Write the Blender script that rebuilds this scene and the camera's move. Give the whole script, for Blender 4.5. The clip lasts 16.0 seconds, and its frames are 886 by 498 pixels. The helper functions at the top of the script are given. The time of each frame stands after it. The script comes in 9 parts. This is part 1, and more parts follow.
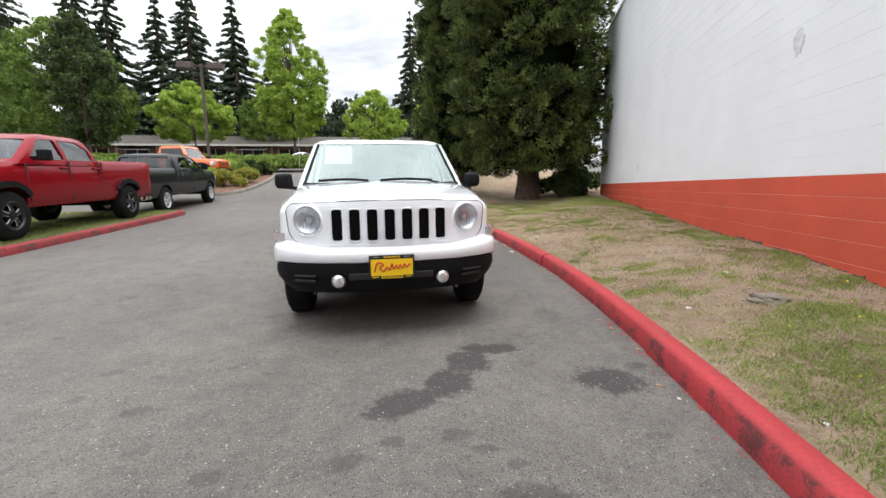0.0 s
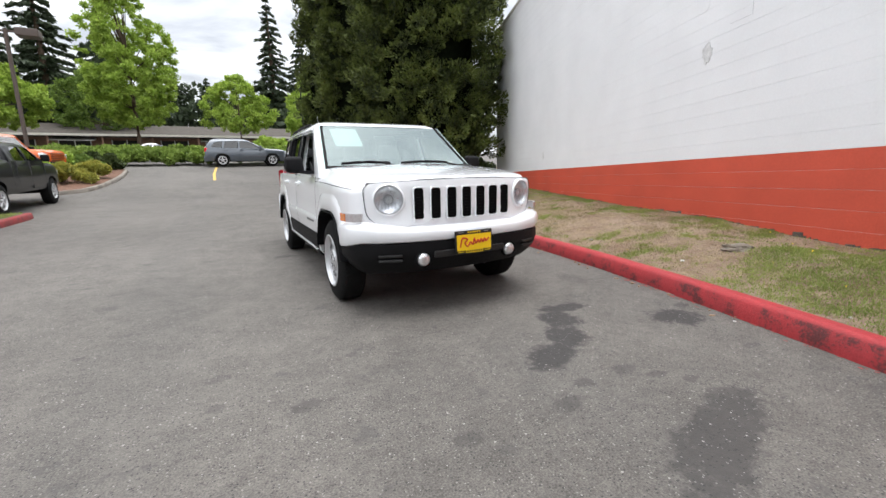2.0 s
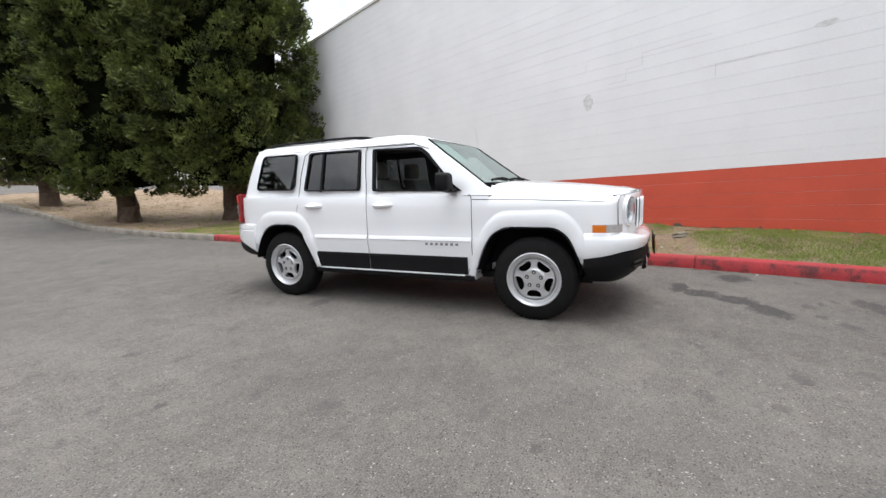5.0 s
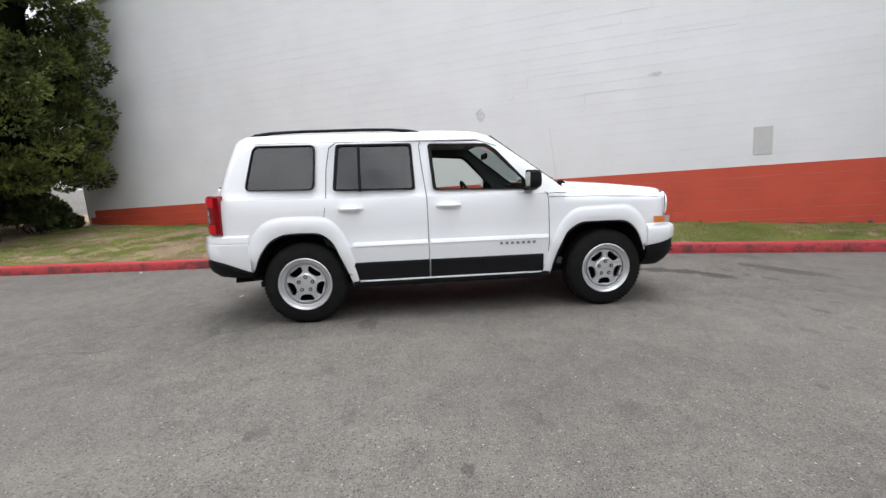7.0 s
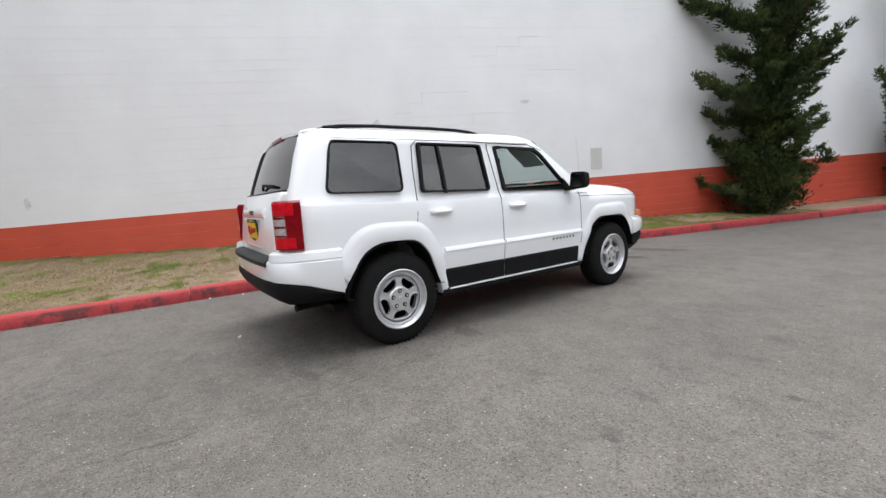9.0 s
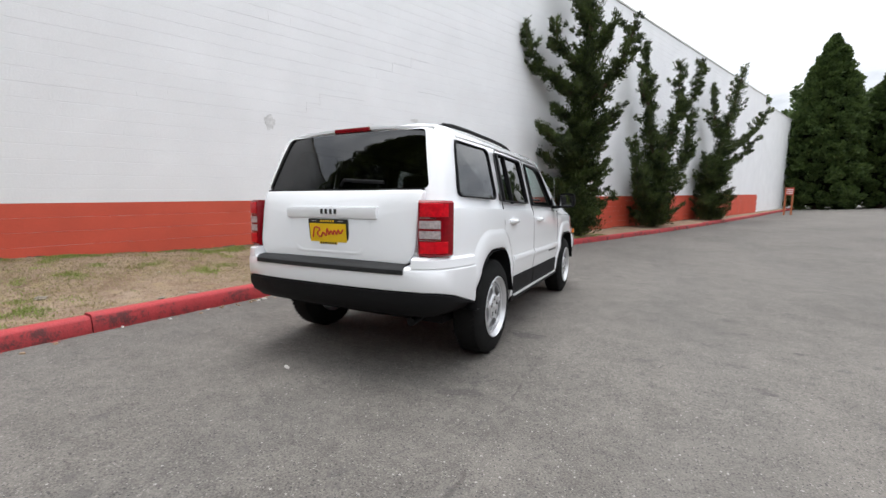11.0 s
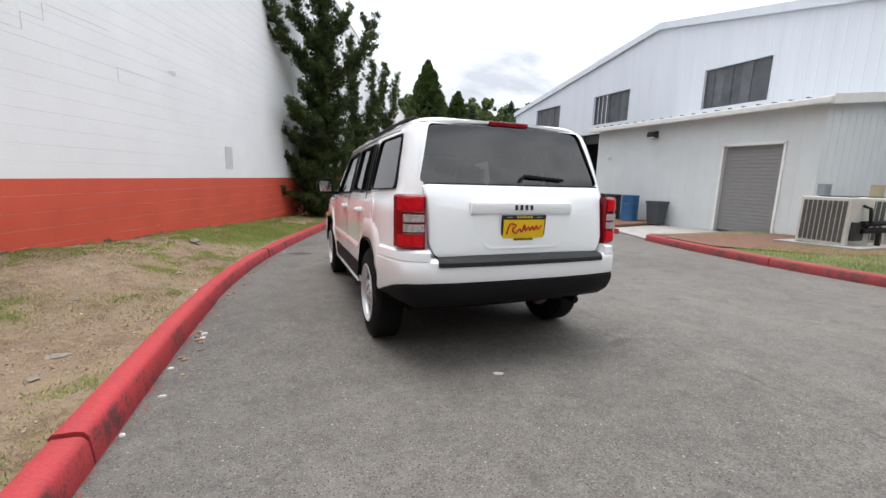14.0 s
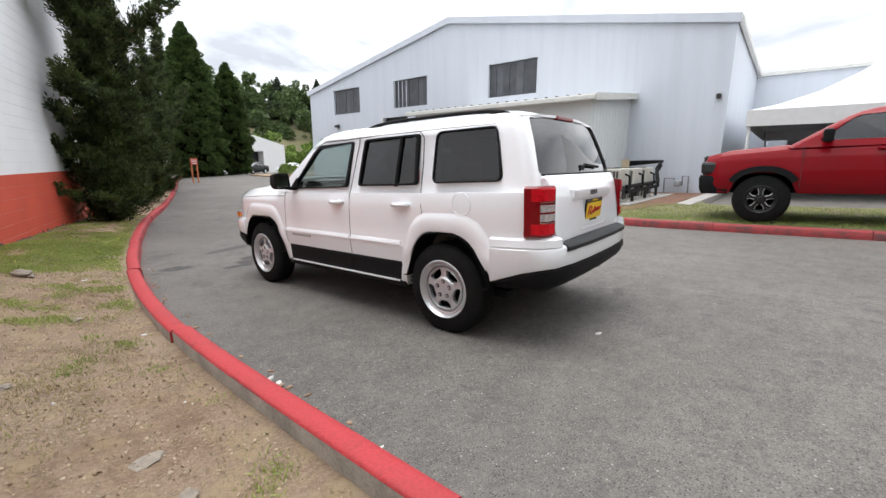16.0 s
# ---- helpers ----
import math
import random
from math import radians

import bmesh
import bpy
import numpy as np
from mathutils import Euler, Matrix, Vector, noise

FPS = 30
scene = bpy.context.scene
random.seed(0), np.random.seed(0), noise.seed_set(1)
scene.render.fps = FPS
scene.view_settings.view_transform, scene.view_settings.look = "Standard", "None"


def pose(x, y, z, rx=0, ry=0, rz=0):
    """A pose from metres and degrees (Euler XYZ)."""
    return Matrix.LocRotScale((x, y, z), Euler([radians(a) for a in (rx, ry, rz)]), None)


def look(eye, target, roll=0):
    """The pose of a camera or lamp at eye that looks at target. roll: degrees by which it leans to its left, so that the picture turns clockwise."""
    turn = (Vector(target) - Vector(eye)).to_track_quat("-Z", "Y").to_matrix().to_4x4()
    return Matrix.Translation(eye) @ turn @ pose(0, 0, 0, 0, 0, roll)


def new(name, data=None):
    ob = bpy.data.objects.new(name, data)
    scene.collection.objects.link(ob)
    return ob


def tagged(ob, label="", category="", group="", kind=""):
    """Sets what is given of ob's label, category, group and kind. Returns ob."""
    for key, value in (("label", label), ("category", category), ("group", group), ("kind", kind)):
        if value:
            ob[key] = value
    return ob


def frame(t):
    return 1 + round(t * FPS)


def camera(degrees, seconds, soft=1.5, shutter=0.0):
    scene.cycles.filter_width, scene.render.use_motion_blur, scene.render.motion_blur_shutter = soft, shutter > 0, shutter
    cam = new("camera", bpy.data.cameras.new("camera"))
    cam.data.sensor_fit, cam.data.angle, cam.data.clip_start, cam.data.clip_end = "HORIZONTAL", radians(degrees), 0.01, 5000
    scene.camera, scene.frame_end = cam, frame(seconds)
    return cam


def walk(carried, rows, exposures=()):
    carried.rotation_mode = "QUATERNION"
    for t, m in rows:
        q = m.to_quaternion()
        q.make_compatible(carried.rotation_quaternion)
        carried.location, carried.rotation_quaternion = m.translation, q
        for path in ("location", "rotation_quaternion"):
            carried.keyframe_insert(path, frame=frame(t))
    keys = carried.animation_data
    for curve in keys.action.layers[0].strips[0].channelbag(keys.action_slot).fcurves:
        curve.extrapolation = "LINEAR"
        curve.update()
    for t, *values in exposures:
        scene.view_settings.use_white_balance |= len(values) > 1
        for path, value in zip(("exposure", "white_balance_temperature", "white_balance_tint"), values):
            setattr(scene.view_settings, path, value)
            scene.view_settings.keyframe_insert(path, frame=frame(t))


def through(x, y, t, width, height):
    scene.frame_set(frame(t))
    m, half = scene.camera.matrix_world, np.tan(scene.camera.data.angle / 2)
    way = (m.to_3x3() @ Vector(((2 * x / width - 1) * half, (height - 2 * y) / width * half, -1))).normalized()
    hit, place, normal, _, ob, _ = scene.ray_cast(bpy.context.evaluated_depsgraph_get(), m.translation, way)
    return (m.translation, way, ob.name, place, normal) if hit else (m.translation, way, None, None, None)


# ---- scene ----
cam = camera(93.8, 16.0)
PATH = [
    (0, (-0.156, -5.152, 1.215), (0.194, -3.215, 0.859), -0.4),
    (0.5, (-0.252, -5.122, 1.182), (0.112, -3.175, 0.909), 1.6),
    (1, (-0.65, -5.113, 1.146), (-0.077, -3.218, 0.867), 0.8),
    (1.5, (-1.142, -5.029, 1.123), (-0.43, -3.194, 0.769), -0.9),
    (2, (-1.656, -4.818, 1.119), (-0.732, -3.088, 0.727), -1.0),
    (2.5, (-2.241, -4.53, 1.125), (-1.155, -2.9, 0.723), -3.1),
    (3, (-2.728, -4.109, 1.098), (-1.444, -2.624, 0.715), -1.3),
    (3.5, (-3.2, -3.693, 1.116), (-1.678, -2.445, 0.762), -0.9),
    (4, (-3.543, -3.176, 1.111), (-1.926, -2.066, 0.72), -1.6),
    (4.5, (-3.879, -2.608, 1.12), (-2.139, -1.671, 0.813), -2.0),
    (4.7, (-4.001, -2.377, 1.13), (-2.242, -1.474, 0.829), -2.2),
    (6.8, (-4.403, 0.24, 1.12), (-2.43, 0.106, 0.823), -0.8),
    (7, (-4.373, 0.48, 1.107), (-2.403, 0.293, 0.816), -2.0),
    (7.5, (-4.26, 1.06, 1.095), (-2.308, 0.701, 0.853), -0.6),
    (8, (-4.136, 1.616, 1.089), (-2.273, 0.921, 0.871), -0.5),
    (8.2, (-4.033, 1.82, 1.076), (-2.199, 1.052, 0.856), -1.6),
    (10.3, (-2.508, 3.833, 1.091), (-1.306, 2.251, 0.863), -0.2),
    (10.5, (-2.347, 3.891, 1.092), (-1.181, 2.278, 0.89), 0.2),
    (11, (-1.869, 4.156, 1.067), (-0.968, 2.382, 0.866), 0.6),
    (11.5, (-1.322, 4.399, 1.054), (-0.625, 2.542, 0.799), 0.4),
    (12, (-0.747, 4.584, 1.059), (-0.32, 2.642, 0.848), 0.6),
    (12.5, (-0.175, 4.688, 1.084), (-0.059, 2.708, 0.828), -0.7),
    (13, (0.376, 4.68, 1.107), (0.212, 2.702, 0.859), -0.0),
    (13.5, (0.919, 4.623, 1.109), (0.404, 2.717, 0.784), 0.3),
    (14, (1.44, 4.423, 1.133), (0.732, 2.574, 0.852), 1.1),
    (14.5, (1.941, 4.258, 1.148), (0.952, 2.545, 0.853), 0.6),
    (15, (2.428, 3.937, 1.148), (1.243, 2.377, 0.746), 2.0),
    (15.5, (2.846, 3.623, 1.195), (1.53, 2.162, 0.829), 1.5),
    (16, (3.164, 3.226, 1.217), (1.647, 1.976, 0.845), -1.5),
]
walk(cam, [(t, look(eye, target, roll)) for t, eye, target, roll in PATH], [(0.0, 0.33), (2.5, 0.30), (5.0, 0.20), (7.0, 0.13), (8.0, 0.12), (10.5, 0.16), (12.5, 0.25), (14.0, 0.24), (16.0, 0.27)])

# ---- sky and sun ----
world = bpy.data.worlds.new("overcast_sky")
scene.world = world
world.use_nodes = True
wt = world.node_tree
wt.nodes.clear()


def wnode(kind, **kw):
    n = wt.nodes.new(kind)
    for k, v in kw.items():
        n.inputs[k].default_value = v
    return n


w_out = wnode("ShaderNodeOutputWorld")
w_bg = wnode("ShaderNodeBackground")
sky = wnode("ShaderNodeTexSky")
sky.sky_type, sky.sun_disc = "NISHITA", False
sky.sun_elevation, sky.sun_rotation = radians(52), radians(200)
sky_dim = wnode("ShaderNodeVectorMath")
sky_dim.operation = "SCALE"
sky_dim.inputs["Scale"].default_value = 0.10
wt.links.new(sky.outputs[0], sky_dim.inputs[0])
coord = wnode("ShaderNodeTexCoord")
# flatten the direction so that the clouds stretch towards the horizon
sep = wnode("ShaderNodeSeparateXYZ")
wt.links.new(coord.outputs["Generated"], sep.inputs[0])
zup = wnode("ShaderNodeMath")
zup.operation = "ADD"
zup.inputs[1].default_value = 0.22
zabs = wnode("ShaderNodeMath")
zabs.operation = "MAXIMUM"
zabs.inputs[1].default_value = 0.0
wt.links.new(sep.outputs[2], zabs.inputs[0])
wt.links.new(zabs.outputs[0], zup.inputs[0])
flat = wnode("ShaderNodeVectorMath")
flat.operation = "DIVIDE"
comb = wnode("ShaderNodeCombineXYZ")
for i in range(3):
    wt.links.new(zup.outputs[0], comb.inputs[i])
wt.links.new(coord.outputs["Generated"], flat.inputs[0])
wt.links.new(comb.outputs[0], flat.inputs[1])
cloud = wnode("ShaderNodeTexNoise", Scale=1.45, Detail=7.0, Roughness=0.55, Distortion=0.35)
wt.links.new(flat.outputs[0], cloud.inputs["Vector"])
ramp = wnode("ShaderNodeValToRGB")
cr = ramp.color_ramp
cr.elements[0].position, cr.elements[0].color = 0.37, (0.50, 0.525, 0.57, 1)
cr.elements[1].position, cr.elements[1].color = 0.62, (1.10, 1.115, 1.13, 1)
mid = cr.elements.new(0.47)
mid.color = (0.76, 0.785, 0.82, 1)
wt.links.new(cloud.outputs[0], ramp.inputs[0])
add = wnode("ShaderNodeMixRGB", Fac=0.10)
wt.links.new(ramp.outputs[0], add.inputs[1])
wt.links.new(sky_dim.outputs[0], add.inputs[2])
# an overcast sky is brighter overhead than at the horizon
high = wnode("ShaderNodeMath")
high.operation = "MULTIPLY_ADD"
high.inputs[1].default_value, high.inputs[2].default_value = 1.25, 0.54
wt.links.new(zabs.outputs[0], high.inputs[0])
lit = wnode("ShaderNodeVectorMath")
lit.operation = "SCALE"
wt.links.new(add.outputs[0], lit.inputs[0])
wt.links.new(high.outputs[0], lit.inputs["Scale"])
wt.links.new(lit.outputs[0], w_bg.inputs[0])
w_bg.inputs[1].default_value = 1.51
wt.links.new(w_bg.outputs[0], w_out.inputs[0])

sun_data = bpy.data.lights.new("sun", "SUN")
sun_data.energy, sun_data.angle, sun_data.color = 1.9, radians(42), (1.0, 0.98, 0.96)
sun = new("sun", sun_data)
sun.matrix_world = look((4, -9, 60), (0, 0, 0))

# ---- materials ----
def material(name, base, rough=0.6, metal=0.0, var=0.15, scale=6.0, bump=0.0, bump_scale=60.0, coat=0.0, spec=0.5, island=False, obj_random=0.0, detail=5.0):
    """A surface with colour variation at two scales and fine relief, in metres of world space."""
    m = bpy.data.materials.new(name)
    m.use_nodes = True
    t = m.node_tree
    b = t.nodes["Principled BSDF"]
    b.inputs["Roughness"].default_value, b.inputs["Metallic"].default_value = rough, metal
    b.inputs["Coat Weight"].default_value, b.inputs["Coat Roughness"].default_value = coat, 0.04
    b.inputs["Specular IOR Level"].default_value = spec
    if var or bump or island or obj_random:
        geo = t.nodes.new("ShaderNodeNewGeometry")
        big = t.nodes.new("ShaderNodeTexNoise")
        big.inputs["Scale"].default_value, big.inputs["Detail"].default_value = scale, detail
        fine = t.nodes.new("ShaderNodeTexNoise")
        fine.inputs["Scale"].default_value, fine.inputs["Detail"].default_value = bump_scale, 3
        t.links.new(geo.outputs["Position"], big.inputs["Vector"])
        t.links.new(geo.outputs["Position"], fine.inputs["Vector"])
        total = t.nodes.new("ShaderNodeMath")
        total.operation = "MULTIPLY_ADD"
        t.links.new(fine.outputs[0], total.inputs[0])
        total.inputs[1].default_value = 0.5
        t.links.new(big.outputs[0], total.inputs[2])
        val = t.nodes.new("ShaderNodeMapRange")
        val.inputs["From Min"].default_value, val.inputs["From Max"].default_value = 0.45, 1.05
        val.inputs["To Min"].default_value, val.inputs["To Max"].default_value = 1 - var, 1 + var
        t.links.new(total.outputs[0], val.inputs["Value"])
        amount = val.outputs[0]
        if island or obj_random:
            src = geo.outputs["Random Per Island"]
            if obj_random:
                src = t.nodes.new("ShaderNodeObjectInfo").outputs["Random"]
            r = t.nodes.new("ShaderNodeMapRange")
            k = obj_random or 0.45
            r.inputs["To Min"].default_value, r.inputs["To Max"].default_value = 1 - k, 1 + k
            t.links.new(src, r.inputs["Value"])
            mul = t.nodes.new("ShaderNodeMath")
            mul.operation = "MULTIPLY"
            t.links.new(amount, mul.inputs[0])
            t.links.new(r.outputs[0], mul.inputs[1])
            amount = mul.outputs[0]
        col = t.nodes.new("ShaderNodeVectorMath")
        col.operation = "SCALE"
        col.inputs[0].default_value = base
        t.links.new(amount, col.inputs["Scale"])
        t.links.new(col.outputs[0], b.inputs["Base Color"])
        if bump:
            bp = t.nodes.new("ShaderNodeBump")
            bp.inputs["Strength"].default_value, bp.inputs["Distance"].default_value = min(1.0, bump), 0.01
            t.links.new(fine.outputs[0], bp.inputs["Height"])
            t.links.new(bp.outputs[0], b.inputs["Normal"])
    else:
        b.inputs["Base Color"].default_value = (*base, 1)
    return m


def glass(name, tint, rough=0.0, ior=1.5, gloss_tint=(1.0, 1.0, 1.0)):
    """A thin pane: tinted see-through with mirror gloss by Fresnel."""
    m = bpy.data.materials.new(name)
    m.use_nodes = True
    t = m.node_tree
    t.nodes.clear()
    out, mix = t.nodes.new("ShaderNodeOutputMaterial"), t.nodes.new("ShaderNodeMixShader")
    tr, gl, lw = t.nodes.new("ShaderNodeBsdfTransparent"), t.nodes.new("ShaderNodeBsdfGlossy"), t.nodes.new("ShaderNodeLayerWeight")
    tr.inputs[0].default_value = (*tint, 1)
    gl.inputs["Roughness"].default_value = rough
    gl.inputs["Color"].default_value = (*gloss_tint, 1)
    lw.inputs[0].default_value = 0.5
    f0 = ((ior - 1) / (ior + 1)) ** 2
    edge, gloss = t.nodes.new("ShaderNodeMath"), t.nodes.new("ShaderNodeMath")
    edge.operation, gloss.operation = "POWER", "MULTIPLY_ADD"
    edge.inputs[1].default_value = 4.0
    gloss.inputs[1].default_value, gloss.inputs[2].default_value = 1 - f0, f0
    t.links.new(lw.outputs["Facing"], edge.inputs[0])
    t.links.new(edge.outputs[0], gloss.inputs[0])
    t.links.new(gloss.outputs[0], mix.inputs[0])
    t.links.new(tr.outputs[0], mix.inputs[1])
    t.links.new(gl.outputs[0], mix.inputs[2])
    t.links.new(mix.outputs[0], out.inputs[0])
    return m


def tree_of(m):
    t = m.node_tree
    return t, t.nodes["Principled BSDF"]


def mathn(t, op, a, b=None, c=None):
    n = t.nodes.new("ShaderNodeMath")
    n.operation = op
    for i, v in enumerate((a, b, c)):
        if v is None:
            continue
        if isinstance(v, (int, float)):
            n.inputs[i].default_value = v
        else:
            t.links.new(v, n.inputs[i])
    return n.outputs[0]


def mixc(t, fac, a, b):
    n = t.nodes.new("ShaderNodeMixRGB")
    for i, v in enumerate((fac, a, b)):
        if isinstance(v, (int, float)):
            n.inputs[i].default_value = v
        elif isinstance(v, tuple):
            n.inputs[i].default_value = (*v, 1)
        else:
            t.links.new(v, n.inputs[i])
    return n.outputs[0]


def noisen(t, vec, scale, detail=4.0, rough=0.55):
    n = t.nodes.new("ShaderNodeTexNoise")
    n.inputs["Scale"].default_value, n.inputs["Detail"].default_value, n.inputs["Roughness"].default_value = scale, detail, rough
    t.links.new(vec, n.inputs["Vector"])
    return n.outputs[0]


def stepn(t, v, lo, hi):
    n = t.nodes.new("ShaderNodeMapRange")
    n.interpolation_type = "SMOOTHSTEP"
    t.links.new(v, n.inputs["Value"])
    n.inputs["From Min"].default_value, n.inputs["From Max"].default_value = lo, hi
    return n.outputs[0]


# oil and water stains on the roadway: centre, half lengths, turn in degrees, darkness
STAINS = [
    (0.66, -2.50, 0.22, 0.08, -8, 0.95), (0.46, -2.66, 0.14, 0.17, -20, 0.95), (0.27, -2.93, 0.17, 0.13, 32, 0.95), (0.0, -3.09, 0.21, 0.11, 20, 0.95),
    (1.23, -3.07, 0.19, 0.15, -30, 0.95), (1.5, -2.93, 0.08, 0.04, 0, 0.6), (0.08, -4.0, 0.50, 0.13, 18, 0.75), (0.42, -3.86, 0.16, 0.09, 0, 0.65),
    (-0.08, -3.42, 0.06, 0.04, 0, 0.5), (0.22, -3.42, 0.08, 0.04, 0, 0.5), (-0.29, -3.52, 0.09, 0.05, 10, 0.5), (0.32, -3.54, 0.06, 0.03, 0, 0.5), (0.43, -3.66, 0.05, 0.03, 0, 0.5), (-0.85, -3.5, 0.08, 0.05, 0, 0.45), (1.16, -3.6, 0.07, 0.03, 0, 0.4), (-1.4, -2.91, 0.08, 0.05, 20, 0.5), (-1.05, -2.47, 0.05, 0.03, 0, 0.4), (-2.52, -1.68, 0.04, 0.03, 0, 0.5),
    (-0.99, 0.81, 0.13, 0.08, 0, 0.5), (-0.93, 2.06, 0.14, 0.05, 20, 0.45), (-1.78, -2.72, 0.05, 0.04, 0, 0.45),
    (-2.52, 1.23, 0.05, 0.03, 0, 0.6), (-2.89, 0.27, 0.04, 0.03, 0, 0.6), (-1.77, -2.4, 0.06, 0.05, 0, 0.4), (-0.27, -3.52, 0.06, 0.04, 0, 0.4),
    (1.05, -4.3, 0.22, 0.12, 30, 0.4), (-2.5, 1.19, 0.06, 0.05, 0, 0.4), (1.35, -1.9, 0.2, 0.1, 80, 0.3),
]


def asphalt_material():
    m = material("asphalt", (0.13, 0.13, 0.128), 0.85, var=0.0)
    t, b = tree_of(m)
    geo = t.nodes.new("ShaderNodeNewGeometry")
    p = geo.outputs["Position"]
    big, mid_, grit = noisen(t, p, 0.35, 5), noisen(t, p, 3.2, 5, 0.65), noisen(t, p, 120, 2)
    v = mathn(t, "MULTIPLY_ADD", big, 0.35, mathn(t, "MULTIPLY_ADD", noisen(t, p, 9.0, 4, 0.65), 0.22, mathn(t, "MULTIPLY_ADD", mid_, 0.30, -0.11)))
    v = mathn(t, "MULTIPLY_ADD", grit, 0.70, mathn(t, "MULTIPLY_ADD", noisen(t, p, 28, 3, 0.7), 0.30, v))
    fac = stepn(t, v, 0.54, 1.10)
    c = mixc(t, fac, (0.055, 0.050, 0.045), (0.193, 0.177, 0.159))
    # long worn tracks
    xyz = t.nodes.new("ShaderNodeSeparateXYZ")
    t.links.new(p, xyz.inputs[0])
    warp = mathn(t, "MULTIPLY_ADD", noisen(t, p, 0.5, 3), 1.4, xyz.outputs[0])
    wave = mathn(t, "SINE", mathn(t, "MULTIPLY", warp, 3.1))
    c = mixc(t, mathn(t, "MULTIPLY", stepn(t, wave, 0.2, 1.0), 0.10), c, (0.07, 0.07, 0.07))
    # stains
    wob = mathn(t, "SUBTRACT", noisen(t, p, 7, 5, 0.7), 0.5)
    mask = None
    for cx, cy, rx, ry, turn, dk in STAINS:
        ca, sa = math.cos(radians(turn)), math.sin(radians(turn))
        dx, dy = mathn(t, "SUBTRACT", xyz.outputs[0], cx), mathn(t, "SUBTRACT", xyz.outputs[1], cy)
        u = mathn(t, "ADD", mathn(t, "MULTIPLY", dx, ca / rx), mathn(t, "MULTIPLY", dy, sa / rx))
        w = mathn(t, "ADD", mathn(t, "MULTIPLY", dx, -sa / ry), mathn(t, "MULTIPLY", dy, ca / ry))
        d = mathn(t, "SQRT", mathn(t, "ADD", mathn(t, "MULTIPLY", u, u), mathn(t, "MULTIPLY", w, w)))
        d = mathn(t, "MULTIPLY_ADD", wob, 2.2, d)
        e = mathn(t, "MULTIPLY", mathn(t, "SUBTRACT", 1.0, stepn(t, d, 0.75, 1.25)), dk)
        mask = e if mask is None else mathn(t, "MAXIMUM", mask, e)
    mask = mathn(t, "MULTIPLY", mask, mathn(t, "MULTIPLY_ADD", grit, 0.9, 0.5))
    c = mixc(t, mask, c, (0.040, 0.037, 0.036))
    # a broken paving seam along the lane
    wander = mathn(t, "ABSOLUTE", mathn(t, "ADD", mathn(t, "MULTIPLY_ADD", mathn(t, "SUBTRACT", noisen(t, p, 1.3, 4), 0.5), 0.28, xyz.outputs[0]), 1.2))
    span = mathn(t, "SUBTRACT", 1.0, stepn(t, mathn(t, "ABSOLUTE", mathn(t, "SUBTRACT", xyz.outputs[1], 3.2)), 1.6, 2.4))
    seam = mathn(t, "MULTIPLY", mathn(t, "SUBTRACT", 1.0, stepn(t, wander, 0.004, 0.016)), mathn(t, "MULTIPLY", span, stepn(t, noisen(t, p, 5, 4), 0.42, 0.58)))
    c = mixc(t, mathn(t, "MULTIPLY", seam, 0.42), c, (0.03, 0.026, 0.024))
    # pale stone chips worn free of bitumen
    vor = t.nodes.new("ShaderNodeTexVoronoi")
    vor.inputs["Scale"].default_value = 85
    t.links.new(p, vor.inputs["Vector"])
    pick = t.nodes.new("ShaderNodeSeparateColor")
    t.links.new(vor.outputs["Color"], pick.inputs[0])
    chip = mathn(t, "MULTIPLY", mathn(t, "GREATER_THAN", pick.outputs[0], 0.86), mathn(t, "LESS_THAN", vor.outputs["Distance"], 0.32))
    c = mixc(t, mathn(t, "MULTIPLY", chip, 0.40), c, (0.38, 0.365, 0.345))
    vor2 = t.nodes.new("ShaderNodeTexVoronoi")
    vor2.inputs["Scale"].default_value = 42
    t.links.new(p, vor2.inputs["Vector"])
    pick2 = t.nodes.new("ShaderNodeSeparateColor")
    t.links.new(vor2.outputs["Color"], pick2.inputs[0])
    chip2 = mathn(t, "MULTIPLY", mathn(t, "GREATER_THAN", pick2.outputs[0], 0.958), mathn(t, "LESS_THAN", vor2.outputs["Distance"], 0.22))
    c = mixc(t, mathn(t, "MULTIPLY", chip2, 0.75), c, (0.36, 0.345, 0.325))
    # small worn-out pits and blots
    blot = stepn(t, mathn(t, "MULTIPLY_ADD", noisen(t, p, 60, 3), 0.25, noisen(t, p, 4.5, 3, 0.6)), 0.745, 0.83)
    c = mixc(t, mathn(t, "MULTIPLY", blot, 0.45), c, (0.045, 0.044, 0.043))
    dark = mathn(t, "MULTIPLY", mathn(t, "LESS_THAN", pick.outputs[1], 0.16), mathn(t, "LESS_THAN", vor.outputs["Distance"], 0.38))
    c = mixc(t, mathn(t, "MULTIPLY", dark, 0.75), c, (0.028, 0.028, 0.028))
    t.links.new(c, b.inputs["Base Color"])
    bp = t.nodes.new("ShaderNodeBump")
    bp.inputs["Strength"].default_value, bp.inputs["Distance"].default_value = 0.55, 0.006
    t.links.new(mathn(t, "ADD", grit, mathn(t, "MULTIPLY", vor.outputs["Distance"], 0.8)), bp.inputs["Height"])
    t.links.new(bp.outputs[0], b.inputs["Normal"])
    return m


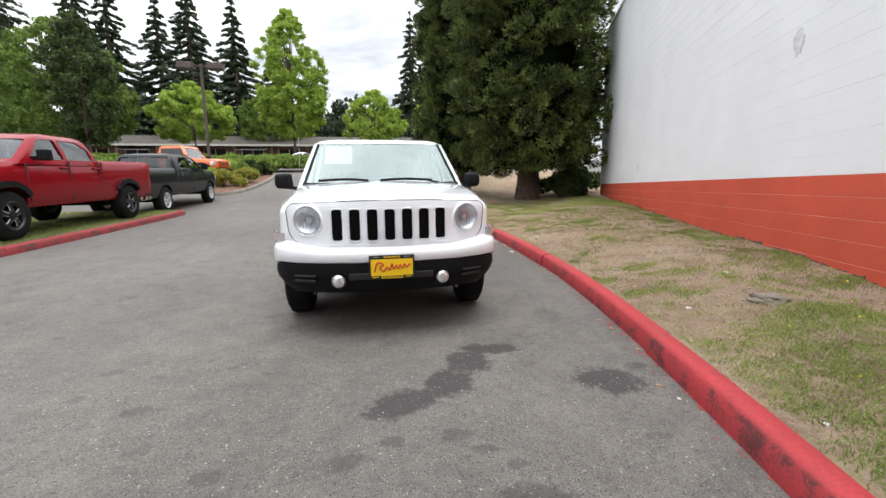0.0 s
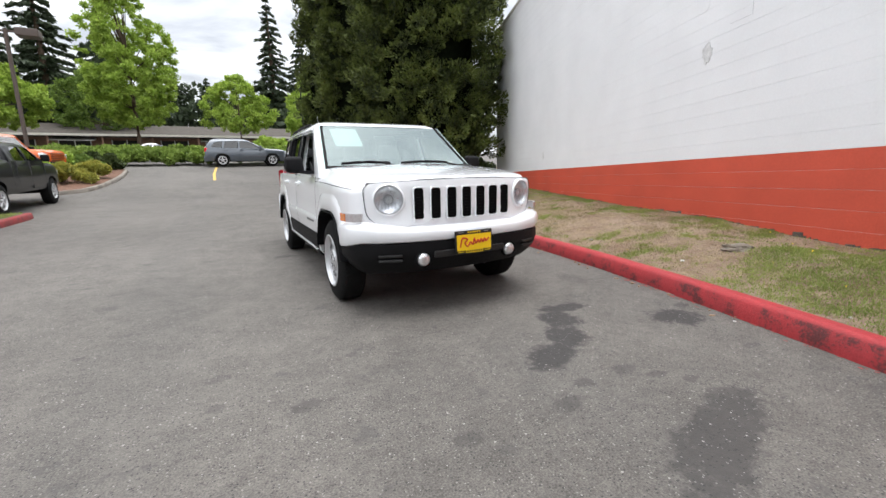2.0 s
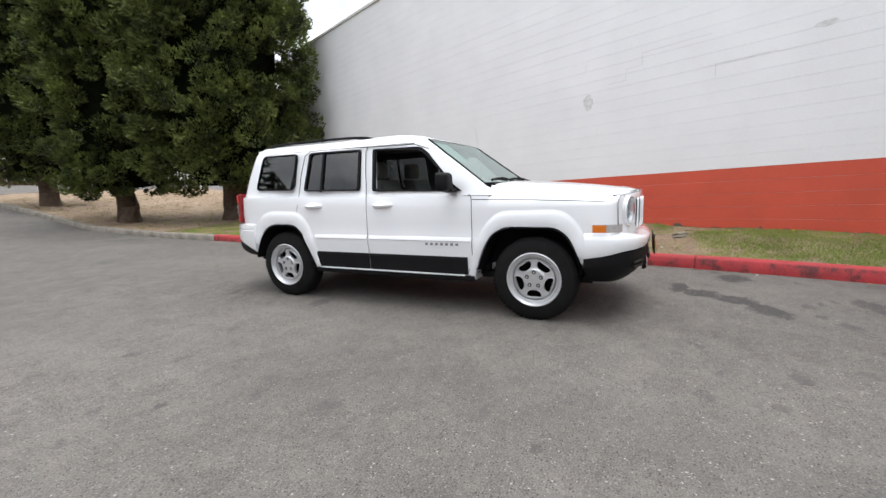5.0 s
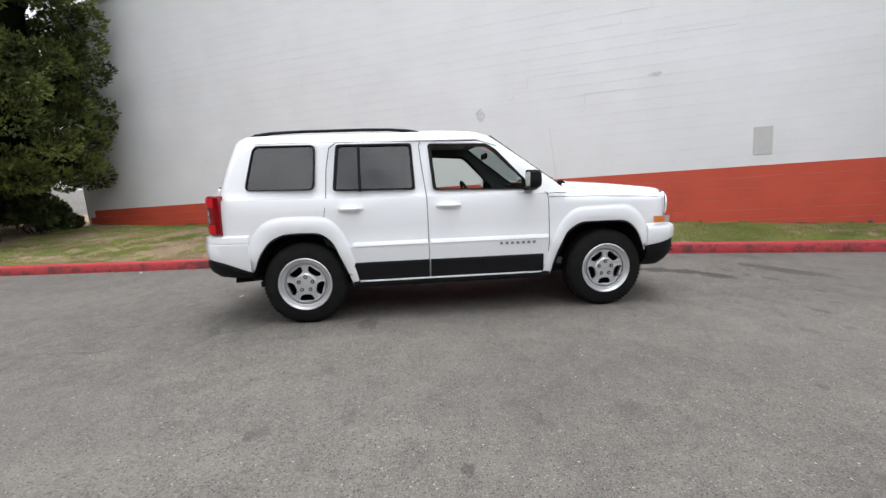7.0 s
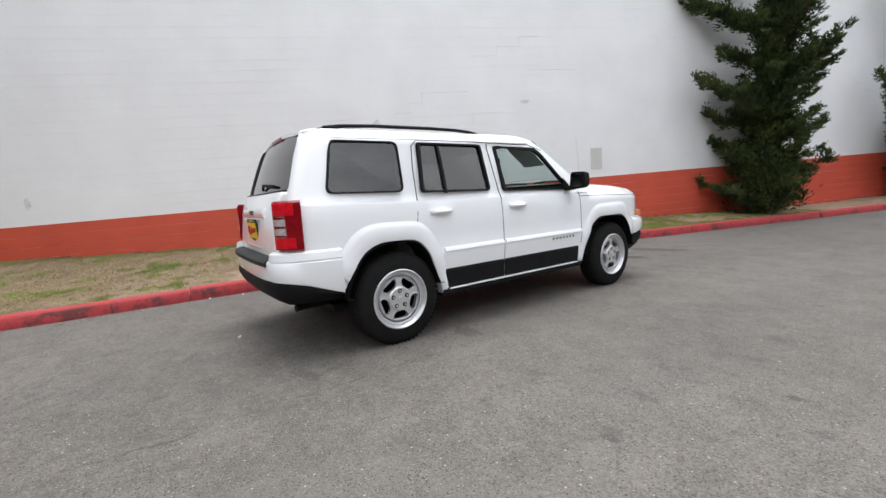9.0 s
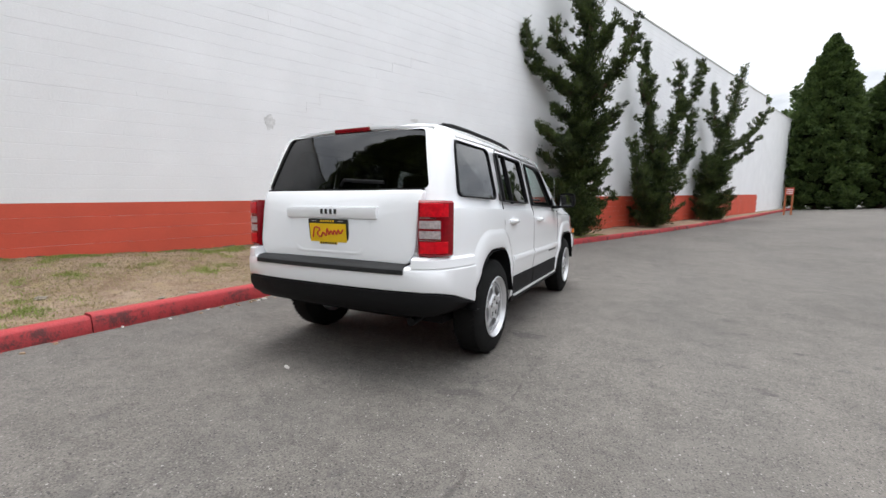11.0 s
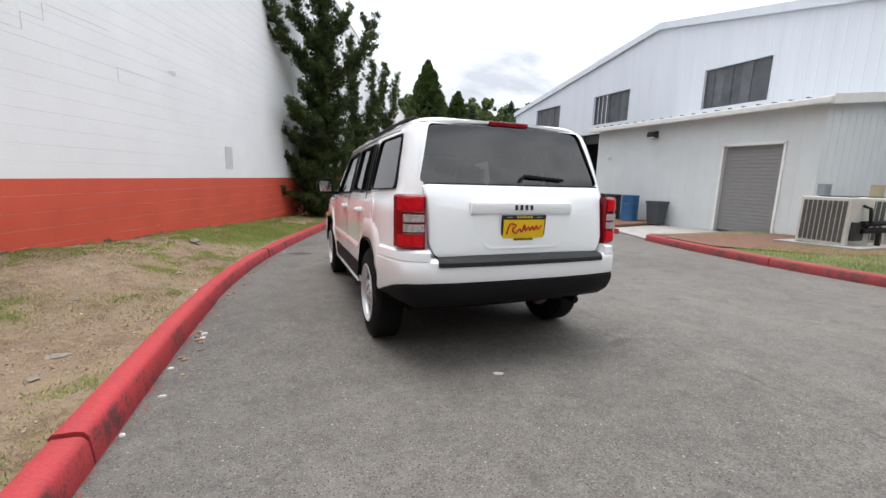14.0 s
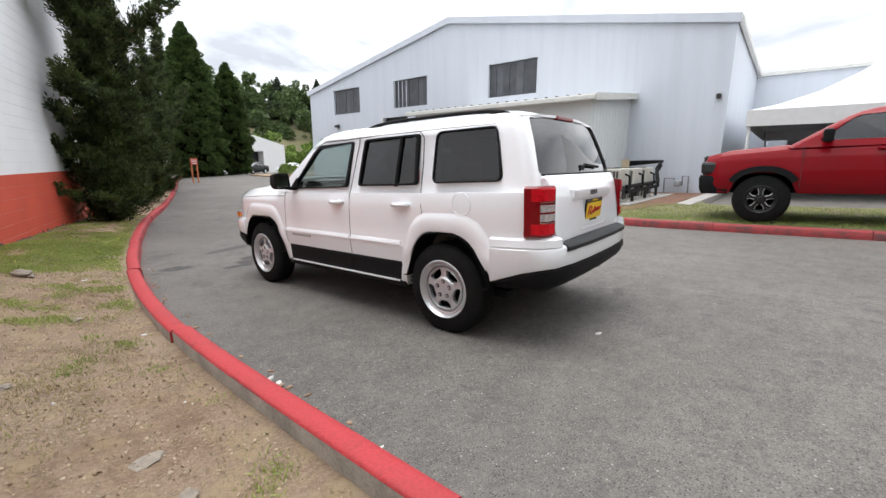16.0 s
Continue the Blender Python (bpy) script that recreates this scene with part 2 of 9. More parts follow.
def dirt_material(name, soil, straw, green, grassy, lush=0.0):
    """Soil with straw and grass; lush greens the damp stretch by the bend."""
    m = material(name, soil, 0.95, var=0.0)
    t, b = tree_of(m)
    p = t.nodes.new("ShaderNodeNewGeometry").outputs["Position"]
    a, f, g_ = noisen(t, p, 1.1, 6, 0.68), noisen(t, p, 55, 5, 0.75), noisen(t, p, 6, 5, 0.7)
    damp = 0.0
    if lush:
        xyz = t.nodes.new("ShaderNodeSeparateXYZ")
        t.links.new(p, xyz.inputs[0])
        inside = mathn(t, "SUBTRACT", 1.0, stepn(t, mathn(t, "ABSOLUTE", mathn(t, "ADD", xyz.outputs[1], 4.6)), 1.6, 3.6))
        damp = mathn(t, "MULTIPLY_ADD", inside, lush, -0.035)
    c = mixc(t, stepn(t, f, 0.3, 0.75), tuple(v * 0.66 for v in soil), tuple(v * 1.12 for v in soil))
    pale = stepn(t, noisen(t, p, 0.75, 5, 0.65), 0.50, 0.64)
    c = mixc(t, mathn(t, "MULTIPLY", pale, 0.55), c, tuple(v * f_ for v, f_ in zip(soil, (1.22, 1.30, 1.42))))
    dk = stepn(t, noisen(t, p, 2.3, 8, 0.78), 0.47, 0.62)
    c = mixc(t, mathn(t, "MULTIPLY", dk, 0.72), c, tuple(v * f_ for v, f_ in zip(soil, (0.50, 0.42, 0.38))))
    c = mixc(t, mathn(t, "MULTIPLY", stepn(t, g_, 0.47, 0.66), 0.55), c, straw)
    c = mixc(t, mathn(t, "MULTIPLY", stepn(t, mathn(t, "ADD", mathn(t, "ADD", mathn(t, "MULTIPLY", a, 0.45), mathn(t, "MULTIPLY", g_, 0.60)), damp), 0.60 - grassy, 0.74 - grassy), 0.62), c, green)
    t.links.new(c, b.inputs["Base Color"])
    bp = t.nodes.new("ShaderNodeBump")
    bp.inputs["Strength"].default_value, bp.inputs["Distance"].default_value = 0.9, 0.02
    t.links.new(mathn(t, "ADD", f, g_), bp.inputs["Height"])
    t.links.new(bp.outputs[0], b.inputs["Normal"])
    return m


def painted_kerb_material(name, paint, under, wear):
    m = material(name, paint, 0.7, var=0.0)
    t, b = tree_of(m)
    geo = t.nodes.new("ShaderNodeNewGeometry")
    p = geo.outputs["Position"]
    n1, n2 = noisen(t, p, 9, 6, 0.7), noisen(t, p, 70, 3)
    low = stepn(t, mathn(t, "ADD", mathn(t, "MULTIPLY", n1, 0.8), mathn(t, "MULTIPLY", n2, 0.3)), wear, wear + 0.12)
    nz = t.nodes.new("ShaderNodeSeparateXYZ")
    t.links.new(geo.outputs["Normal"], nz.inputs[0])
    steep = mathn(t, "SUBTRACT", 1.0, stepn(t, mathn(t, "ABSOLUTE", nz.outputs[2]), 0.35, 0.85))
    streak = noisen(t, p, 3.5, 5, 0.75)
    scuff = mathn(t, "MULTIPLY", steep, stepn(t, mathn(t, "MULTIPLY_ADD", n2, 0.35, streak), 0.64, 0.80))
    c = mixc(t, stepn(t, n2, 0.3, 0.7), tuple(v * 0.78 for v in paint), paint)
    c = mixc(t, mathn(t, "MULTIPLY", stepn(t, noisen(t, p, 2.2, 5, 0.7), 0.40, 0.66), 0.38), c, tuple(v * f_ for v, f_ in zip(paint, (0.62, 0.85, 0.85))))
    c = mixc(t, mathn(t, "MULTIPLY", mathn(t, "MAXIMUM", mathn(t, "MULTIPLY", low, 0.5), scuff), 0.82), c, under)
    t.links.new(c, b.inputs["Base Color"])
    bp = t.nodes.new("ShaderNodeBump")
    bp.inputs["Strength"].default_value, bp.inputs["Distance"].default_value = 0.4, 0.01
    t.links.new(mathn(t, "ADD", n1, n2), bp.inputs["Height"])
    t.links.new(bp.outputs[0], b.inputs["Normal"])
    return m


def leaf_material(name, dark, light, through=0.25, clump=0.9, mix=0.4):
    m = bpy.data.materials.new(name)
    m.use_nodes = True
    t, b = tree_of(m)
    geo = t.nodes.new("ShaderNodeNewGeometry")
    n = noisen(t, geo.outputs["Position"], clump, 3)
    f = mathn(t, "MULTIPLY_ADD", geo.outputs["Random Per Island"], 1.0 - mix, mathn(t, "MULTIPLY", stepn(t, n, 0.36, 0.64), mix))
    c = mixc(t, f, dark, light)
    t.links.new(c, b.inputs["Base Color"])
    b.inputs["Roughness"].default_value = 0.6
    b.inputs["Specular IOR Level"].default_value = 0.3
    tl, mx = t.nodes.new("ShaderNodeBsdfTranslucent"), t.nodes.new("ShaderNodeMixShader")
    mx.inputs[0].default_value = through
    t.links.new(c, tl.inputs[0])
    t.links.new(b.outputs[0], mx.inputs[1])
    t.links.new(tl.outputs[0], mx.inputs[2])
    t.links.new(mx.outputs[0], t.nodes["Material Output"].inputs[0])
    return m


ASPHALT = asphalt_material()
DIRT = dirt_material("dry_dirt", (0.335, 0.240, 0.165), (0.36, 0.275, 0.150), (0.165, 0.170, 0.062), 0.0, 0.07)
LAWN = dirt_material("lawn_soil", (0.22, 0.17, 0.11), (0.20, 0.19, 0.07), (0.08, 0.12, 0.03), 0.16)
MULCH = material("bark_mulch", (0.15, 0.078, 0.050), 0.95, var=0.5, scale=9, bump=1.0, bump_scale=50)
CONCRETE = material("concrete", (0.32, 0.305, 0.285), 0.85, var=0.2, scale=3, bump=0.3, bump_scale=90)
KERB_GREY = material("kerb_concrete", (0.225, 0.20, 0.17), 0.9, var=0.45, scale=4, bump=0.5, bump_scale=60)
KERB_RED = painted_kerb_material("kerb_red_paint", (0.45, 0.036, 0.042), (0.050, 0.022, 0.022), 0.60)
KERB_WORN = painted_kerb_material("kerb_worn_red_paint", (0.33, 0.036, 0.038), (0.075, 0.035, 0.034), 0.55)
WALL_WHITE = material("wall_white_paint", (0.855, 0.86, 0.875), 0.65, var=0.05, scale=1.1, bump=0.25, bump_scale=45)
WALL_RED = material("wall_red_paint", (0.60, 0.088, 0.048), 0.65, var=0.13, scale=1.6, bump=0.25, bump_scale=45)
METAL_WALL = material("metal_siding_paint", (0.575, 0.61, 0.67), 0.5, var=0.06, scale=0.8, bump=0.03)
streaks = METAL_WALL.node_tree.nodes.new("ShaderNodeVectorMath")
streaks.operation = "MULTIPLY"
streaks.inputs[1].default_value = (3.0, 3.0, 0.22)
for n_ in METAL_WALL.node_tree.nodes:
    if n_.type == "TEX_NOISE" and abs(n_.inputs["Scale"].default_value - 0.8) < 1e-3:
        METAL_WALL.node_tree.links.new(n_.inputs["Vector"].links[0].from_socket, streaks.inputs[0])
        METAL_WALL.node_tree.links.new(streaks.outputs[0], n_.inputs["Vector"])
METAL_TRIM = material("metal_trim_paint", (0.64, 0.64, 0.61), 0.5, var=0.08)
ROLLUP = material("roller_door_paint", (0.24, 0.235, 0.235), 0.5, var=0.08)
# near-black stands for the shade inside bays, doorways and behind windows
INSIDE_SHADE = material("interior_shade", (0.03, 0.03, 0.03), 0.9, var=0.3)
CAR_WHITE = material("car_white_paint", (0.885, 0.90, 0.925), 0.25, var=0.0, coat=1.0)
CAR_RED = material("car_red_paint", (0.225, 0.002, 0.007), 0.35, var=0.0, coat=0.35, spec=0.08)
CAR_BLACK = material("car_black_paint", (0.006, 0.006, 0.007), 0.3, var=0.0, coat=0.35, spec=0.1)
CAR_ORANGE = material("car_orange_paint", (0.75, 0.14, 0.02), 0.3, var=0.0, coat=1.0)
CAR_GREY = material("car_grey_paint", (0.10, 0.115, 0.135), 0.3, metal=0.4, var=0.0, coat=1.0)
CAR_SILVER = material("car_silver_paint", (0.45, 0.46, 0.47), 0.3, metal=0.5, var=0.0, coat=1.0)
TRIM = material("black_plastic_trim", (0.009, 0.009, 0.010), 0.6, spec=0.14, var=0.2, bump=0.15, bump_scale=300)
RUBBER = material("tyre_rubber", (0.011, 0.011, 0.011), 0.85, spec=0.14, var=0.3, scale=12)
ALLOY = material("silver_alloy", (0.62, 0.625, 0.64), 0.34, metal=0.55, var=0.05)
CHROME = material("chrome", (0.75, 0.75, 0.76), 0.08, metal=1.0, var=0.0)
DARK_METAL = material("dark_metal", (0.05, 0.05, 0.05), 0.5, metal=0.6, var=0.2)
CABIN = material("cabin_trim", (0.10, 0.10, 0.098), 0.8, var=0.2)
SEAT = material("seat_cloth", (0.13, 0.13, 0.125), 0.9, var=0.2)
CLEAR_GLASS = glass("windscreen_glass", (0.68, 0.79, 0.76), ior=3.3, gloss_tint=(0.86, 0.98, 0.95))
DOOR_GLASS = glass("door_glass", (0.86, 0.90, 0.88), ior=1.5)
DARK_GLASS = glass("privacy_glass", (0.24, 0.25, 0.255), ior=1.75)
BLACK_GLASS = glass("rear_privacy_glass", (0.07, 0.072, 0.075), ior=1.66)
LAMP_CLEAR = glass("lamp_lens", (0.86, 0.88, 0.9), ior=1.5)
LAMP_RED = material("tail_lamp_red", (0.62, 0.006, 0.016), 0.30, var=0.25, scale=30, coat=0.25, spec=0.15)
LAMP_DARK_RED = material("tail_lamp_dark_red", (0.22, 0.003, 0.008), 0.25, var=0.2, scale=30, coat=0.4, spec=0.2)
LAMP_AMBER = material("amber_lens", (0.75, 0.20, 0.02), 0.15, var=0.1, scale=40, coat=1.0)
LAMP_WHITE = material("reverse_lens", (0.46, 0.43, 0.43), 0.15, var=0.15, scale=40, coat=1.0)
YELLOW = material("plate_yellow", (0.85, 0.55, 0.01), 0.45, var=0.04)
PLATE_RED = material("plate_red_ink", (0.50, 0.03, 0.02), 0.5, var=0.0)
BLACK = material("black_paint", (0.012, 0.012, 0.012), 0.5, var=0.0)
WHITE_PLASTIC = material("white_plastic", (0.75, 0.75, 0.74), 0.5, var=0.05)
BARK = material("bark", (0.10, 0.068, 0.047), 0.95, var=0.4, scale=8, bump=1.0, bump_scale=24)
# shaded gaps and lit sprays are put in as near-black and pale clumps
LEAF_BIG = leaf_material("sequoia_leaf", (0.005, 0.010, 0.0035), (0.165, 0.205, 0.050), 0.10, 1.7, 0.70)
LEAF_PINE = leaf_material("juniper_leaf", (0.010, 0.020, 0.008), (0.110, 0.150, 0.045), 0.14, 2.6, 0.6)
LEAF_CYP = leaf_material("cypress_leaf", (0.022, 0.045, 0.012), (0.105, 0.155, 0.042), 0.16, 1.6, 0.40)
LEAF_FIR = leaf_material("fir_leaf", (0.022, 0.034, 0.020), (0.085, 0.115, 0.060), 0.15)
LEAF_HILL = leaf_material("hill_leaf", (0.040, 0.068, 0.026), (0.150, 0.205, 0.075), 0.25)
LEAF_HEDGE = leaf_material("hedge_leaf", (0.09, 0.15, 0.025), (0.30, 0.40, 0.085), 0.30)
LEAF_LIME = leaf_material("lime_leaf", (0.17, 0.27, 0.033), (0.47, 0.60, 0.115), 0.42)
LEAF_GREEN = leaf_material("green_leaf", (0.06, 0.11, 0.02), (0.24, 0.34, 0.07), 0.35)
LEAF_YELLOW = leaf_material("dry_leaf", (0.24, 0.26, 0.05), (0.50, 0.45, 0.10), 0.35)
GRASS = leaf_material("grass_blade", (0.15, 0.215, 0.048), (0.40, 0.46, 0.135), 0.35)
DRY_GRASS = leaf_material("dry_grass_blade", (0.20, 0.18, 0.075), (0.46, 0.41, 0.19), 0.35)

# ---- building helpers ----
SLOPE = 0.033  # the roadway round the parked car climbs this much against the level
UP = Matrix.Rotation(-math.atan(SLOPE), 4, "X")


def finish(me, mat, smooth=0):
    if mat is not None:
        for one in mat if isinstance(mat, (list, tuple)) else (mat,):
            me.materials.append(one)
    if smooth:
        me.polygons.foreach_set("use_smooth", [True] * len(me.polygons))
        me.set_sharp_from_angle(angle=radians(smooth))
    return me


def part(name, bm, mat, parent=None, label="", smooth=0, fix=True):
    """Links a bmesh as one mesh object under a thing or a part."""
    if fix:
        bmesh.ops.recalc_face_normals(bm, faces=bm.faces)
    me = bpy.data.meshes.new(name)
    bm.to_mesh(me)
    bm.free()
    ob = new(name, finish(me, mat, smooth))
    ob.parent = parent
    return tagged(ob, label) if label else ob


def raw(name, verts, faces, mat, parent=None, label="", smooth=0):
    me = bpy.data.meshes.new(name)
    me.from_pydata(verts, [], faces)
    me.update()
    ob = new(name, finish(me, mat, smooth))
    ob.parent = parent
    return tagged(ob, label) if label else ob


def thing(name, m=None, label="", category="", group="", kind=""):
    ob = new(name)
    ob.matrix_world = m or Matrix()
    return tagged(ob, label, category, group, kind)


def box(bm, c, s, m=None, bevel=0.0):
    made = bmesh.ops.create_cube(bm, size=1.0, matrix=(m or Matrix()) @ Matrix.Translation(c) @ Matrix.Diagonal((*s, 1)))
    if bevel:
        edges = {e for v in made["verts"] for e in v.link_edges}
        bmesh.ops.bevel(bm, geom=list(edges), offset=bevel, segments=2, affect="EDGES", profile=0.5)
    return bm


def boxed(c, s, m=None, bevel=0.0):
    return box(bmesh.new(), c, s, m, bevel)


def rod(bm, a, b, r, n=10, r2=None):
    a, b = Vector(a), Vector(b)
    d = b - a
    m = Matrix.Translation((a + b) / 2) @ d.to_track_quat("Z", "Y").to_matrix().to_4x4()
    bmesh.ops.create_cone(bm, cap_ends=True, segments=n, radius1=r, radius2=r if r2 is None else r2, depth=d.length, matrix=m)
    return bm


def tube(bm, pts, r, n=8):
    """A round bar along a line of points, one skin with mitred bends."""
    ps = [Vector(p) for p in pts]
    shut = (ps[0] - ps[-1]).length < 1e-6
    if shut:
        ps = ps[:-1]
    m, rings, ref = len(ps), [], None
    for i, p in enumerate(ps):
        a = ps[(i - 1) % m] if shut or i else p
        b = ps[(i + 1) % m] if shut or i < m - 1 else p
        d = (b - a).normalized()
        if ref is None:
            ref = d.orthogonal()
        u = (ref - d * ref.dot(d)).normalized()
        ref = u
        w = d.cross(u)
        rings.append([bm.verts.new(p + u * r * math.cos(2 * math.pi * k / n) + w * r * math.sin(2 * math.pi * k / n)) for k in range(n)])
    pairs = list(zip(rings, rings[1:])) + ([(rings[-1], rings[0])] if shut else [])
    for a, b in pairs:
        for k in range(n):
            bm.faces.new((a[k], a[(k + 1) % n], b[(k + 1) % n], b[k]))
    if not shut:
        bm.faces.new(rings[0][::-1])
        bm.faces.new(rings[-1])
    return bm


def loft(rings, caps=True, closed=True, bm=None):
    bm = bm or bmesh.new()
    vs = [[bm.verts.new(p) for p in ring] for ring in rings]
    k = len(rings[0])
    for a, b in zip(vs, vs[1:]):
        for i in range(k if closed else k - 1):
            bm.faces.new((a[i], a[(i + 1) % k], b[(i + 1) % k], b[i]))
    if caps and closed:
        bm.faces.new(vs[0][::-1])
        bm.faces.new(vs[-1])
    return bm


def prism(poly, axis, lo, hi, bm=None):
    """A polygon in the two other axes, drawn out along an axis from lo to hi."""
    def at(p, v):
        return {"x": (v, p[0], p[1]), "y": (p[0], v, p[1]), "z": (p[0], p[1], v)}[axis]
    return loft([[at(p, lo) for p in poly], [at(p, hi) for p in poly]], bm=bm)


def lathe(profile, n=32, axis="x", bm=None, closed=False):
    """Points (radius, place along the axis) turned round the axis."""
    rings = []
    for i in range(n):
        a = 2 * math.pi * i / n
        c, s = math.cos(a), math.sin(a)
        rings.append([(h, r * c, r * s) if axis == "x" else (r * c, r * s, h) for r, h in profile])
    bm = bm or bmesh.new()
    vs = [[bm.verts.new(p) for p in ring] for ring in rings]
    k = len(profile)
    for i in range(n):
        a, b = vs[i], vs[(i + 1) % n]
        for j in range(k if closed else k - 1):
            bm.faces.new((a[j], a[(j + 1) % k], b[(j + 1) % k], b[j]))
    bmesh.ops.remove_doubles(bm, verts=bm.verts, dist=1e-5)
    return bm


def rounded(poly, r, n=4):
    """A polygon with its corners rounded."""
    out = []
    k = len(poly)
    for i in range(k):
        p, a, b = Vector(poly[i]), Vector(poly[i - 1]), Vector(poly[(i + 1) % k])
        q = min(r, (a - p).length * 0.45, (b - p).length * 0.45)
        s, e = p + (a - p).normalized() * q, p + (b - p).normalized() * q
        for j in range(n + 1):
            f = j / n
            out.append(tuple((1 - f) ** 2 * s + 2 * f * (1 - f) * p + f * f * e))
    return out


def resample(line, n):
    pts = [Vector(p) for p in line]
    run = [0.0]
    for a, b in zip(pts, pts[1:]):
        run.append(run[-1] + (b - a).length)
    out = []
    for i in range(n):
        s = run[-1] * i / (n - 1)
        j = max(k for k in range(len(run) - 1) if run[k] <= s + 1e-9)
        f = (s - run[j]) / max(1e-9, run[j + 1] - run[j])
        out.append(tuple(pts[j].lerp(pts[j + 1], min(1.0, f))))
    return out


def spline(line, n):
    """A smooth open curve through the given points."""
    p = [Vector(q) for q in line]
    p = [2 * p[0] - p[1], *p, 2 * p[-1] - p[-2]]
    out = []
    for i in range(1, len(p) - 2):
        for j in range(n):
            f = j / n
            out.append(tuple(0.5 * (2 * p[i] + (p[i + 1] - p[i - 1]) * f + (2 * p[i - 1] - 5 * p[i] + 4 * p[i + 1] - p[i + 2]) * f * f + (3 * p[i] - p[i - 1] - 3 * p[i + 1] + p[i + 2]) * f ** 3)))
    return [*out, tuple(p[-2])]


def carved(bm, cutters):
    """The solid less the cutters."""
    base = bpy.data.meshes.new("solid")
    bmesh.ops.recalc_face_normals(bm, faces=bm.faces)
    bm.to_mesh(base)
    bm.free()
    ob, made = new("solid", base), []
    for c in cutters:
        bmesh.ops.recalc_face_normals(c, faces=c.faces)
        me = bpy.data.meshes.new("cutter")
        c.to_mesh(me)
        c.free()
        tool = new("cutter", me)
        mod = ob.modifiers.new("cut", "BOOLEAN")
        mod.operation, mod.solver, mod.object = "DIFFERENCE", "EXACT", tool
        made.append(tool)
    bpy.context.view_layer.update()
    res = ob.evaluated_get(bpy.context.evaluated_depsgraph_get())
    out = bmesh.new()
    out.from_mesh(res.data)
    for o in (ob, *made):
        bpy.data.objects.remove(o, do_unlink=True)
    return out


def leaves(name, places, ways, size, mat, parent=None, seed=1, label="", shape=(1.0, 0.5), spread=0.7):
    """Many small leaf blades as one mesh: each a kinked pair of triangles."""
    rng = np.random.default_rng(seed)
    n = len(places)
    ways = ways + rng.normal(0, spread, (n, 3))
    ways /= np.linalg.norm(ways, axis=1, keepdims=True) + 1e-9
    side = np.cross(ways, rng.normal(0, 1, (n, 3)))
    side /= np.linalg.norm(side, axis=1, keepdims=True) + 1e-9
    up = np.cross(side, ways)
    k = (size * rng.uniform(0.6, 1.35, n))[:, None]
    tip, root = places + ways * k * shape[0] * 0.5, places - ways * k * shape[0] * 0.5
    a = places + side * k * shape[1] * 0.5 + up * k * 0.12
    b = places - side * k * shape[1] * 0.5 + up * k * 0.12
    co = np.stack([root, a, tip, b], 1).reshape(-1, 3)
    me = bpy.data.meshes.new(name)
    me.vertices.add(4 * n)
    me.vertices.foreach_set("co", co.ravel())
    me.loops.add(4 * n)
    me.loops.foreach_set("vertex_index", np.arange(4 * n))
    me.polygons.add(n)
    me.polygons.foreach_set("loop_start", np.arange(n) * 4)
    me.polygons.foreach_set("loop_total", np.full(n, 4))
    me.update()
    me.validate()
    ob = new(name, finish(me, mat))
    ob.parent = parent
    return tagged(ob, label) if label else ob


# ---- the ground ----
GY = [-500, -120, -75, -46, -35, -24, -15, -10, -6, 0, 9, 13, 17.5, 24, 30, 45, 60, 120, 500]
GZ = [4.0, 2.2, 1.5, 1.05, 0.78, 0.47, 0.20, 0.06, 0.0, 0.0, 0.03, 0.15, 0.66, 1.30, 1.60, 2.2, 2.9, 5.0, 9.0]


def g(x, y):
    """Height of the roadway."""
    z = float(np.interp(y, GY, GZ))
    west = max(0.0, -x - 8) * 0.03 * min(1.0, max(0.0, -(y + 1) / 6))
    return z + min(west, 0.35)


def sheet(name, xs, ys, height, mat, smooth=60):
    verts = [(x, y, height(x, y)) for y in ys for x in xs]
    k = len(xs)
    faces = [(j * k + i, j * k + i + 1, (j + 1) * k + i + 1, (j + 1) * k + i) for j in range(len(ys) - 1) for i in range(k - 1)]
    return raw(name, verts, faces, mat, smooth=smooth)


xs = [-600, -300, -150, -80, -50, -35, *np.arange(-26, 14.1, 1.0).tolist(), 20, 35, 60, 120, 300, 600]
ys = [-600, -300, -150, -110, -90, *np.arange(-76, -12, 4.0).tolist(), *np.arange(-12, 34, 1.0).tolist(), 38, 45, 52, 60, 80, 120, 250, 600]
tagged(sheet("ground", xs, ys, g, ASPHALT), "worn grey asphalt roadway with pale chips and dark oil stains", "ground", kind="structure")

# kerb beside the wall, from south to north: x, y of the road edge
KERB_E = [(-13.6, -45.5), (-9.3, -34), (-6.0, -24.5), (-2.6, -15.2), (-0.66, -10.4), (0.38, -7.4), (1.20, -4.7), (1.66, -2.9), (2.0, -1.0), (2.14, 0.6), (2.19, 2.4), (2.23, 4.2), (2.37, 6.4), (2.55, 9.5), (2.85, 13.5), (3.15, 17.5), (3.35, 20.5), (3.75, 22.6), (5.0, 23.9), (7.5, 24.6), (13, 25.2)]
KERB_E = spline(KERB_E, 6)
KERB_W = [(-5.75, 9.0), (-5.68, 8.5), (-5.66, 6.5), (-5.66, 4.2), (-5.68, 2.4), (-5.78, 0.8), (-6.12, -0.9), (-6.5, -2.3), (-6.85, -3.3)]
KERB_W = spline(KERB_W, 5)
WALL_N, WALL_C, WALL_U = Vector((0.931, -0.365, 0)), 4.55, Vector((0.365, 0.931, 0))


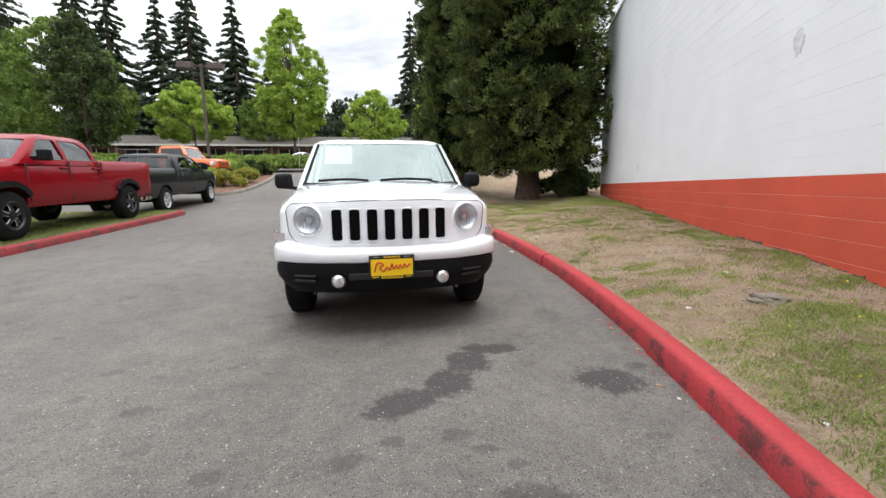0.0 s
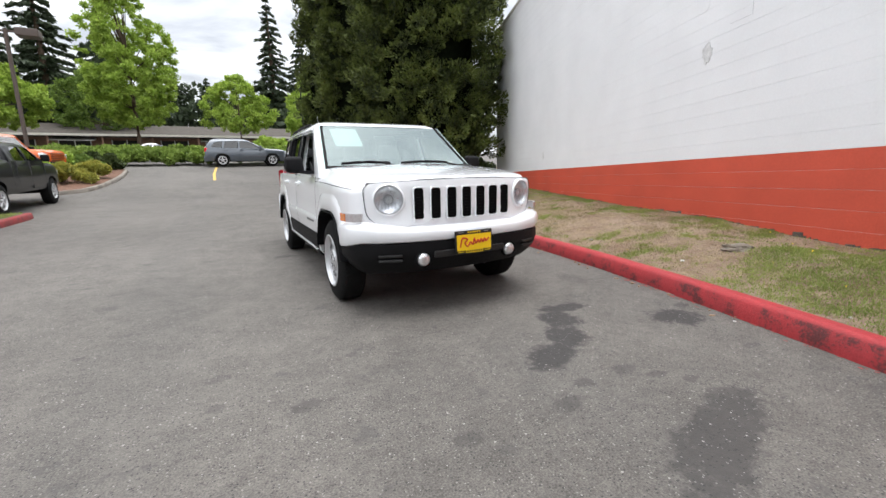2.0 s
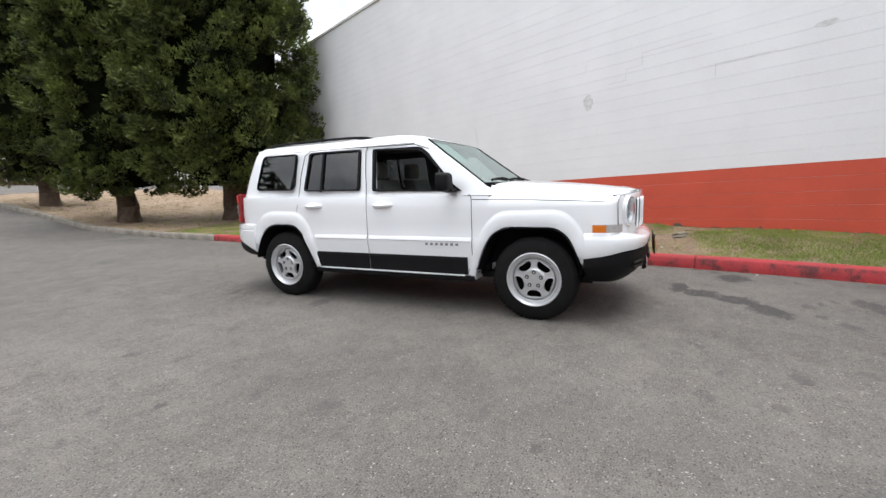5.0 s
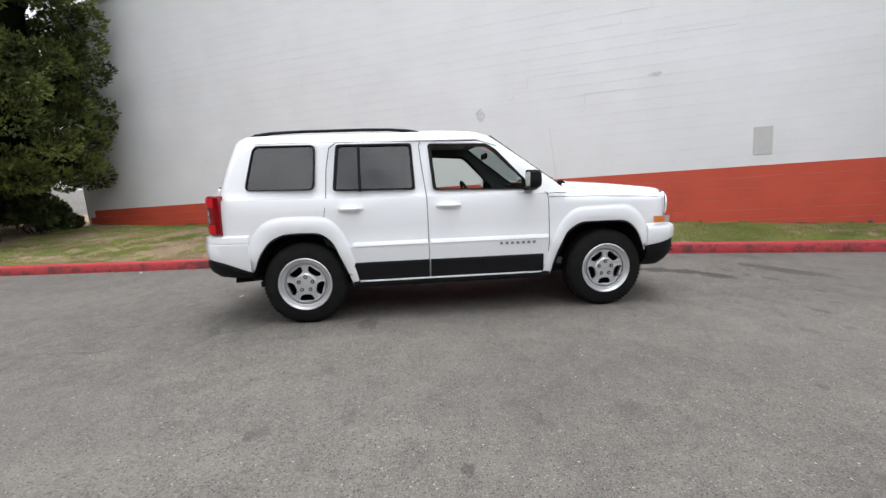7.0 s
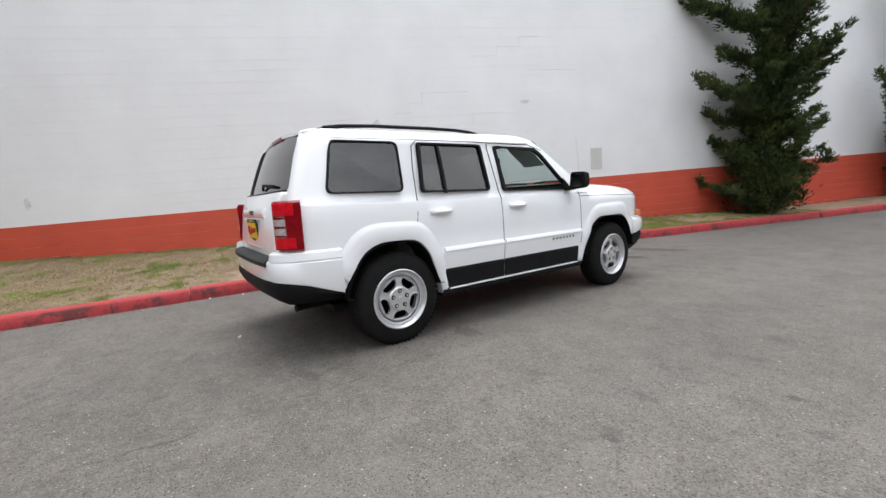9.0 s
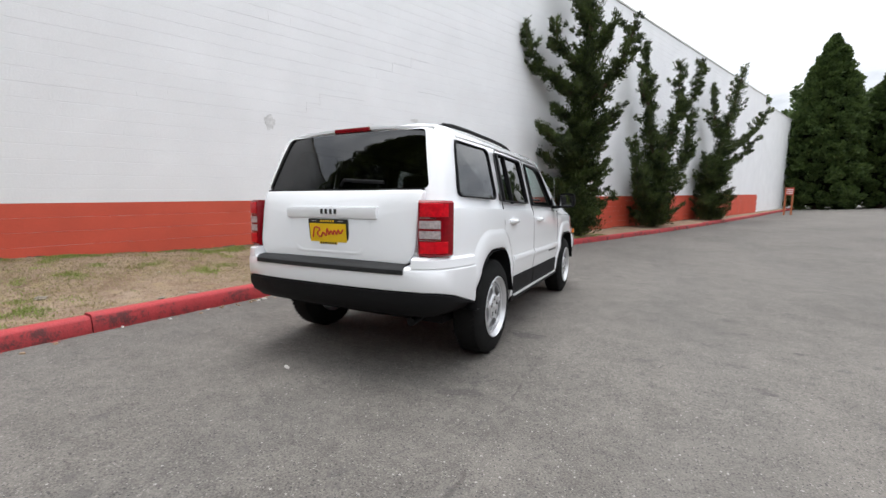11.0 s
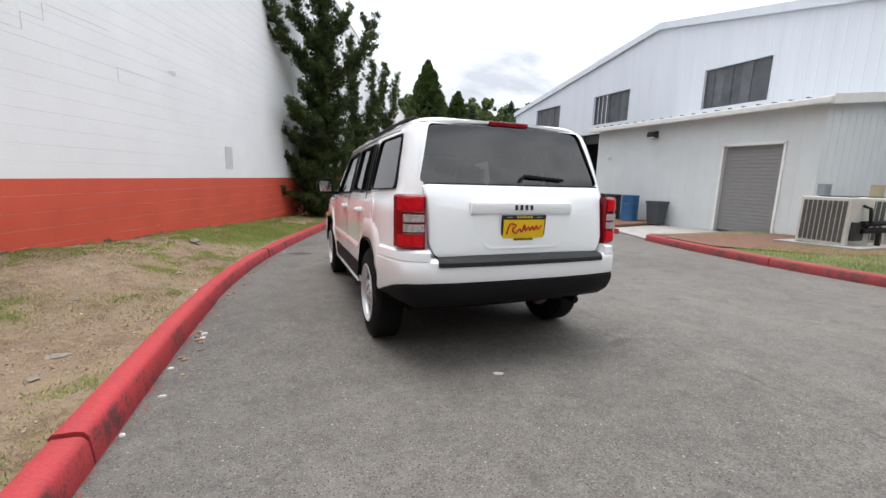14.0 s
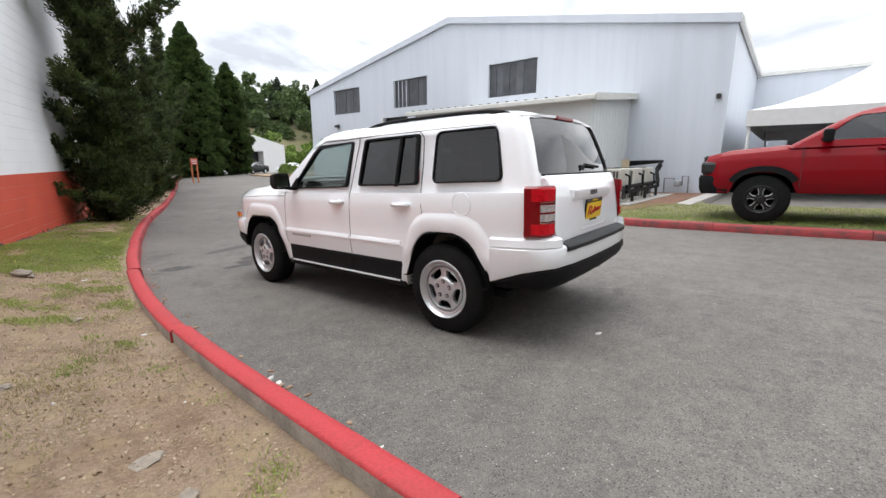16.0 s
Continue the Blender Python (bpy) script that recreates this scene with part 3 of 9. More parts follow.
def kerb(name, line, side, mat, length, label, width=0.145, high=0.145, jolt=0.011):
    """A run of cast kerb stones, each its own piece; side +1: the verge lies to the right of the line's way."""
    rng = random.Random(3)
    top = tagged(new(name), label, "kerb", kind="structure")
    pts = [Vector((x, y, 0)) for x, y in line]
    run = [0.0]
    for a, b in zip(pts, pts[1:]):
        run.append(run[-1] + (b - a).length)

    def at(s):
        j = max(k for k in range(len(run) - 1) if run[k] <= s + 1e-9)
        d = (pts[j + 1] - pts[j]).normalized()
        return pts[j] + d * (s - run[j]), d

    s0 = 0.0
    while s0 < run[-1] - 0.05:
        s1 = min(run[-1], s0 + length * rng.uniform(0.85, 1.15))
        n = max(2, int((s1 - s0) / 0.45) + 1)
        out, lift = rng.uniform(-jolt, jolt), rng.uniform(-jolt, jolt)
        rings = []
        for i in range(n + 1):
            p, d = at(min(run[-1] - 1e-6, s0 + 0.004 + (s1 - s0 - 0.008) * i / n))
            w = Vector((d.y, -d.x, 0)) * side
            z = g(p.x, p.y)
            prof = [(0.0, -0.12), (0.0, 0.02), (0.012, high - 0.03), (0.03, high - 0.006), (0.055, high), (width - 0.015, high), (width, high - 0.015), (width, -0.12)]
            rings.append([tuple(p + w * (o + out) + Vector((0, 0, z + h + lift))) for o, h in prof])
        st = part("kerb_stone", loft(rings), [mat, KERB_GREY], top, smooth=50, fix=False)
        for f_ in st.data.polygons:
            f_.material_index = 1 if f_.index < 8 * n and f_.index % 8 in (6, 7) else 0
        s0 = s1
    return top


split = [i for i, p in enumerate(KERB_E) if p[1] > 6.8][0]
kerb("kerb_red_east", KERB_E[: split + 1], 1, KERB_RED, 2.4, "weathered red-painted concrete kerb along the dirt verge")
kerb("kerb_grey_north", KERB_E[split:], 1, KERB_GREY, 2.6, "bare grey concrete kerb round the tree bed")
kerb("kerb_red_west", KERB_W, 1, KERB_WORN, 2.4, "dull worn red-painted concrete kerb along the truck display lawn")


KERB_NEAR = resample([(x, y) for x, y in KERB_E if -26 < y < 27], 220)


def kerb_gap(x, y):
    return min((x - a) ** 2 + (y - b) ** 2 for a, b in KERB_NEAR) ** 0.5


def verge_height(x, y):
    """The dirt bank between the kerb and the wall."""
    far = (WALL_C - (WALL_N.x * x + WALL_N.y * y))
    low = 0.045 + 0.080 * (0.5 - 0.5 * math.tanh((y + 1.2) / 1.3)) + 0.06 * (0.5 + 0.5 * math.tanh((y - 7) / 2))
    edge = min(1.0, max(0.0, (kerb_gap(x, y) - 0.16) / 0.9))
    rise = low + edge * (0.35 - low) * 0.98 * math.exp(-((far - 0.2) / 1.9) ** 2) * (0.55 + 0.45 * math.tanh((y + 7) / 4))
    bump_ = edge * 0.05 * noise.noise((x * 0.55, y * 0.55, 0)) + 0.018 * noise.noise((x * 2.3, y * 2.3, 4))
    return g(x, y) + rise + bump_


def verge():
    rows = []
    for i, (x, y) in enumerate(KERB_E):
        if y > 27:
            continue
        a = KERB_E[max(0, i - 1)]
        b = KERB_E[min(len(KERB_E) - 1, i + 1)]
        d = Vector((b[0] - a[0], b[1] - a[1], 0)).normalized()
        w = Vector((d.y, -d.x, 0))
        p = Vector((x, y, 0)) + w * 0.125
        if y < 10:
            gap = (WALL_C - (WALL_N.x * p.x + WALL_N.y * p.y)) / max(0.3, WALL_N.x * w.x + WALL_N.y * w.y) + 0.12
        else:
            gap = max(1.0, (16 - p.x) / max(0.3, w.x)) if y < 21 else 6.0
        row = []
        for k in range(25):
            q = p + w * (gap * (k / 24) ** 1.15)
            z = verge_height(q.x, q.y)
            row.append((q.x, q.y, z))
        rows.append(row)
    return loft(rows, caps=False, closed=False)


tagged(part("verge_dirt", verge(), DIRT, smooth=60, fix=False), "bare trodden dirt bank with dry patchy grass by the wall", "ground", kind="structure")


def verge_west():
    """Lawn strip behind the west kerb, on which trucks stand."""
    rows = []
    for i, (x, y) in enumerate(KERB_W):
        a, b = KERB_W[max(0, i - 1)], KERB_W[min(len(KERB_W) - 1, i + 1)]
        d = Vector((b[0] - a[0], b[1] - a[1], 0)).normalized()
        w = Vector((d.y, -d.x, 0))
        p = Vector((x, y, 0)) + w * 0.135
        end = -10.56 if y < 1.5 else -9.7
        row = []
        for k in range(13):
            q = p + (Vector((end, p.y, 0)) - p) * (k / 12)
            row.append((q.x, q.y, g(q.x, q.y) + 0.128 + 0.03 * min(1, k / 3) + (0.012 * noise.noise((q.x, q.y, 2)) if k else 0)))
        rows.append(row)
    return loft(rows, caps=False, closed=False)


tagged(part("verge_lawn", verge_west(), LAWN, smooth=60, fix=False), "thin mown grass strip beside the metal building", "ground", kind="structure")

# ---- the painted block wall ----
P0 = WALL_N * WALL_C
WALL_M = Matrix.Translation(P0) @ UP @ Matrix.Rotation(math.atan2(WALL_U.y, WALL_U.x), 4, "Z")
# in the wall's own frame x runs north along it, y points to the road (negative into the building)
RED_TOP, BLOCK_H, BLOCK_L = 1.17, 0.195, 0.40
NORTH, SOUTH, STEP_AT = 12.0, -35.3, -6.0


def wall_body():
    outline = [(NORTH, -2.0), (NORTH, 6.5), (STEP_AT, 6.5), (STEP_AT, 8.2), (SOUTH, 8.2), (SOUTH, -2.0)]
    return prism(outline, "y", -0.30, -0.0036)


big_wall = tagged(new("wall_east"), "tall painted concrete block wall, white above a red band", "wall", kind="structure")
big_wall.matrix_world = WALL_M
part("core", wall_body(), WALL_WHITE, big_wall)
part("return_wall", boxed((NORTH - 0.15, -8.3, 2.2), (0.29, 15.9, 8.6)), WALL_WHITE, big_wall)


def block_faces(cells):
    """Shallow bevelled block faces; cells are (x, z, length, height, out)."""
    verts, faces = [], []
    for x, z, l, h, out in cells:
        i = len(verts)
        e, f = 0.0035, 0.0
        d = -0.0035
        verts += [(x, d, z), (x + l, d, z), (x + l, d, z + h), (x, d, z + h)]
        verts += [(x + f, out, z + e), (x + l - f, out, z + e), (x + l - f, out, z + h - e), (x + f, out, z + h - e)]
        faces += [(i + 4, i + 5, i + 6, i + 7), (i, i + 1, i + 5, i + 4), (i + 1, i + 2, i + 6, i + 5), (i + 2, i + 3, i + 7, i + 6), (i + 3, i, i + 4, i + 7)]
    return verts, [f[::-1] for f in faces]


def lay_blocks():
    rng = random.Random(5)
    near, rest_w, rest_r = [], [], []
    rows = int(8.2 / BLOCK_H) + 3
    for r in range(-3, rows):
        z = RED_TOP + (r - 6) * BLOCK_H
        if z < -1.3 or z > 8.0:
            continue
        shift = 0.5 * BLOCK_L * (r % 2)
        n = int((NORTH - SOUTH) / BLOCK_L)
        lift = rng.uniform(-0.0005, 0.0005)
        for k in range(n):
            x = SOUTH + k * BLOCK_L + shift
            if x + BLOCK_L > NORTH or (z + BLOCK_H > 6.5 and x + BLOCK_L > STEP_AT) or z + BLOCK_H > 8.2:
                continue
            gap = 0.0008 if rng.random() < 0.04 else 0.0
            cell = (x + gap, z + 0.0006, BLOCK_L - 2 * gap, BLOCK_H - 0.0012, lift + rng.uniform(-0.0003, 0.0003))
            red = r < 6
            if -4.6 < x < 4.2 and 0.15 < z < 2.6:
                near.append((cell, red))
            else:
                (rest_r if red else rest_w).append(cell)
    for cell, red in near:
        v, f = block_faces([cell])
        raw("block", v, f, WALL_RED if red else WALL_WHITE, big_wall)
    v, f = block_faces(rest_w)
    tagged(raw("white_blocks", v, f, WALL_WHITE, big_wall), kind="stuff")
    v, f = block_faces(rest_r)
    tagged(raw("red_blocks", v, f, WALL_RED, big_wall), kind="stuff")


lay_blocks()
part("coping", boxed(((SOUTH + STEP_AT) / 2, -0.14, 8.225), (STEP_AT - SOUTH + 0.05, 0.36, 0.06)), METAL_TRIM, big_wall)
part("coping", boxed(((NORTH + STEP_AT) / 2, -0.14, 6.525), (NORTH - STEP_AT, 0.36, 0.06)), METAL_TRIM, big_wall)
PATCH = material("bare_patch", (0.70, 0.70, 0.70), 0.8, var=0.25, scale=14, bump=0.5)
part("vent_panel", boxed((-4.63, 0.006, 1.60), (0.285, 0.014, 0.48), bevel=0.004), material("panel_paint", (0.60, 0.60, 0.59), 0.6, var=0.05), big_wall, "flat grey-white metal cover panel")


def blotch(cx, cz, w, h, seed, mat, out=0.004):
    rng = random.Random(seed)
    pts = []
    for i in range(22):
        a = 2 * math.pi * i / 22
        k = rng.uniform(0.72, 1.1)
        pts.append((cx + w * k * math.cos(a), cz + h * k * math.sin(a)))
    return prism(pts, "y", 0.0, out)


part("plaster_patch", blotch(0.38, 2.57, 0.10, 0.14, 1, PATCH, 0.007), PATCH, big_wall, "rough scraped plaster patch")
part("plaster_patch", blotch(0.55, 3.22, 0.20, 0.10, 2, PATCH), WALL_WHITE, big_wall)
part("plaster_patch", blotch(-2.9, 2.95, 0.14, 0.04, 4, PATCH), PATCH, big_wall)
part("plaster_patch", blotch(6.6, 1.55, 0.05, 0.12, 3, PATCH), PATCH, big_wall)
CRACK = material("crack_grey", (0.42, 0.42, 0.42), 0.9, var=0.2)
# hairline settlement cracks that step along the joints
for cx, cz, n_, sd in ((-1.6, 3.2, 7, 1), (-2.4, 2.75, 4, 2), (-4.2, 3.6, 5, 5), (-3.3, 4.3, 6, 6)):
    rng = random.Random(sd)
    pts, x_, z_ = [], cx, cz
    for i in range(n_):
        pts.append((x_, 0.0035, z_))
        x_ += rng.uniform(0.12, 0.34)
        if rng.random() < 0.35:
            pts.append((x_, 0.0035, z_))
            z_ -= BLOCK_H
        z_ += rng.uniform(-0.006, 0.006)
    part("crack", tube(bmesh.new(), pts, 0.0018, 4), CRACK, big_wall)

annex_white = tagged(new("wall_east_far"), "plain white rendered wall beyond the red band", "wall", kind="structure")
annex_white.matrix_world = WALL_M
part("core", boxed((-41.4, -0.32, 2.6), (12.0, 0.3, 10.4)), WALL_WHITE, annex_white)
part("coping", boxed((-41.4, -0.32, 7.83), (12.0, 0.36, 0.06)), METAL_TRIM, annex_white)
roof = tagged(new("roof_east"), "flat roof of the block building", "roof", kind="structure")
roof.matrix_world = WALL_M
part("deck", boxed(((NORTH + STEP_AT) / 2 - 0.2, -8.4, 6.2), (NORTH - STEP_AT - 0.5, 15.9, 0.2)), CONCRETE, roof)
part("deck", boxed(((SOUTH + STEP_AT) / 2 - 0.1, -8.4, 7.9), (STEP_AT - SOUTH - 0.3, 15.9, 0.2)), CONCRETE, roof)
tagged(part("wall_east_back", boxed(((NORTH + SOUTH) / 2, -16.4, 3.0), (NORTH - SOUTH, 0.25, 9.0)), WALL_WHITE), "back of the block building", "wall", kind="structure").matrix_world = WALL_M


def tar_strip():
    """Chipped dark tar along the foot of the wall."""
    rng = random.Random(9)
    bm = bmesh.new()
    for i in range(520):
        s = NORTH - 0.1 - i * 0.066
        p = WALL_M @ Vector((s, 0.01, 0))
        z = verge_height(p.x, p.y)
        lz = (WALL_M.inverted() @ Vector((p.x, p.y, z))).z
        if rng.random() < 0.8:
            w, h = rng.uniform(0.03, 0.15), rng.uniform(0.004, 0.026) * (1.0 if rng.random() < 0.88 else 2.4)
            pts = [(s - w / 2, lz - 0.06), (s + w / 2, lz - 0.06), (s + w * rng.uniform(0.2, 0.5), lz + h * rng.uniform(0.5, 1)), (s - w * rng.uniform(0.1, 0.5), lz + h)]
            prism(pts, "y", -0.004, rng.uniform(0.006, 0.016), bm)
    return bm


tar = tagged(part("wall_foot_tar", tar_strip(), material("old_tar", (0.105, 0.090, 0.075), 0.95, var=0.6, scale=14, bump=0.6)), "chipped dark tar along the foot of the wall", "trim", kind="structure")
tar.matrix_world = WALL_M

# ---- metal building across the road ----
FX, FY0, FY1, RIDGE_Y = -14.7, -23.4, 1.25, -11.0
hall = tagged(new("metal_hall"), "large pale blue-grey metal-clad hall with a low gable", "building")
hall.matrix_world = Matrix.Translation((FX, RIDGE_Y, 0.36)) @ UP
# own frame: x from the road face inwards (negative), y along the face, z up


def hall_top(y):
    return 8.28 - 2.30 * abs(y) / 12.43


H0, H1 = FY0 - RIDGE_Y, FY1 - RIDGE_Y
HOLES = [(-8.4, 4.31, 2.72, 1.62), (-2.78, 4.31, 2.68, 1.60), (3.74, 4.29, 2.66, 1.62)]
solid = prism([(H0, -1.5), (H1, -1.5), (H1, hall_top(H1)), (0, hall_top(0)), (H0, hall_top(H0))], "x", -0.2, 0.0)
cuts = [boxed((0, y, z + h / 2), (1, w, h)) for y, z, w, h in HOLES] + [boxed((0, -3.95, 1.7), (1, 1.95, 4.35))]
part("front_wall", carved(solid, cuts), METAL_WALL, hall)


def ribs(parent, y0, y1, top, holes, mat):
    bm = bmesh.new()
    y = y0 + 0.2
    while y < y1:
        spans = [(-1.3, top(y))]
        for hy, hz, hw, hh in holes:
            if abs(y - hy) < hw / 2 + 0.06:
                spans = [q for a, b in spans for q in ((a, hz - 0.06), (hz + hh + 0.06, b)) if q[1] > q[0]]
        for a, b in spans:
            prism([(0.0, y - 0.022), (0.0045, y - 0.010), (0.0045, y + 0.010), (0.0, y + 0.022)], "z", a, b - 0.02, bm)
        y += 0.305
    return part("siding_rib", bm, mat, parent)


tagged(ribs(hall, H0, H1, hall_top, HOLES + [(-3.95, -0.5, 1.95, 4.35)], METAL_WALL), kind="stuff")
part("north_wall", boxed((-9.0, H1 - 0.1, 2.3), (17.9, 0.2, 7.35)), METAL_WALL, hall)
part("south_wall", boxed((-9.0, H0 + 0.1, 2.3), (17.9, 0.2, 7.35)), METAL_WALL, hall)
part("back_wall", prism([(H0, -1.5), (H1, -1.5), (H1, hall_top(H1)), (0, hall_top(0)), (H0, hall_top(H0))], "x", -18.2, -18.0), METAL_WALL, hall)
for a, b in ((H0 - 0.15, 0.0), (0.0, H1 + 0.15)):
    q = [(a, hall_top(a)), (b, hall_top(b)), (b, hall_top(b) + 0.12), (a, hall_top(a) + 0.12)]
    part("roof", prism(q, "x", -18.3, 0.10), METAL_TRIM, hall)
    q = [(a, hall_top(a) - 0.16), (b, hall_top(b) - 0.16), (b, hall_top(b) + 0.13), (a, hall_top(a) + 0.13)]
    part("rake_trim", prism(q, "x", 0.03, 0.12), METAL_WALL, hall)
part("corner_trim", boxed((0.02, H1 - 0.03, 2.1), (0.05, 0.16, 7.5)), METAL_WALL, hall)
part("gutter", boxed((-9, H1 + 0.12, hall_top(H1) - 0.02), (18, 0.14, 0.16)), METAL_TRIM, hall)
WINDOW_DIRT = material("ribbed_translucent_panel", (0.060, 0.064, 0.072), 0.35, var=0.35, scale=2.5)
WIN_PANEL = material("ribbed_panel_grey", (0.085, 0.09, 0.10), 0.4, var=0.3, scale=3)
for i, (y, z, w, h) in enumerate(HOLES):
    wn = tagged(new("window_%d" % (i + 1)), "high window closed with dark ribbed plastic panels", "window", kind="structure")
    wn.matrix_world = hall.matrix_world.copy()
    for dy in (-w / 2 + 0.03, w / 2 - 0.03):
        part("window_frame", boxed((-0.06, y + dy, z + h / 2), (0.13, 0.05, h)), METAL_WALL, wn)
    for dz in (0.03, h - 0.03):
        part("window_frame", boxed((-0.06, y, z + dz), (0.13, w - 0.11, 0.05)), METAL_WALL, wn)
    n = 7
    for k in range(n):
        a = y - w / 2 + 0.06 + (w - 0.12) * k / n
        part("panel", boxed((-0.13 - 0.022 * (k % 2), a + (w - 0.12) / n / 2, z + h / 2), (0.02, (w - 0.12) / n + 0.004, h - 0.12)), WINDOW_DIRT if (k + i) % 3 else WIN_PANEL, wn)
# bay walls coloured near-black for the unlit interior
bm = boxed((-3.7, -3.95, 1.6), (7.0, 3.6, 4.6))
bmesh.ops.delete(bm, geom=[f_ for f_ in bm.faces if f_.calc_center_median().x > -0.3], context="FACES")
part("bay_interior", bm, INSIDE_SHADE, hall, "dark open vehicle bay", fix=False)
part("bay_lintel", boxed((-0.25, -3.95, 3.62), (0.08, 1.95, 0.5)), DARK_METAL, hall, "rolled-up dark bay door")
part("bay_jamb", boxed((0.03, -4.98, 1.7), (0.1, 0.09, 4.4)), METAL_TRIM, hall)

annex = tagged(new("annex"), "low grey metal lean-to annex with a roller door", "building")
annex.matrix_world = Matrix.Translation((-10.55, -5.7, 0.19)) @ UP
A0, A1, AT, AD = -3.86, 3.80, 3.18, -4.15
ANNEX_WALL = material("annex_siding_paint", (0.62, 0.65, 0.655), 0.5, var=0.10, scale=0.9, bump=0.03)
solid = boxed(((AD) / 2 - 0.0, (A0 + A1) / 2, AT / 2 - 0.7), (-AD, A1 - A0, AT + 1.4))
door_y, door_w, door_h = 2.22, 1.56, 2.38
part("shell", carved(solid, [boxed((0, door_y, door_h / 2 - 0.1), (0.5, door_w, door_h + 0.2))]), ANNEX_WALL, annex)
tagged(ribs(annex, A0, A1, lambda y: AT, [(door_y, -1.5, door_w + 0.2, door_h + 1.6)], ANNEX_WALL), kind="stuff")
bm = bmesh.new()
x_ = -0.25
while x_ > AD:
    prism([(x_ - 0.022, A1), (x_ - 0.012, A1 + 0.014), (x_ + 0.012, A1 + 0.014), (x_ + 0.022, A1)], "z", -0.8, AT - 0.02, bm)
    x_ -= 0.305
tagged(part("side_rib", bm, ANNEX_WALL, annex), kind="stuff")
roof_q = [(0.32, AT + 0.06), (AD, AT + 0.60), (AD, AT + 0.72), (0.32, AT + 0.20)]
part("roof", loft([[(x, A0 - 0.2, z) for x, z in roof_q], [(x, A1 + 0.22, z) for x, z in roof_q]]), METAL_TRIM, annex)
part("gable_fill", loft([[(x, A0, z) for x, z in ((0, AT), (AD, AT), (AD, AT + 0.6), (0, AT + 0.1))], [(x, A1, z) for x, z in ((0, AT), (AD, AT), (AD, AT + 0.6), (0, AT + 0.1))]]), ANNEX_WALL, annex)
part("gutter", boxed((0.35, 0, AT + 0.10), (0.12, A1 - A0 + 0.42, 0.15), bevel=0.02), METAL_TRIM, annex)
part("fascia", loft([[(x, A1 + 0.2, z) for x, z in ((0.33, AT + 0.0), (AD, AT + 0.50), (AD, AT + 0.72), (0.33, AT + 0.22))], [(x, A1 + 0.26, z) for x, z in ((0.33, AT + 0.0), (AD, AT + 0.50), (AD, AT + 0.72), (0.33, AT + 0.22))]]), METAL_TRIM, annex)
bm = bmesh.new()
for k in range(20):
    box(bm, (0.1, A0 + 0.1 + k * 0.38, AT + 0.225), (0.3, 0.05, 0.035))
tagged(part("roof_rib", bm, DARK_METAL, annex), kind="stuff")
rd = part("roller_door", boxed((-0.12, door_y, door_h / 2), (0.03, door_w, door_h)), ROLLUP, annex, "plain grey closed roller door")
for k in range(24):
    part("slat", boxed((-0.10, door_y, 0.05 + k * 0.1), (0.02, door_w - 0.02, 0.092), bevel=0.004), ROLLUP, rd)
for dy in (-door_w / 2 - 0.03, door_w / 2 + 0.03):
    part("door_jamb", boxed((0.012, door_y + dy, door_h / 2), (0.06, 0.06, door_h + 0.1)), WHITE_PLASTIC, annex)
part("door_head", boxed((0.012, door_y, door_h + 0.045), (0.06, door_w + 0.12, 0.07)), WHITE_PLASTIC, annex)
for k, (y, z, par) in enumerate(((-1.1, 2.93, annex), (-9.36, 3.62, hall))):
    lamp = part("wall_lamp", loft([[(x, y + e * sy, z + h) for sy, h in ((-1, hi), (1, hi), (1, lo), (-1, lo))] for x, e, hi, lo in ((0.0, 0.15, 0.10, -0.12), (0.06, 0.16, 0.11, -0.12), (0.17, 0.15, 0.08, -0.10), (0.24, 0.13, 0.02, -0.06))]), DARK_METAL, par, "dark bronze wall-pack floodlight")
    part("lens", boxed((0.15, y, z - 0.105), (0.13, 0.24, 0.03), bevel=0.008), WHITE_PLASTIC, lamp, "pale prismatic lens")
part("wall_lamp", boxed((0.08, 12.02, 3.55), (0.14, 0.15, 0.16), bevel=0.03), DARK_METAL, hall, "small dark floodlight")
part("dome_camera", lathe([(0.0, -0.14), (0.06, -0.12), (0.075, -0.06), (0.075, 0.0), (0.0, 0.0)], 12, "z"), WHITE_PLASTIC, annex).matrix_local = Matrix.Translation((0.1, -3.1, 2.3))

# concrete apron to the roller door, mulch beds
def slab(name, poly, lift, mat, label, category="ground"):
    bm = bmesh.new()
    top = [bm.verts.new((x, y, g(x, y) + lift)) for x, y in poly]
    low = [bm.verts.new((x, y, g(x, y) - 0.15)) for x, y in poly]
    bm.faces.new(top)
    for i in range(len(poly)):
        j = (i + 1) % len(poly)
        bm.faces.new((top[i], top[j], low[j], low[i]))
    return tagged(part(name, bm, mat), label, category, kind="structure")


slab("apron", [(-6.95, -3.42), (-10.53, -2.4), (-10.53, -6.1), (-8.05, -5.92)], 0.045, CONCRETE, "pale concrete apron up to the roller door")
slab("mulch_bed_north", [(-6.98, -3.3), (-6.7, -2.4), (-6.35, -1.2), (-7.2, 0.2), (-9.4, 0.9), (-14.6, 1.0), (-14.6, -1.85), (-10.5, -1.95), (-10.5, -2.38)], 0.165, MULCH, "reddish bark mulch bed by the annex")
ISLE = [(-7.95, -5.95), (-8.4, -7.1), (-8.95, -8.4), (-9.7, -10.0), (-10.5, -11.3), (-11.4, -12.2), (-12.6, -12.7), (-14.5, -12.6)]
slab("mulch_bed_south", ISLE + [(-14.6, -9.55), (-10.56, -9.55), (-10.54, -6.12)], 0.13, MULCH, "reddish bark mulch island with barrels")
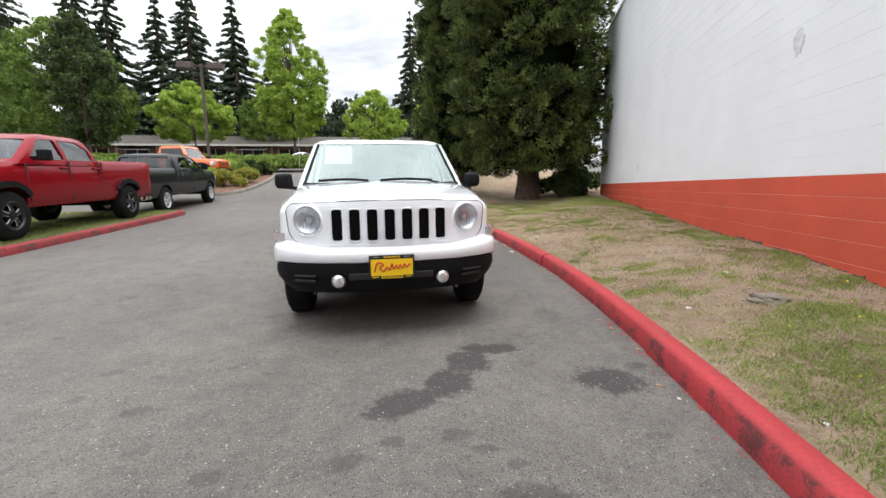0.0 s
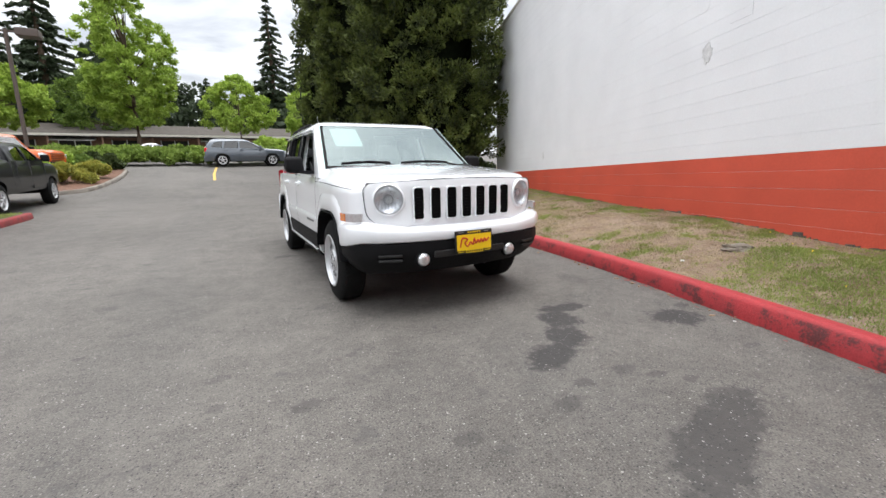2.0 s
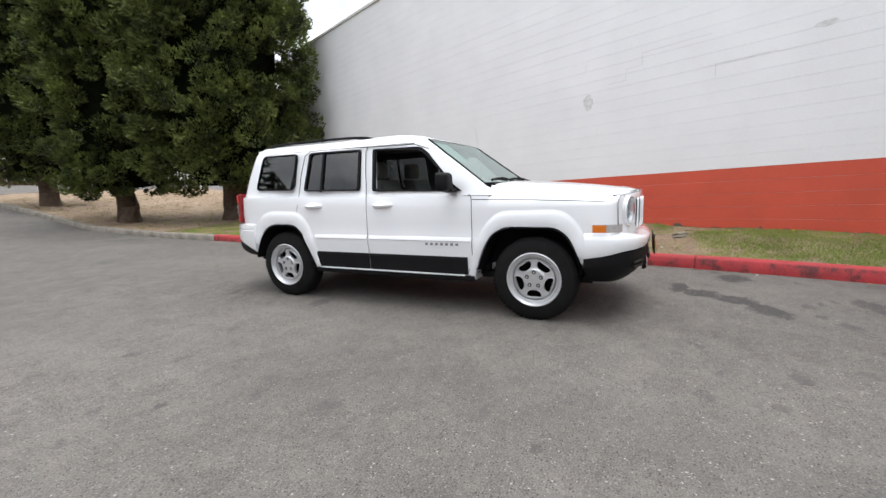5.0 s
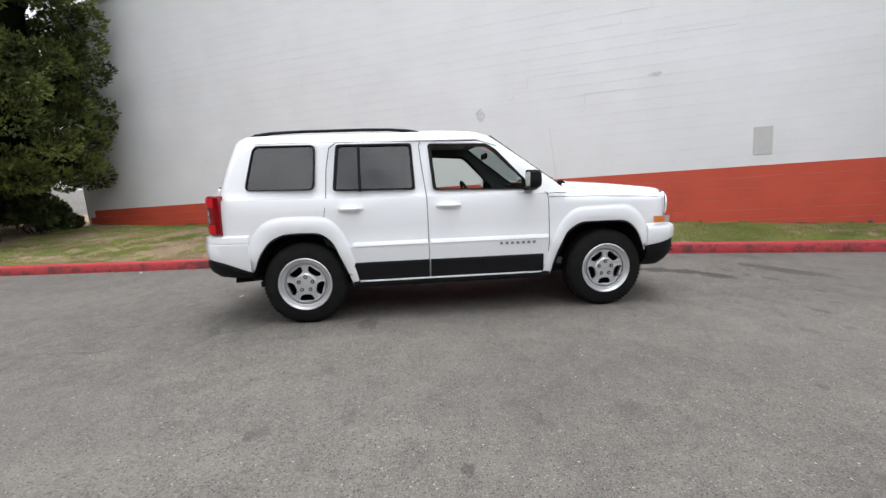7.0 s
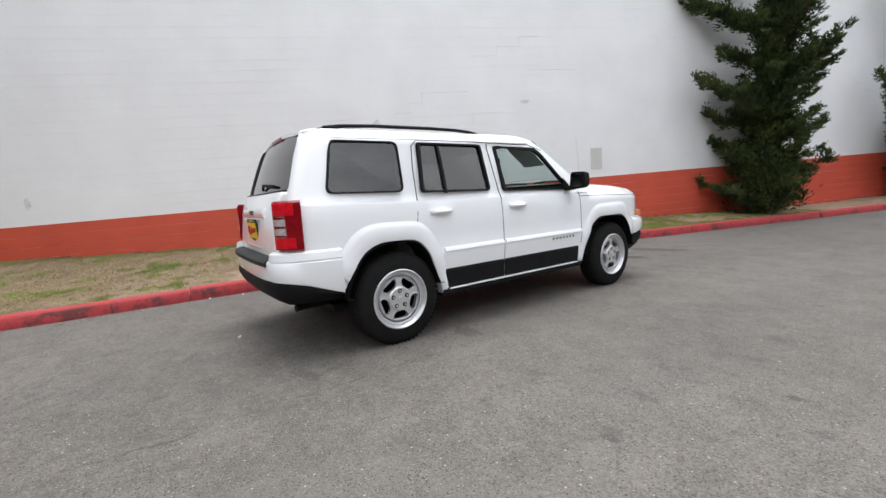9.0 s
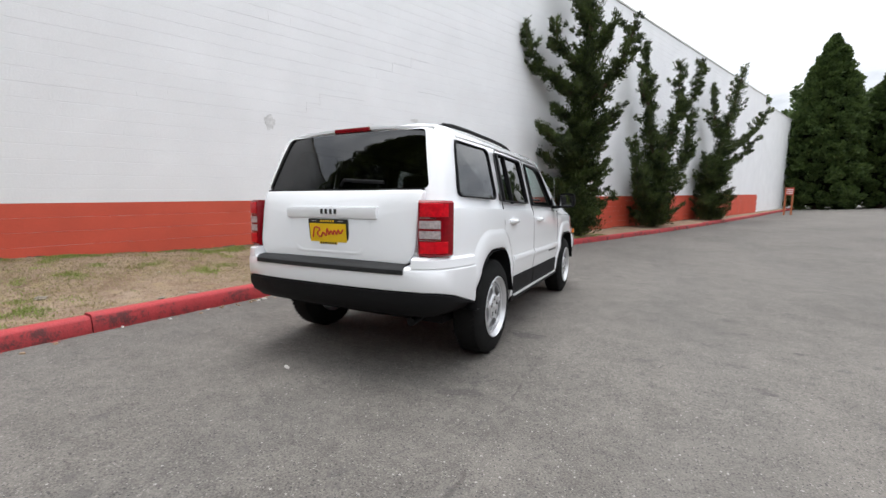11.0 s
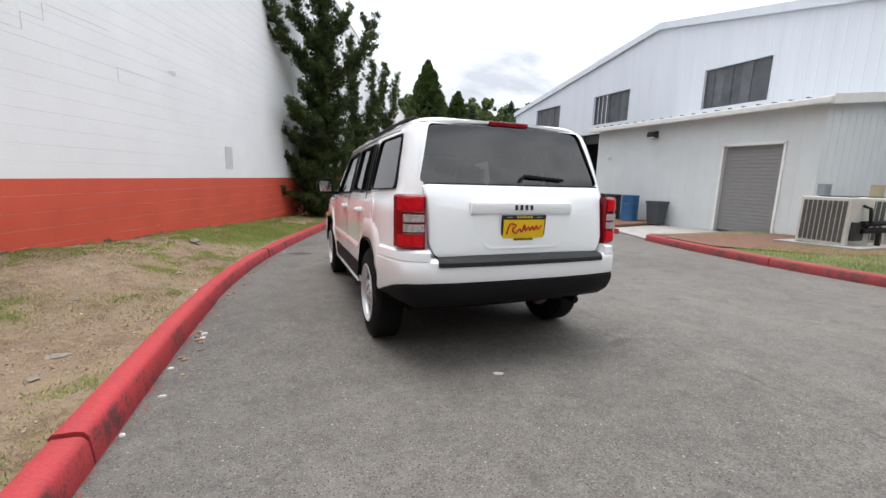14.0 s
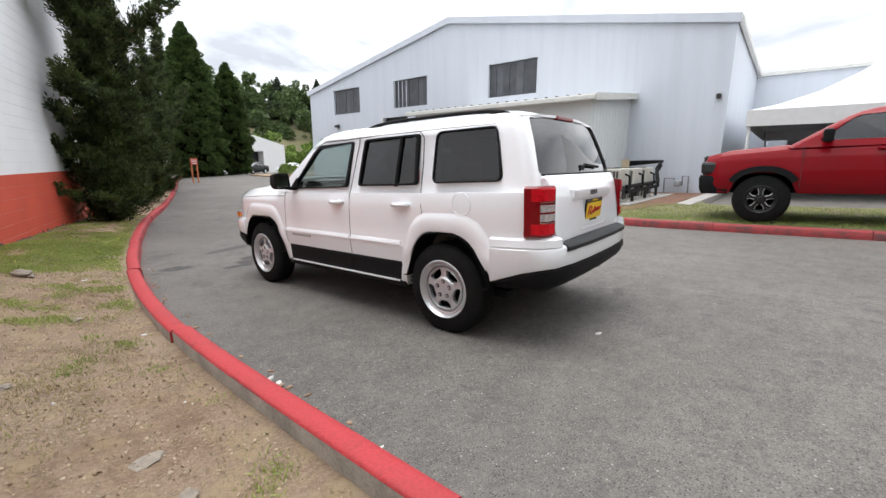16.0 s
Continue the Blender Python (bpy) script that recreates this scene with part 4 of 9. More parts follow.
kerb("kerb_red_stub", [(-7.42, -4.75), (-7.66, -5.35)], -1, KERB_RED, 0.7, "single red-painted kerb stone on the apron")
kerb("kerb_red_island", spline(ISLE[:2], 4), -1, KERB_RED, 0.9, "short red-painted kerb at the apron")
kerb("kerb_grey_island", spline(ISLE[1:], 4), -1, KERB_GREY, 2.2, "bare concrete kerb round the mulch island")


# ---- vehicles ----
def ring_of(half, y):
    """A closed ring across the car from half a profile (x, z), bottom to top."""
    return [(x, y, z) for x, z in half] + [(-x, y, z) for x, z in reversed(half) if x > 1e-6]


def plan_ring(w, y0, y1, z, r, n=6, crown=0.0):
    """A rounded rectangle in plan at the height z; crown bows the front and back."""
    pts = []
    for cx, cy, a0 in ((w - r, y1 - r, 0), (-w + r, y1 - r, 90), (-w + r, y0 + r, 180), (w - r, y0 + r, 270)):
        for i in range(n + 1):
            a = radians(a0 + 90 * i / n)
            pts.append((cx + r * math.cos(a), cy + r * math.sin(a), z))
    out = []
    for x, y, z in pts:
        k = 1 - (x / w) ** 2
        out.append((x, y + (crown * k if y > (y0 + y1) / 2 else -crown * k), z))
    return out


def sweep(plan, profile):
    """A profile (outward, z) carried along a plan line of (x, y); outward is to the right of its way. Closed at the ends."""
    pts = [Vector((x, y, 0)) for x, y in plan]
    rings = []
    for i, p in enumerate(pts):
        form = profile(p.x, p.y) if callable(profile) else profile
        d = (pts[min(i + 1, len(pts) - 1)] - pts[max(i - 1, 0)]).normalized()
        w = Vector((d.y, -d.x, 0))
        rings.append([tuple(p + w * o + Vector((0, 0, z))) for o, z in form])
    return loft(rings)


def mirrored(line):
    """Half a plan line from the side to the middle (x >= 0), made whole."""
    return list(line) + [(-x, y) for x, y in reversed(line) if x > 1e-6]


BLACK_DRUM = material("brake_shade_black", (0.006, 0.006, 0.006), 0.9, spec=0.05, var=0.2)
MACHINED = material("gloss_black_alloy", (0.016, 0.016, 0.017), 0.3, metal=0.2, var=0.2, scale=14)


def wheel(r, width, rim_r, parent, m, look_="steel", mat=ALLOY):
    """A wheel whose outer face looks along +x; built at the origin and put in place by m."""
    w = part("wheel", lathe([(rim_r * 0.98, -width / 2), (rim_r + 0.02, -width / 2), (r - 0.035, -width / 2 + 0.008), (r - 0.010, -width / 2 + 0.03), (r, -width / 2 + 0.055), (r, width / 2 - 0.055), (r - 0.010, width / 2 - 0.03), (r - 0.035, width / 2 - 0.008), (rim_r + 0.02, width / 2), (rim_r * 0.98, width / 2)], 48, closed=True), RUBBER, parent, "black rubber tyre on its rim", smooth=40)
    w.matrix_local = m
    bm = bmesh.new()
    for k in range(60):
        a = 2 * math.pi * k / 60
        for sx in (-1, 1):
            q = Matrix.Rotation(a + sx * 0.02, 4, "X") @ Matrix.Translation((sx * width * 0.21, 0, r - 0.002)) @ Matrix.Rotation(sx * 0.5, 4, "Z")
            box(bm, (0, 0, 0), (width * 0.34, 0.018, 0.004), q)
    tagged(part("tread", bm, RUBBER, w), kind="stuff")
    part("rim", lathe([(rim_r * 0.99, width / 2 - 0.002), (rim_r * 1.03, width / 2 + 0.004), (rim_r * 1.0, width / 2 + 0.008), (rim_r * 0.95, width / 2 - 0.006), (rim_r * 0.92, width / 2 - 0.016), (rim_r * 0.83, width / 2 - 0.022), (rim_r * 0.82, width / 2 - 0.05), (rim_r * 0.80, -width / 2 + 0.02), (rim_r * 0.99, -width / 2)], 40, closed=True), mat, w, smooth=35)
    # brake disc widened and blackened to paint the shade behind the wheel windows
    part("brake_disc", lathe([(0.0, -0.01), (rim_r * 0.79, -0.01), (rim_r * 0.79, 0.01), (0.0, 0.01)], 28), BLACK_DRUM, w)
    out = width / 2 - 0.028
    hub = rim_r * 0.40
    if look_ == "steel":
        # pressed disc with five windows between broad spokes
        R = rim_r
        disc = lathe([(0.0, out + 0.016), (R * 0.10, out + 0.018), (R * 0.17, out + 0.014), (R * 0.37, out + 0.018), (R * 0.43, out + 0.006), (R * 0.56, out + 0.003), (R * 0.735, out + 0.002), (R * 0.752, out + 0.009), (R * 0.775, out + 0.002), (R * 0.785, out - 0.022), (0.0, out - 0.022)], 60)
        holes, lips = [], bmesh.new()
        for k in range(5):
            win = []
            for q_, a_ in ((0.43, -0.31), (0.43, 0.31), (0.55, 0.475), (0.70, 0.45), (0.735, 0.33), (0.735, -0.33), (0.70, -0.45), (0.55, -0.475)):
                b_ = a_ + radians(72 * k + 36)
                win.append((R * q_ * math.sin(b_), R * q_ * math.cos(b_)))
            win = rounded(win, 0.012, 2)
            holes.append(prism(win, "x", out - 0.06, out + 0.06))
            tube(lips, [(out + 0.007, y_, z_) for y_, z_ in win] + [(out + 0.007, *win[0])], 0.0032, 5)
        part("wheel_disc", carved(disc, holes), mat, w, smooth=30)
        part("window_lip", lips, mat, w, smooth=60)
        part("rim_dish", lathe([(R * 0.77, out - 0.03), (R * 0.785, out - 0.020), (R * 0.83, out - 0.014), (R * 0.865, out + 0.002), (R * 0.885, out + 0.016), (R * 0.90, out + 0.008), (R * 0.96, out + 0.010), (R * 0.96, out - 0.02)], 60), mat, w, smooth=25)
        part("centre_cap", lathe([(0.0, out + 0.022), (R * 0.08, out + 0.021), (R * 0.105, out + 0.014), (R * 0.105, out)], 24), mat, w, smooth=40)
    else:
        part("hub", lathe([(0.0, out + 0.030), (rim_r * 0.15, out + 0.030), (rim_r * 0.17, out + 0.012), (rim_r * 0.30, out + 0.006), (hub, out - 0.004), (hub, out - 0.03), (0.0, out - 0.03)], 30), mat, w, smooth=35)
    for k in range(5):
        a = radians(72 * k)
        q = Matrix.Rotation(a, 4, "X")
        if look_ == "steel":
            # flat black disc painted in for the shade of a lug hole
            bm = rod(bmesh.new(), (out, 0, rim_r * 0.275), (out + 0.0185, 0, rim_r * 0.275), 0.0165, 14)
            bmesh.ops.transform(bm, matrix=q, verts=bm.verts)
            lug = part("lug_shade_disc", bm, BLACK, w)
            bm = rod(bmesh.new(), (out, 0, rim_r * 0.275), (out + 0.026, 0, rim_r * 0.275), 0.009, 6, 0.007)
            bmesh.ops.transform(bm, matrix=q, verts=bm.verts)
            part("lug_nut", bm, ALLOY, lug)
            continue
        poly = [(-rim_r * 0.13, rim_r * 0.28), (rim_r * 0.13, rim_r * 0.28), (rim_r * 0.11, rim_r * 0.62), (rim_r * 0.27, rim_r * 0.94), (rim_r * 0.12, rim_r * 0.94), (0.0, rim_r * 0.72), (-rim_r * 0.12, rim_r * 0.94), (-rim_r * 0.27, rim_r * 0.94), (-rim_r * 0.11, rim_r * 0.62)]
        rise = 0.012
        lo = [(out - 0.03, y, z) for y, z in poly]
        up_ = [(out + (rise if z < rim_r * 0.7 else 0.0), y, z) for y, z in poly]
        cy, cz = 0.0, rim_r * 0.55
        crown = [(out + 0.012 + (rise if z < rim_r * 0.7 else 0.0), cy + (y - cy) * 0.72, cz + (z - cz) * 0.86) for y, z in poly]
        bm = loft([lo, up_, crown])
        bmesh.ops.transform(bm, matrix=q, verts=bm.verts)
        part("spoke", bm, mat, w, smooth=30)
        if mat is MACHINED:
            # bright machined edges on the black spokes
            for sy in (-1, 1):
                edge_ = [(sy * rim_r * 0.125, rim_r * 0.34), (sy * rim_r * 0.115, rim_r * 0.60), (sy * rim_r * 0.25, rim_r * 0.90)]
                bm = tube(bmesh.new(), [(out + 0.014 - 0.010 * i, *e_) for i, e_ in enumerate(edge_)], rim_r * 0.035, 6)
                bmesh.ops.transform(bm, matrix=q, verts=bm.verts)
                part("machined_edge", bm, ALLOY, w, smooth=50)
        bm = rod(bmesh.new(), (out - 0.01, 0, rim_r * 0.27), (out + 0.022, 0, rim_r * 0.27), 0.012, 8)
        bmesh.ops.transform(bm, matrix=Matrix.Rotation(a + 0.63, 4, "X"), verts=bm.verts)
        part("lug_nut", bm, DARK_METAL, w)
    return w


def place_wheel(parent, x, y, r, width, rim_r, look_="steel", mat=ALLOY):
    side = 1 if x > 0 else -1
    m = Matrix.Translation((x, y, r)) @ (Matrix() if side > 0 else Matrix.Rotation(math.pi, 4, "Z"))
    return wheel(r, width, rim_r, parent, m, look_, mat)


def both(line):
    """A polygon in y, z as a cutter through the whole car."""
    return prism(line, "x", -1.4, 1.4)


def pane(name, poly, width_at, parent, mat, side, inset=0.012, thick=0.005):
    """A side window pane: outline in y, z laid on the sloping side."""
    rings = []
    for o in (inset, inset + thick):
        rings.append([(side * (width_at(z, y) - o), y, z) for y, z in poly])
    ob = part(name, loft(rings), mat, parent)
    return ob


BADGE_GREY = material("badge_grey", (0.24, 0.24, 0.245), 0.4, metal=0.3, var=0.0)


def badge(parent, m, name, n, width, height, mat):
    """A row of small plain blocks where a maker's word stands."""
    step = width / n
    for i in range(n):
        ob = part(name, boxed(((i - (n - 1) / 2) * step, 0, 0), (step * 0.5, height, 0.004)), mat, parent)
        ob.matrix_local = m


# ---- the white SUV ----
suv = thing("compact_suv", None, "white boxy compact SUV with black lower cladding, front window down", "car")


def suv_half(y):
    """Half the cross-section of the lower body at y, from the sill to the middle of the top."""
    s = float(np.interp(y, [-2.085, -2.06, -2.03, -2.0, -1.95, -1.9, -1.85, -1.7, -1.5, 1.60, 1.75, 1.85, 1.95, 2.02, 2.05], [0.25, 0.42, 0.58, 0.69, 0.82, 0.90, 0.945, 0.982, 1.0, 1.0, 0.985, 0.965, 0.938, 0.905, 0.86]))
    low = float(np.interp(y, [-2.1, -1.75, -0.8, 0.95, 1.75, 2.1], [0.56, 0.44, 0.30, 0.30, 0.50, 0.62]))
    belt = float(np.interp(y, [-2.1, -2.02, -1.9, -1.77, -1.5, -1.18, -0.85, 2.1], [0.955, 0.965, 0.975, 0.988, 1.005, 1.012, 1.018, 1.055]))
    top = float(np.interp(y, [-2.1, -2.07, -2.03, -1.97, -1.88, -1.77, -1.5, -1.18, -0.95, 2.1], [0.985, 1.005, 1.018, 1.028, 1.040, 1.055, 1.085, 1.11, 1.125, 1.10]))
    if y > -0.94:
        top = belt + 0.02
    crown = 0.026 if y < -0.94 else 0.0
    if y > -0.94:
        # flush with the cabin above
        return [(0.70 * s, low), (0.80 * s, low), (0.838 * s, low + 0.05), (0.850 * s, 0.49), (0.868 * s, 0.60), (0.869 * s, 0.645), (0.862 * s, 0.668), (0.861 * s, 0.80), (0.858 * s, 0.93), (0.852 * s, belt - 0.05), (0.847 * s, belt - 0.01), (0.842 * s, belt + 0.012), (0.80 * s, top - 0.006), (0.72 * s, top), (0.35 * s, top), (0.0, top)]
    return [(0.70 * s, low), (0.80 * s, low), (0.838 * s, low + 0.05), (0.850 * s, 0.49), (0.868 * s, 0.60), (0.869 * s, 0.645), (0.862 * s, 0.668), (0.861 * s, 0.80), (0.858 * s, 0.93), (0.850 * s, belt - 0.022), (0.832 * s, belt), (0.80 * s, belt + 0.35 * (top - belt)), (0.765 * s, top - 0.012), (0.72 * s, top), (0.35 * s, top + crown * 0.8), (0.0, top + crown)]


YS = sorted({-2.085, -2.07, -2.04, -2.0, -1.95, -1.9, -1.85, -1.78, -1.7, -1.6, -1.5, -1.4, -1.3, -1.2, -1.1, -1.02, -0.945, -0.935, -0.8, -0.5, 0.0, 0.5, 1.0, 1.3, 1.6, 1.7, 1.8, 1.88, 1.94, 1.99, 2.02, 2.045})
ARCH_F = [(-0.80, 0.20), (-0.81, 0.34), (-0.865, 0.52), (-0.95, 0.70), (-1.07, 0.775), (-1.50, 0.775), (-1.60, 0.69), (-1.67, 0.52), (-1.72, 0.34), (-1.74, 0.20)]
ARCH_R = [(0.90, 0.20), (0.925, 0.34), (0.995, 0.52), (1.06, 0.69), (1.16, 0.775), (1.46, 0.78), (1.585, 0.72), (1.67, 0.60), (1.735, 0.46), (1.76, 0.20)]
FLARE_F = [(-0.745, 0.30), (-0.76, 0.44), (-0.80, 0.56), (-0.885, 0.77), (-1.02, 0.905), (-1.54, 0.915), (-1.665, 0.80), (-1.755, 0.58), (-1.77, 0.53)]
FLARE_R = [(0.85, 0.30), (0.87, 0.46), (0.905, 0.56), (0.975, 0.78), (1.10, 0.910), (1.50, 0.918), (1.64, 0.87), (1.75, 0.72), (1.815, 0.54)]
cavity = prism([(-0.70, 0.32), (0.70, 0.32), (0.735, 0.7), (0.735, 1.3), (-0.735, 1.3), (-0.735, 0.7)], "y", -0.86, 1.90)
wells = []
for arch in (ARCH_F, ARCH_R):
    line = rounded(arch, 0.07, 3)
    wells += [prism(line, "x", 0.52, 1.3), prism(line, "x", -1.3, -0.52)]


def lamp_holes():
    """Round openings for the headlamps."""
    out = []
    for x in (-0.588, 0.588):
        out.append(prism([(x + 0.097 * math.cos(2 * math.pi * k / 28), 0.888 + 0.097 * math.sin(2 * math.pi * k / 28)) for k in range(28)], "y", -2.3, -1.93))
    return out


body = part("body", carved(loft([ring_of(suv_half(y), y) for y in YS]), [cavity, *wells, *lamp_holes()]), CAR_WHITE, suv, "glossy white painted body", smooth=32)


def draw_in(y):
    """How far the cabin narrows towards the tail."""
    return 1.0 - 0.125 * max(0.0, y - 1.1) ** 2


def green_w(z, y=0.0):
    return draw_in(y) * float(np.interp(z, [0.98, 1.04, 1.09, 1.30, 1.48, 1.54, 1.585, 1.612, 1.632, 1.645], [0.850, 0.8425, 0.828, 0.780, 0.732, 0.706, 0.665, 0.60, 0.49, 0.34]))


def green_f(z):
    return float(np.interp(z, [0.98, 1.12, 1.22, 1.32, 1.42, 1.50, 1.54, 1.58, 1.612, 1.632, 1.645], [-1.06, -0.90, -0.765, -0.63, -0.495, -0.388, -0.338, -0.272, -0.10, 0.12, 0.36]))


def green_b(z):
    return float(np.interp(z, [0.98, 1.10, 1.22, 1.40, 1.52, 1.58, 1.612, 1.632, 1.645], [2.03, 2.005, 1.975, 1.915, 1.868, 1.835, 1.76, 1.60, 1.42]))


ZS = [1.035, 1.06, 1.09, 1.14, 1.22, 1.30, 1.40, 1.48, 1.52, 1.55, 1.585, 1.603, 1.618, 1.632, 1.645]
outer = loft([plan_ring(green_w(z), green_f(z), green_b(z), z, 0.085 if z < 1.56 else 0.13, 6, 0.022) for z in ZS])
IN = [0.9, 1.09, 1.22, 1.40, 1.50, 1.56, 1.59]
for v_ in outer.verts:
    v_.co.x *= draw_in(v_.co.y)
inner = loft([plan_ring(green_w(z) - 0.055, green_f(z) + 0.05, green_b(z) - 0.055, z if z < 1.56 else z, 0.07, 6, 0.02) for z in IN])
for v_ in inner.verts:
    v_.co.x *= draw_in(v_.co.y)
WIN_Q = rounded([(1.765, 1.142), (1.205, 1.132), (1.190, 1.496), (1.690, 1.500)], 0.05, 5)
WIN_R = rounded([(1.040, 1.118), (0.368, 1.108), (0.385, 1.492), (1.005, 1.496)], 0.03)
WIN_F = rounded([(0.205, 1.095), (-0.665, 1.075), (-0.60, 1.15), (-0.345, 1.425), (-0.27, 1.475), (0.235, 1.487)], 0.03)
WIND = rounded([(-0.762, 1.115), (0.762, 1.115), (0.658, 1.548), (-0.658, 1.548)], 0.045)
BACK = rounded([(-0.672, 1.178), (0.672, 1.178), (0.572, 1.556), (-0.572, 1.556)], 0.04)
cab = part("cabin_shell", carved(outer, [inner, both(WIN_Q), both(WIN_R), both(WIN_F), prism(WIND, "y", -1.25, 0.0), prism(BACK, "y", 1.6, 2.3)]), CAR_WHITE, suv, "white roof and pillars", smooth=32)


# the inside of the shell is trimmed in dark grey
PILLAR = material("pillar_trim", (0.060, 0.060, 0.058), 0.8, var=0.15)
cab.data.materials.append(PILLAR)
for f_ in cab.data.polygons:
    if f_.normal.dot(f_.center - Vector((0, 0.5, 1.25))) < -0.02:
        f_.material_index = 1


def grown(poly, d):
    c = Vector((sum(p[0] for p in poly) / len(poly), sum(p[1] for p in poly) / len(poly)))
    return [tuple(c + (Vector(p) - c) * (1 + d / max(0.05, (Vector(p) - c).length))) for p in poly]


def seal(name, poly, side, w=0.010, out=0.004, mat=TRIM, width_at=green_w):
    """A thin dark rubber frame round a side window."""
    a, b = grown(poly, 0.005), grown(poly, -w)
    rings = [[(side * (width_at(z, y) + o), y, z) for y, z in ln] for ln, o in ((a, out), (b, out), (b, -0.03), (a, -0.03))]
    rings.append(rings[0])
    return part(name, loft(rings, caps=False), mat, suv)


for side in (-1, 1):
    pane("quarter_window", grown(WIN_Q, 0.012), green_w, suv, DARK_GLASS, side, 0.010)
    pane("rear_door_window", grown(WIN_R, 0.012), green_w, suv, DARK_GLASS, side, 0.014)
    if side > 0:
        pane("front_door_window", grown(WIN_F, 0.012), green_w, suv, DOOR_GLASS, side, 0.014)
    seal("window_seal", WIN_R, side, 0.017)
    seal("window_seal", WIN_F, side, 0.024)
    seal("window_seal", WIN_Q, side, 0.005, 0.001)
    part("window_bar", loft([[(side * (green_w(z) + o), y, z) for o, y in ((0.003, 0.815), (0.003, 0.835), (-0.02, 0.835), (-0.02, 0.815))] for z in (1.10, 1.30, 1.492)]), TRIM, suv)
    part("roof_drip", loft([[(side * x * draw_in(y), y, z) for x, z in ((0.728, 1.515), (0.715, 1.527), (0.722, 1.533), (0.735, 1.520))] for y in (-0.20, 0.3, 1.0, 1.3, 1.55, 1.68)]), CAR_WHITE, suv)


def windscreen(poly, f, bow, name, mat, out):
    """A bowed pane across the car; f(z) is its place at the middle height z."""
    xs_ = np.linspace(-1, 1, 13)
    zs_ = [min(p[1] for p in poly), max(p[1] for p in poly)]
    lo, hi = max(abs(p[0]) for p in poly if p[1] < sum(zs_) / 2), max(abs(p[0]) for p in poly if p[1] > sum(zs_) / 2)
    rings = []
    for i in range(7):
        z = zs_[0] + (zs_[1] - zs_[0]) * i / 6
        w = lo + (hi - lo) * i / 6 + 0.02
        rings.append([(x * w, f(z) + out + bow * (1 - x * x), z) for x in xs_])
    return part(name, loft(rings, caps=False, closed=False), mat, suv, smooth=60)


windscreen(grown(WIND, 0.01), green_f, -0.020, "windscreen", CLEAR_GLASS, 0.004)
windscreen(grown(BACK, 0.01), green_b, 0.036, "rear_window", BLACK_GLASS, -0.016)
for k in range(2):
    zz = (1.115, 1.547)[k]
    f_ = green_f(zz) + 0.001
    w_ = (0.755, 0.652)[k]
    part("windscreen_seal", loft([[(x * w_, f_ - 0.022 * (1 - x * x) + o, zz + h) for o, h in ((0.002, -0.010), (0.004, 0.004), (0.02, 0.004), (0.02, -0.010))] for x in np.linspace(-1, 1, 9)]), TRIM, suv)
# dark ceramic borders and pillar edges of the windscreen
for side in (-1, 1):
    part("windscreen_seal", loft([[(side * (0.772 - 0.104 * f), green_f(1.11 + 0.44 * f) + 0.0 + o, 1.11 + 0.44 * f) for o in (-0.008, 0.01)] + [(side * (0.746 - 0.104 * f), green_f(1.11 + 0.44 * f) + 0.0 + o, 1.11 + 0.44 * f) for o in (0.01, -0.008)] for f in np.linspace(0, 1, 6)]), TRIM, suv)

# price sheet in the windscreen
part("price_sheet", loft([[(x, green_f(z) + 0.024, z) for x in (-0.58, -0.30)] for z in (1.33, 1.52)], caps=False, closed=False), material("paper", (0.46, 0.56, 0.53), 0.8, var=0.08, scale=20), suv, "pale green printed paper sheet")

# bonnet shut line and cowl
part("cowl", loft([[(x, -0.93 - 0.02 * (1 - (x / 0.78) ** 2) + o, 1.118 + h) for o, h in ((-0.045, 0.004), (-0.02, 0.022), (0.05, 0.02), (0.05, -0.02), (-0.045, -0.02))] for x in np.linspace(-0.76, 0.76, 9)]), TRIM, suv)
for x0, x1, bow_ in ((-0.62, -0.14, 0.02), (-0.02, 0.50, 0.02)):
    bm = bmesh.new()
    pts = [(x0 + (x1 - x0) * f, -0.905 + 0.02 * math.sin(f * 3.1), 1.158 + 0.012 * math.sin(f * 3.1)) for f in np.linspace(0, 1, 7)]
    tube(bm, pts, 0.0125, 6)
    wp = part("wiper", bm, TRIM, suv)
    part("wiper_arm", tube(bmesh.new(), [(x1 + 0.06, -0.985, 1.135), (x1 - 0.12, -0.935, 1.168), (x0 + (x1 - x0) * 0.5, -0.92, 1.178)], 0.008, 6), TRIM, wp)

GAP = material("panel_gap", (0.055, 0.055, 0.056), 0.8, var=0.0)


def body_x(y, z):
    """Outer half width of the body side at y, z."""
    if z > 1.04:
        return green_w(z, y)
    half = suv_half(y)
    zs_ = [p[1] for p in half[1:11]]
    return float(np.interp(z, zs_, [p[0] for p in half[1:11]]))


def gap_line(pts, w=0.0030):
    for side in (-1, 1):
        bm = bmesh.new()
        fine = resample(pts, 26)
        rings = []
        for i, (y, z) in enumerate(fine):
            a, b = Vector(fine[max(0, i - 1)]), Vector(fine[min(len(fine) - 1, i + 1)])
            d = (b - a).normalized()
            o = Vector((-d.y, d.x)) * w
            x = body_x(y, z) + 0.0012
            rings.append([(side * x, y + o.x, z + o.y), (side * x, y - o.x, z - o.y), (side * (x - 0.006), y - o.x, z - o.y), (side * (x - 0.006), y + o.x, z + o.y)])
        part("panel_gap", loft(rings, bm=bm), GAP, suv)


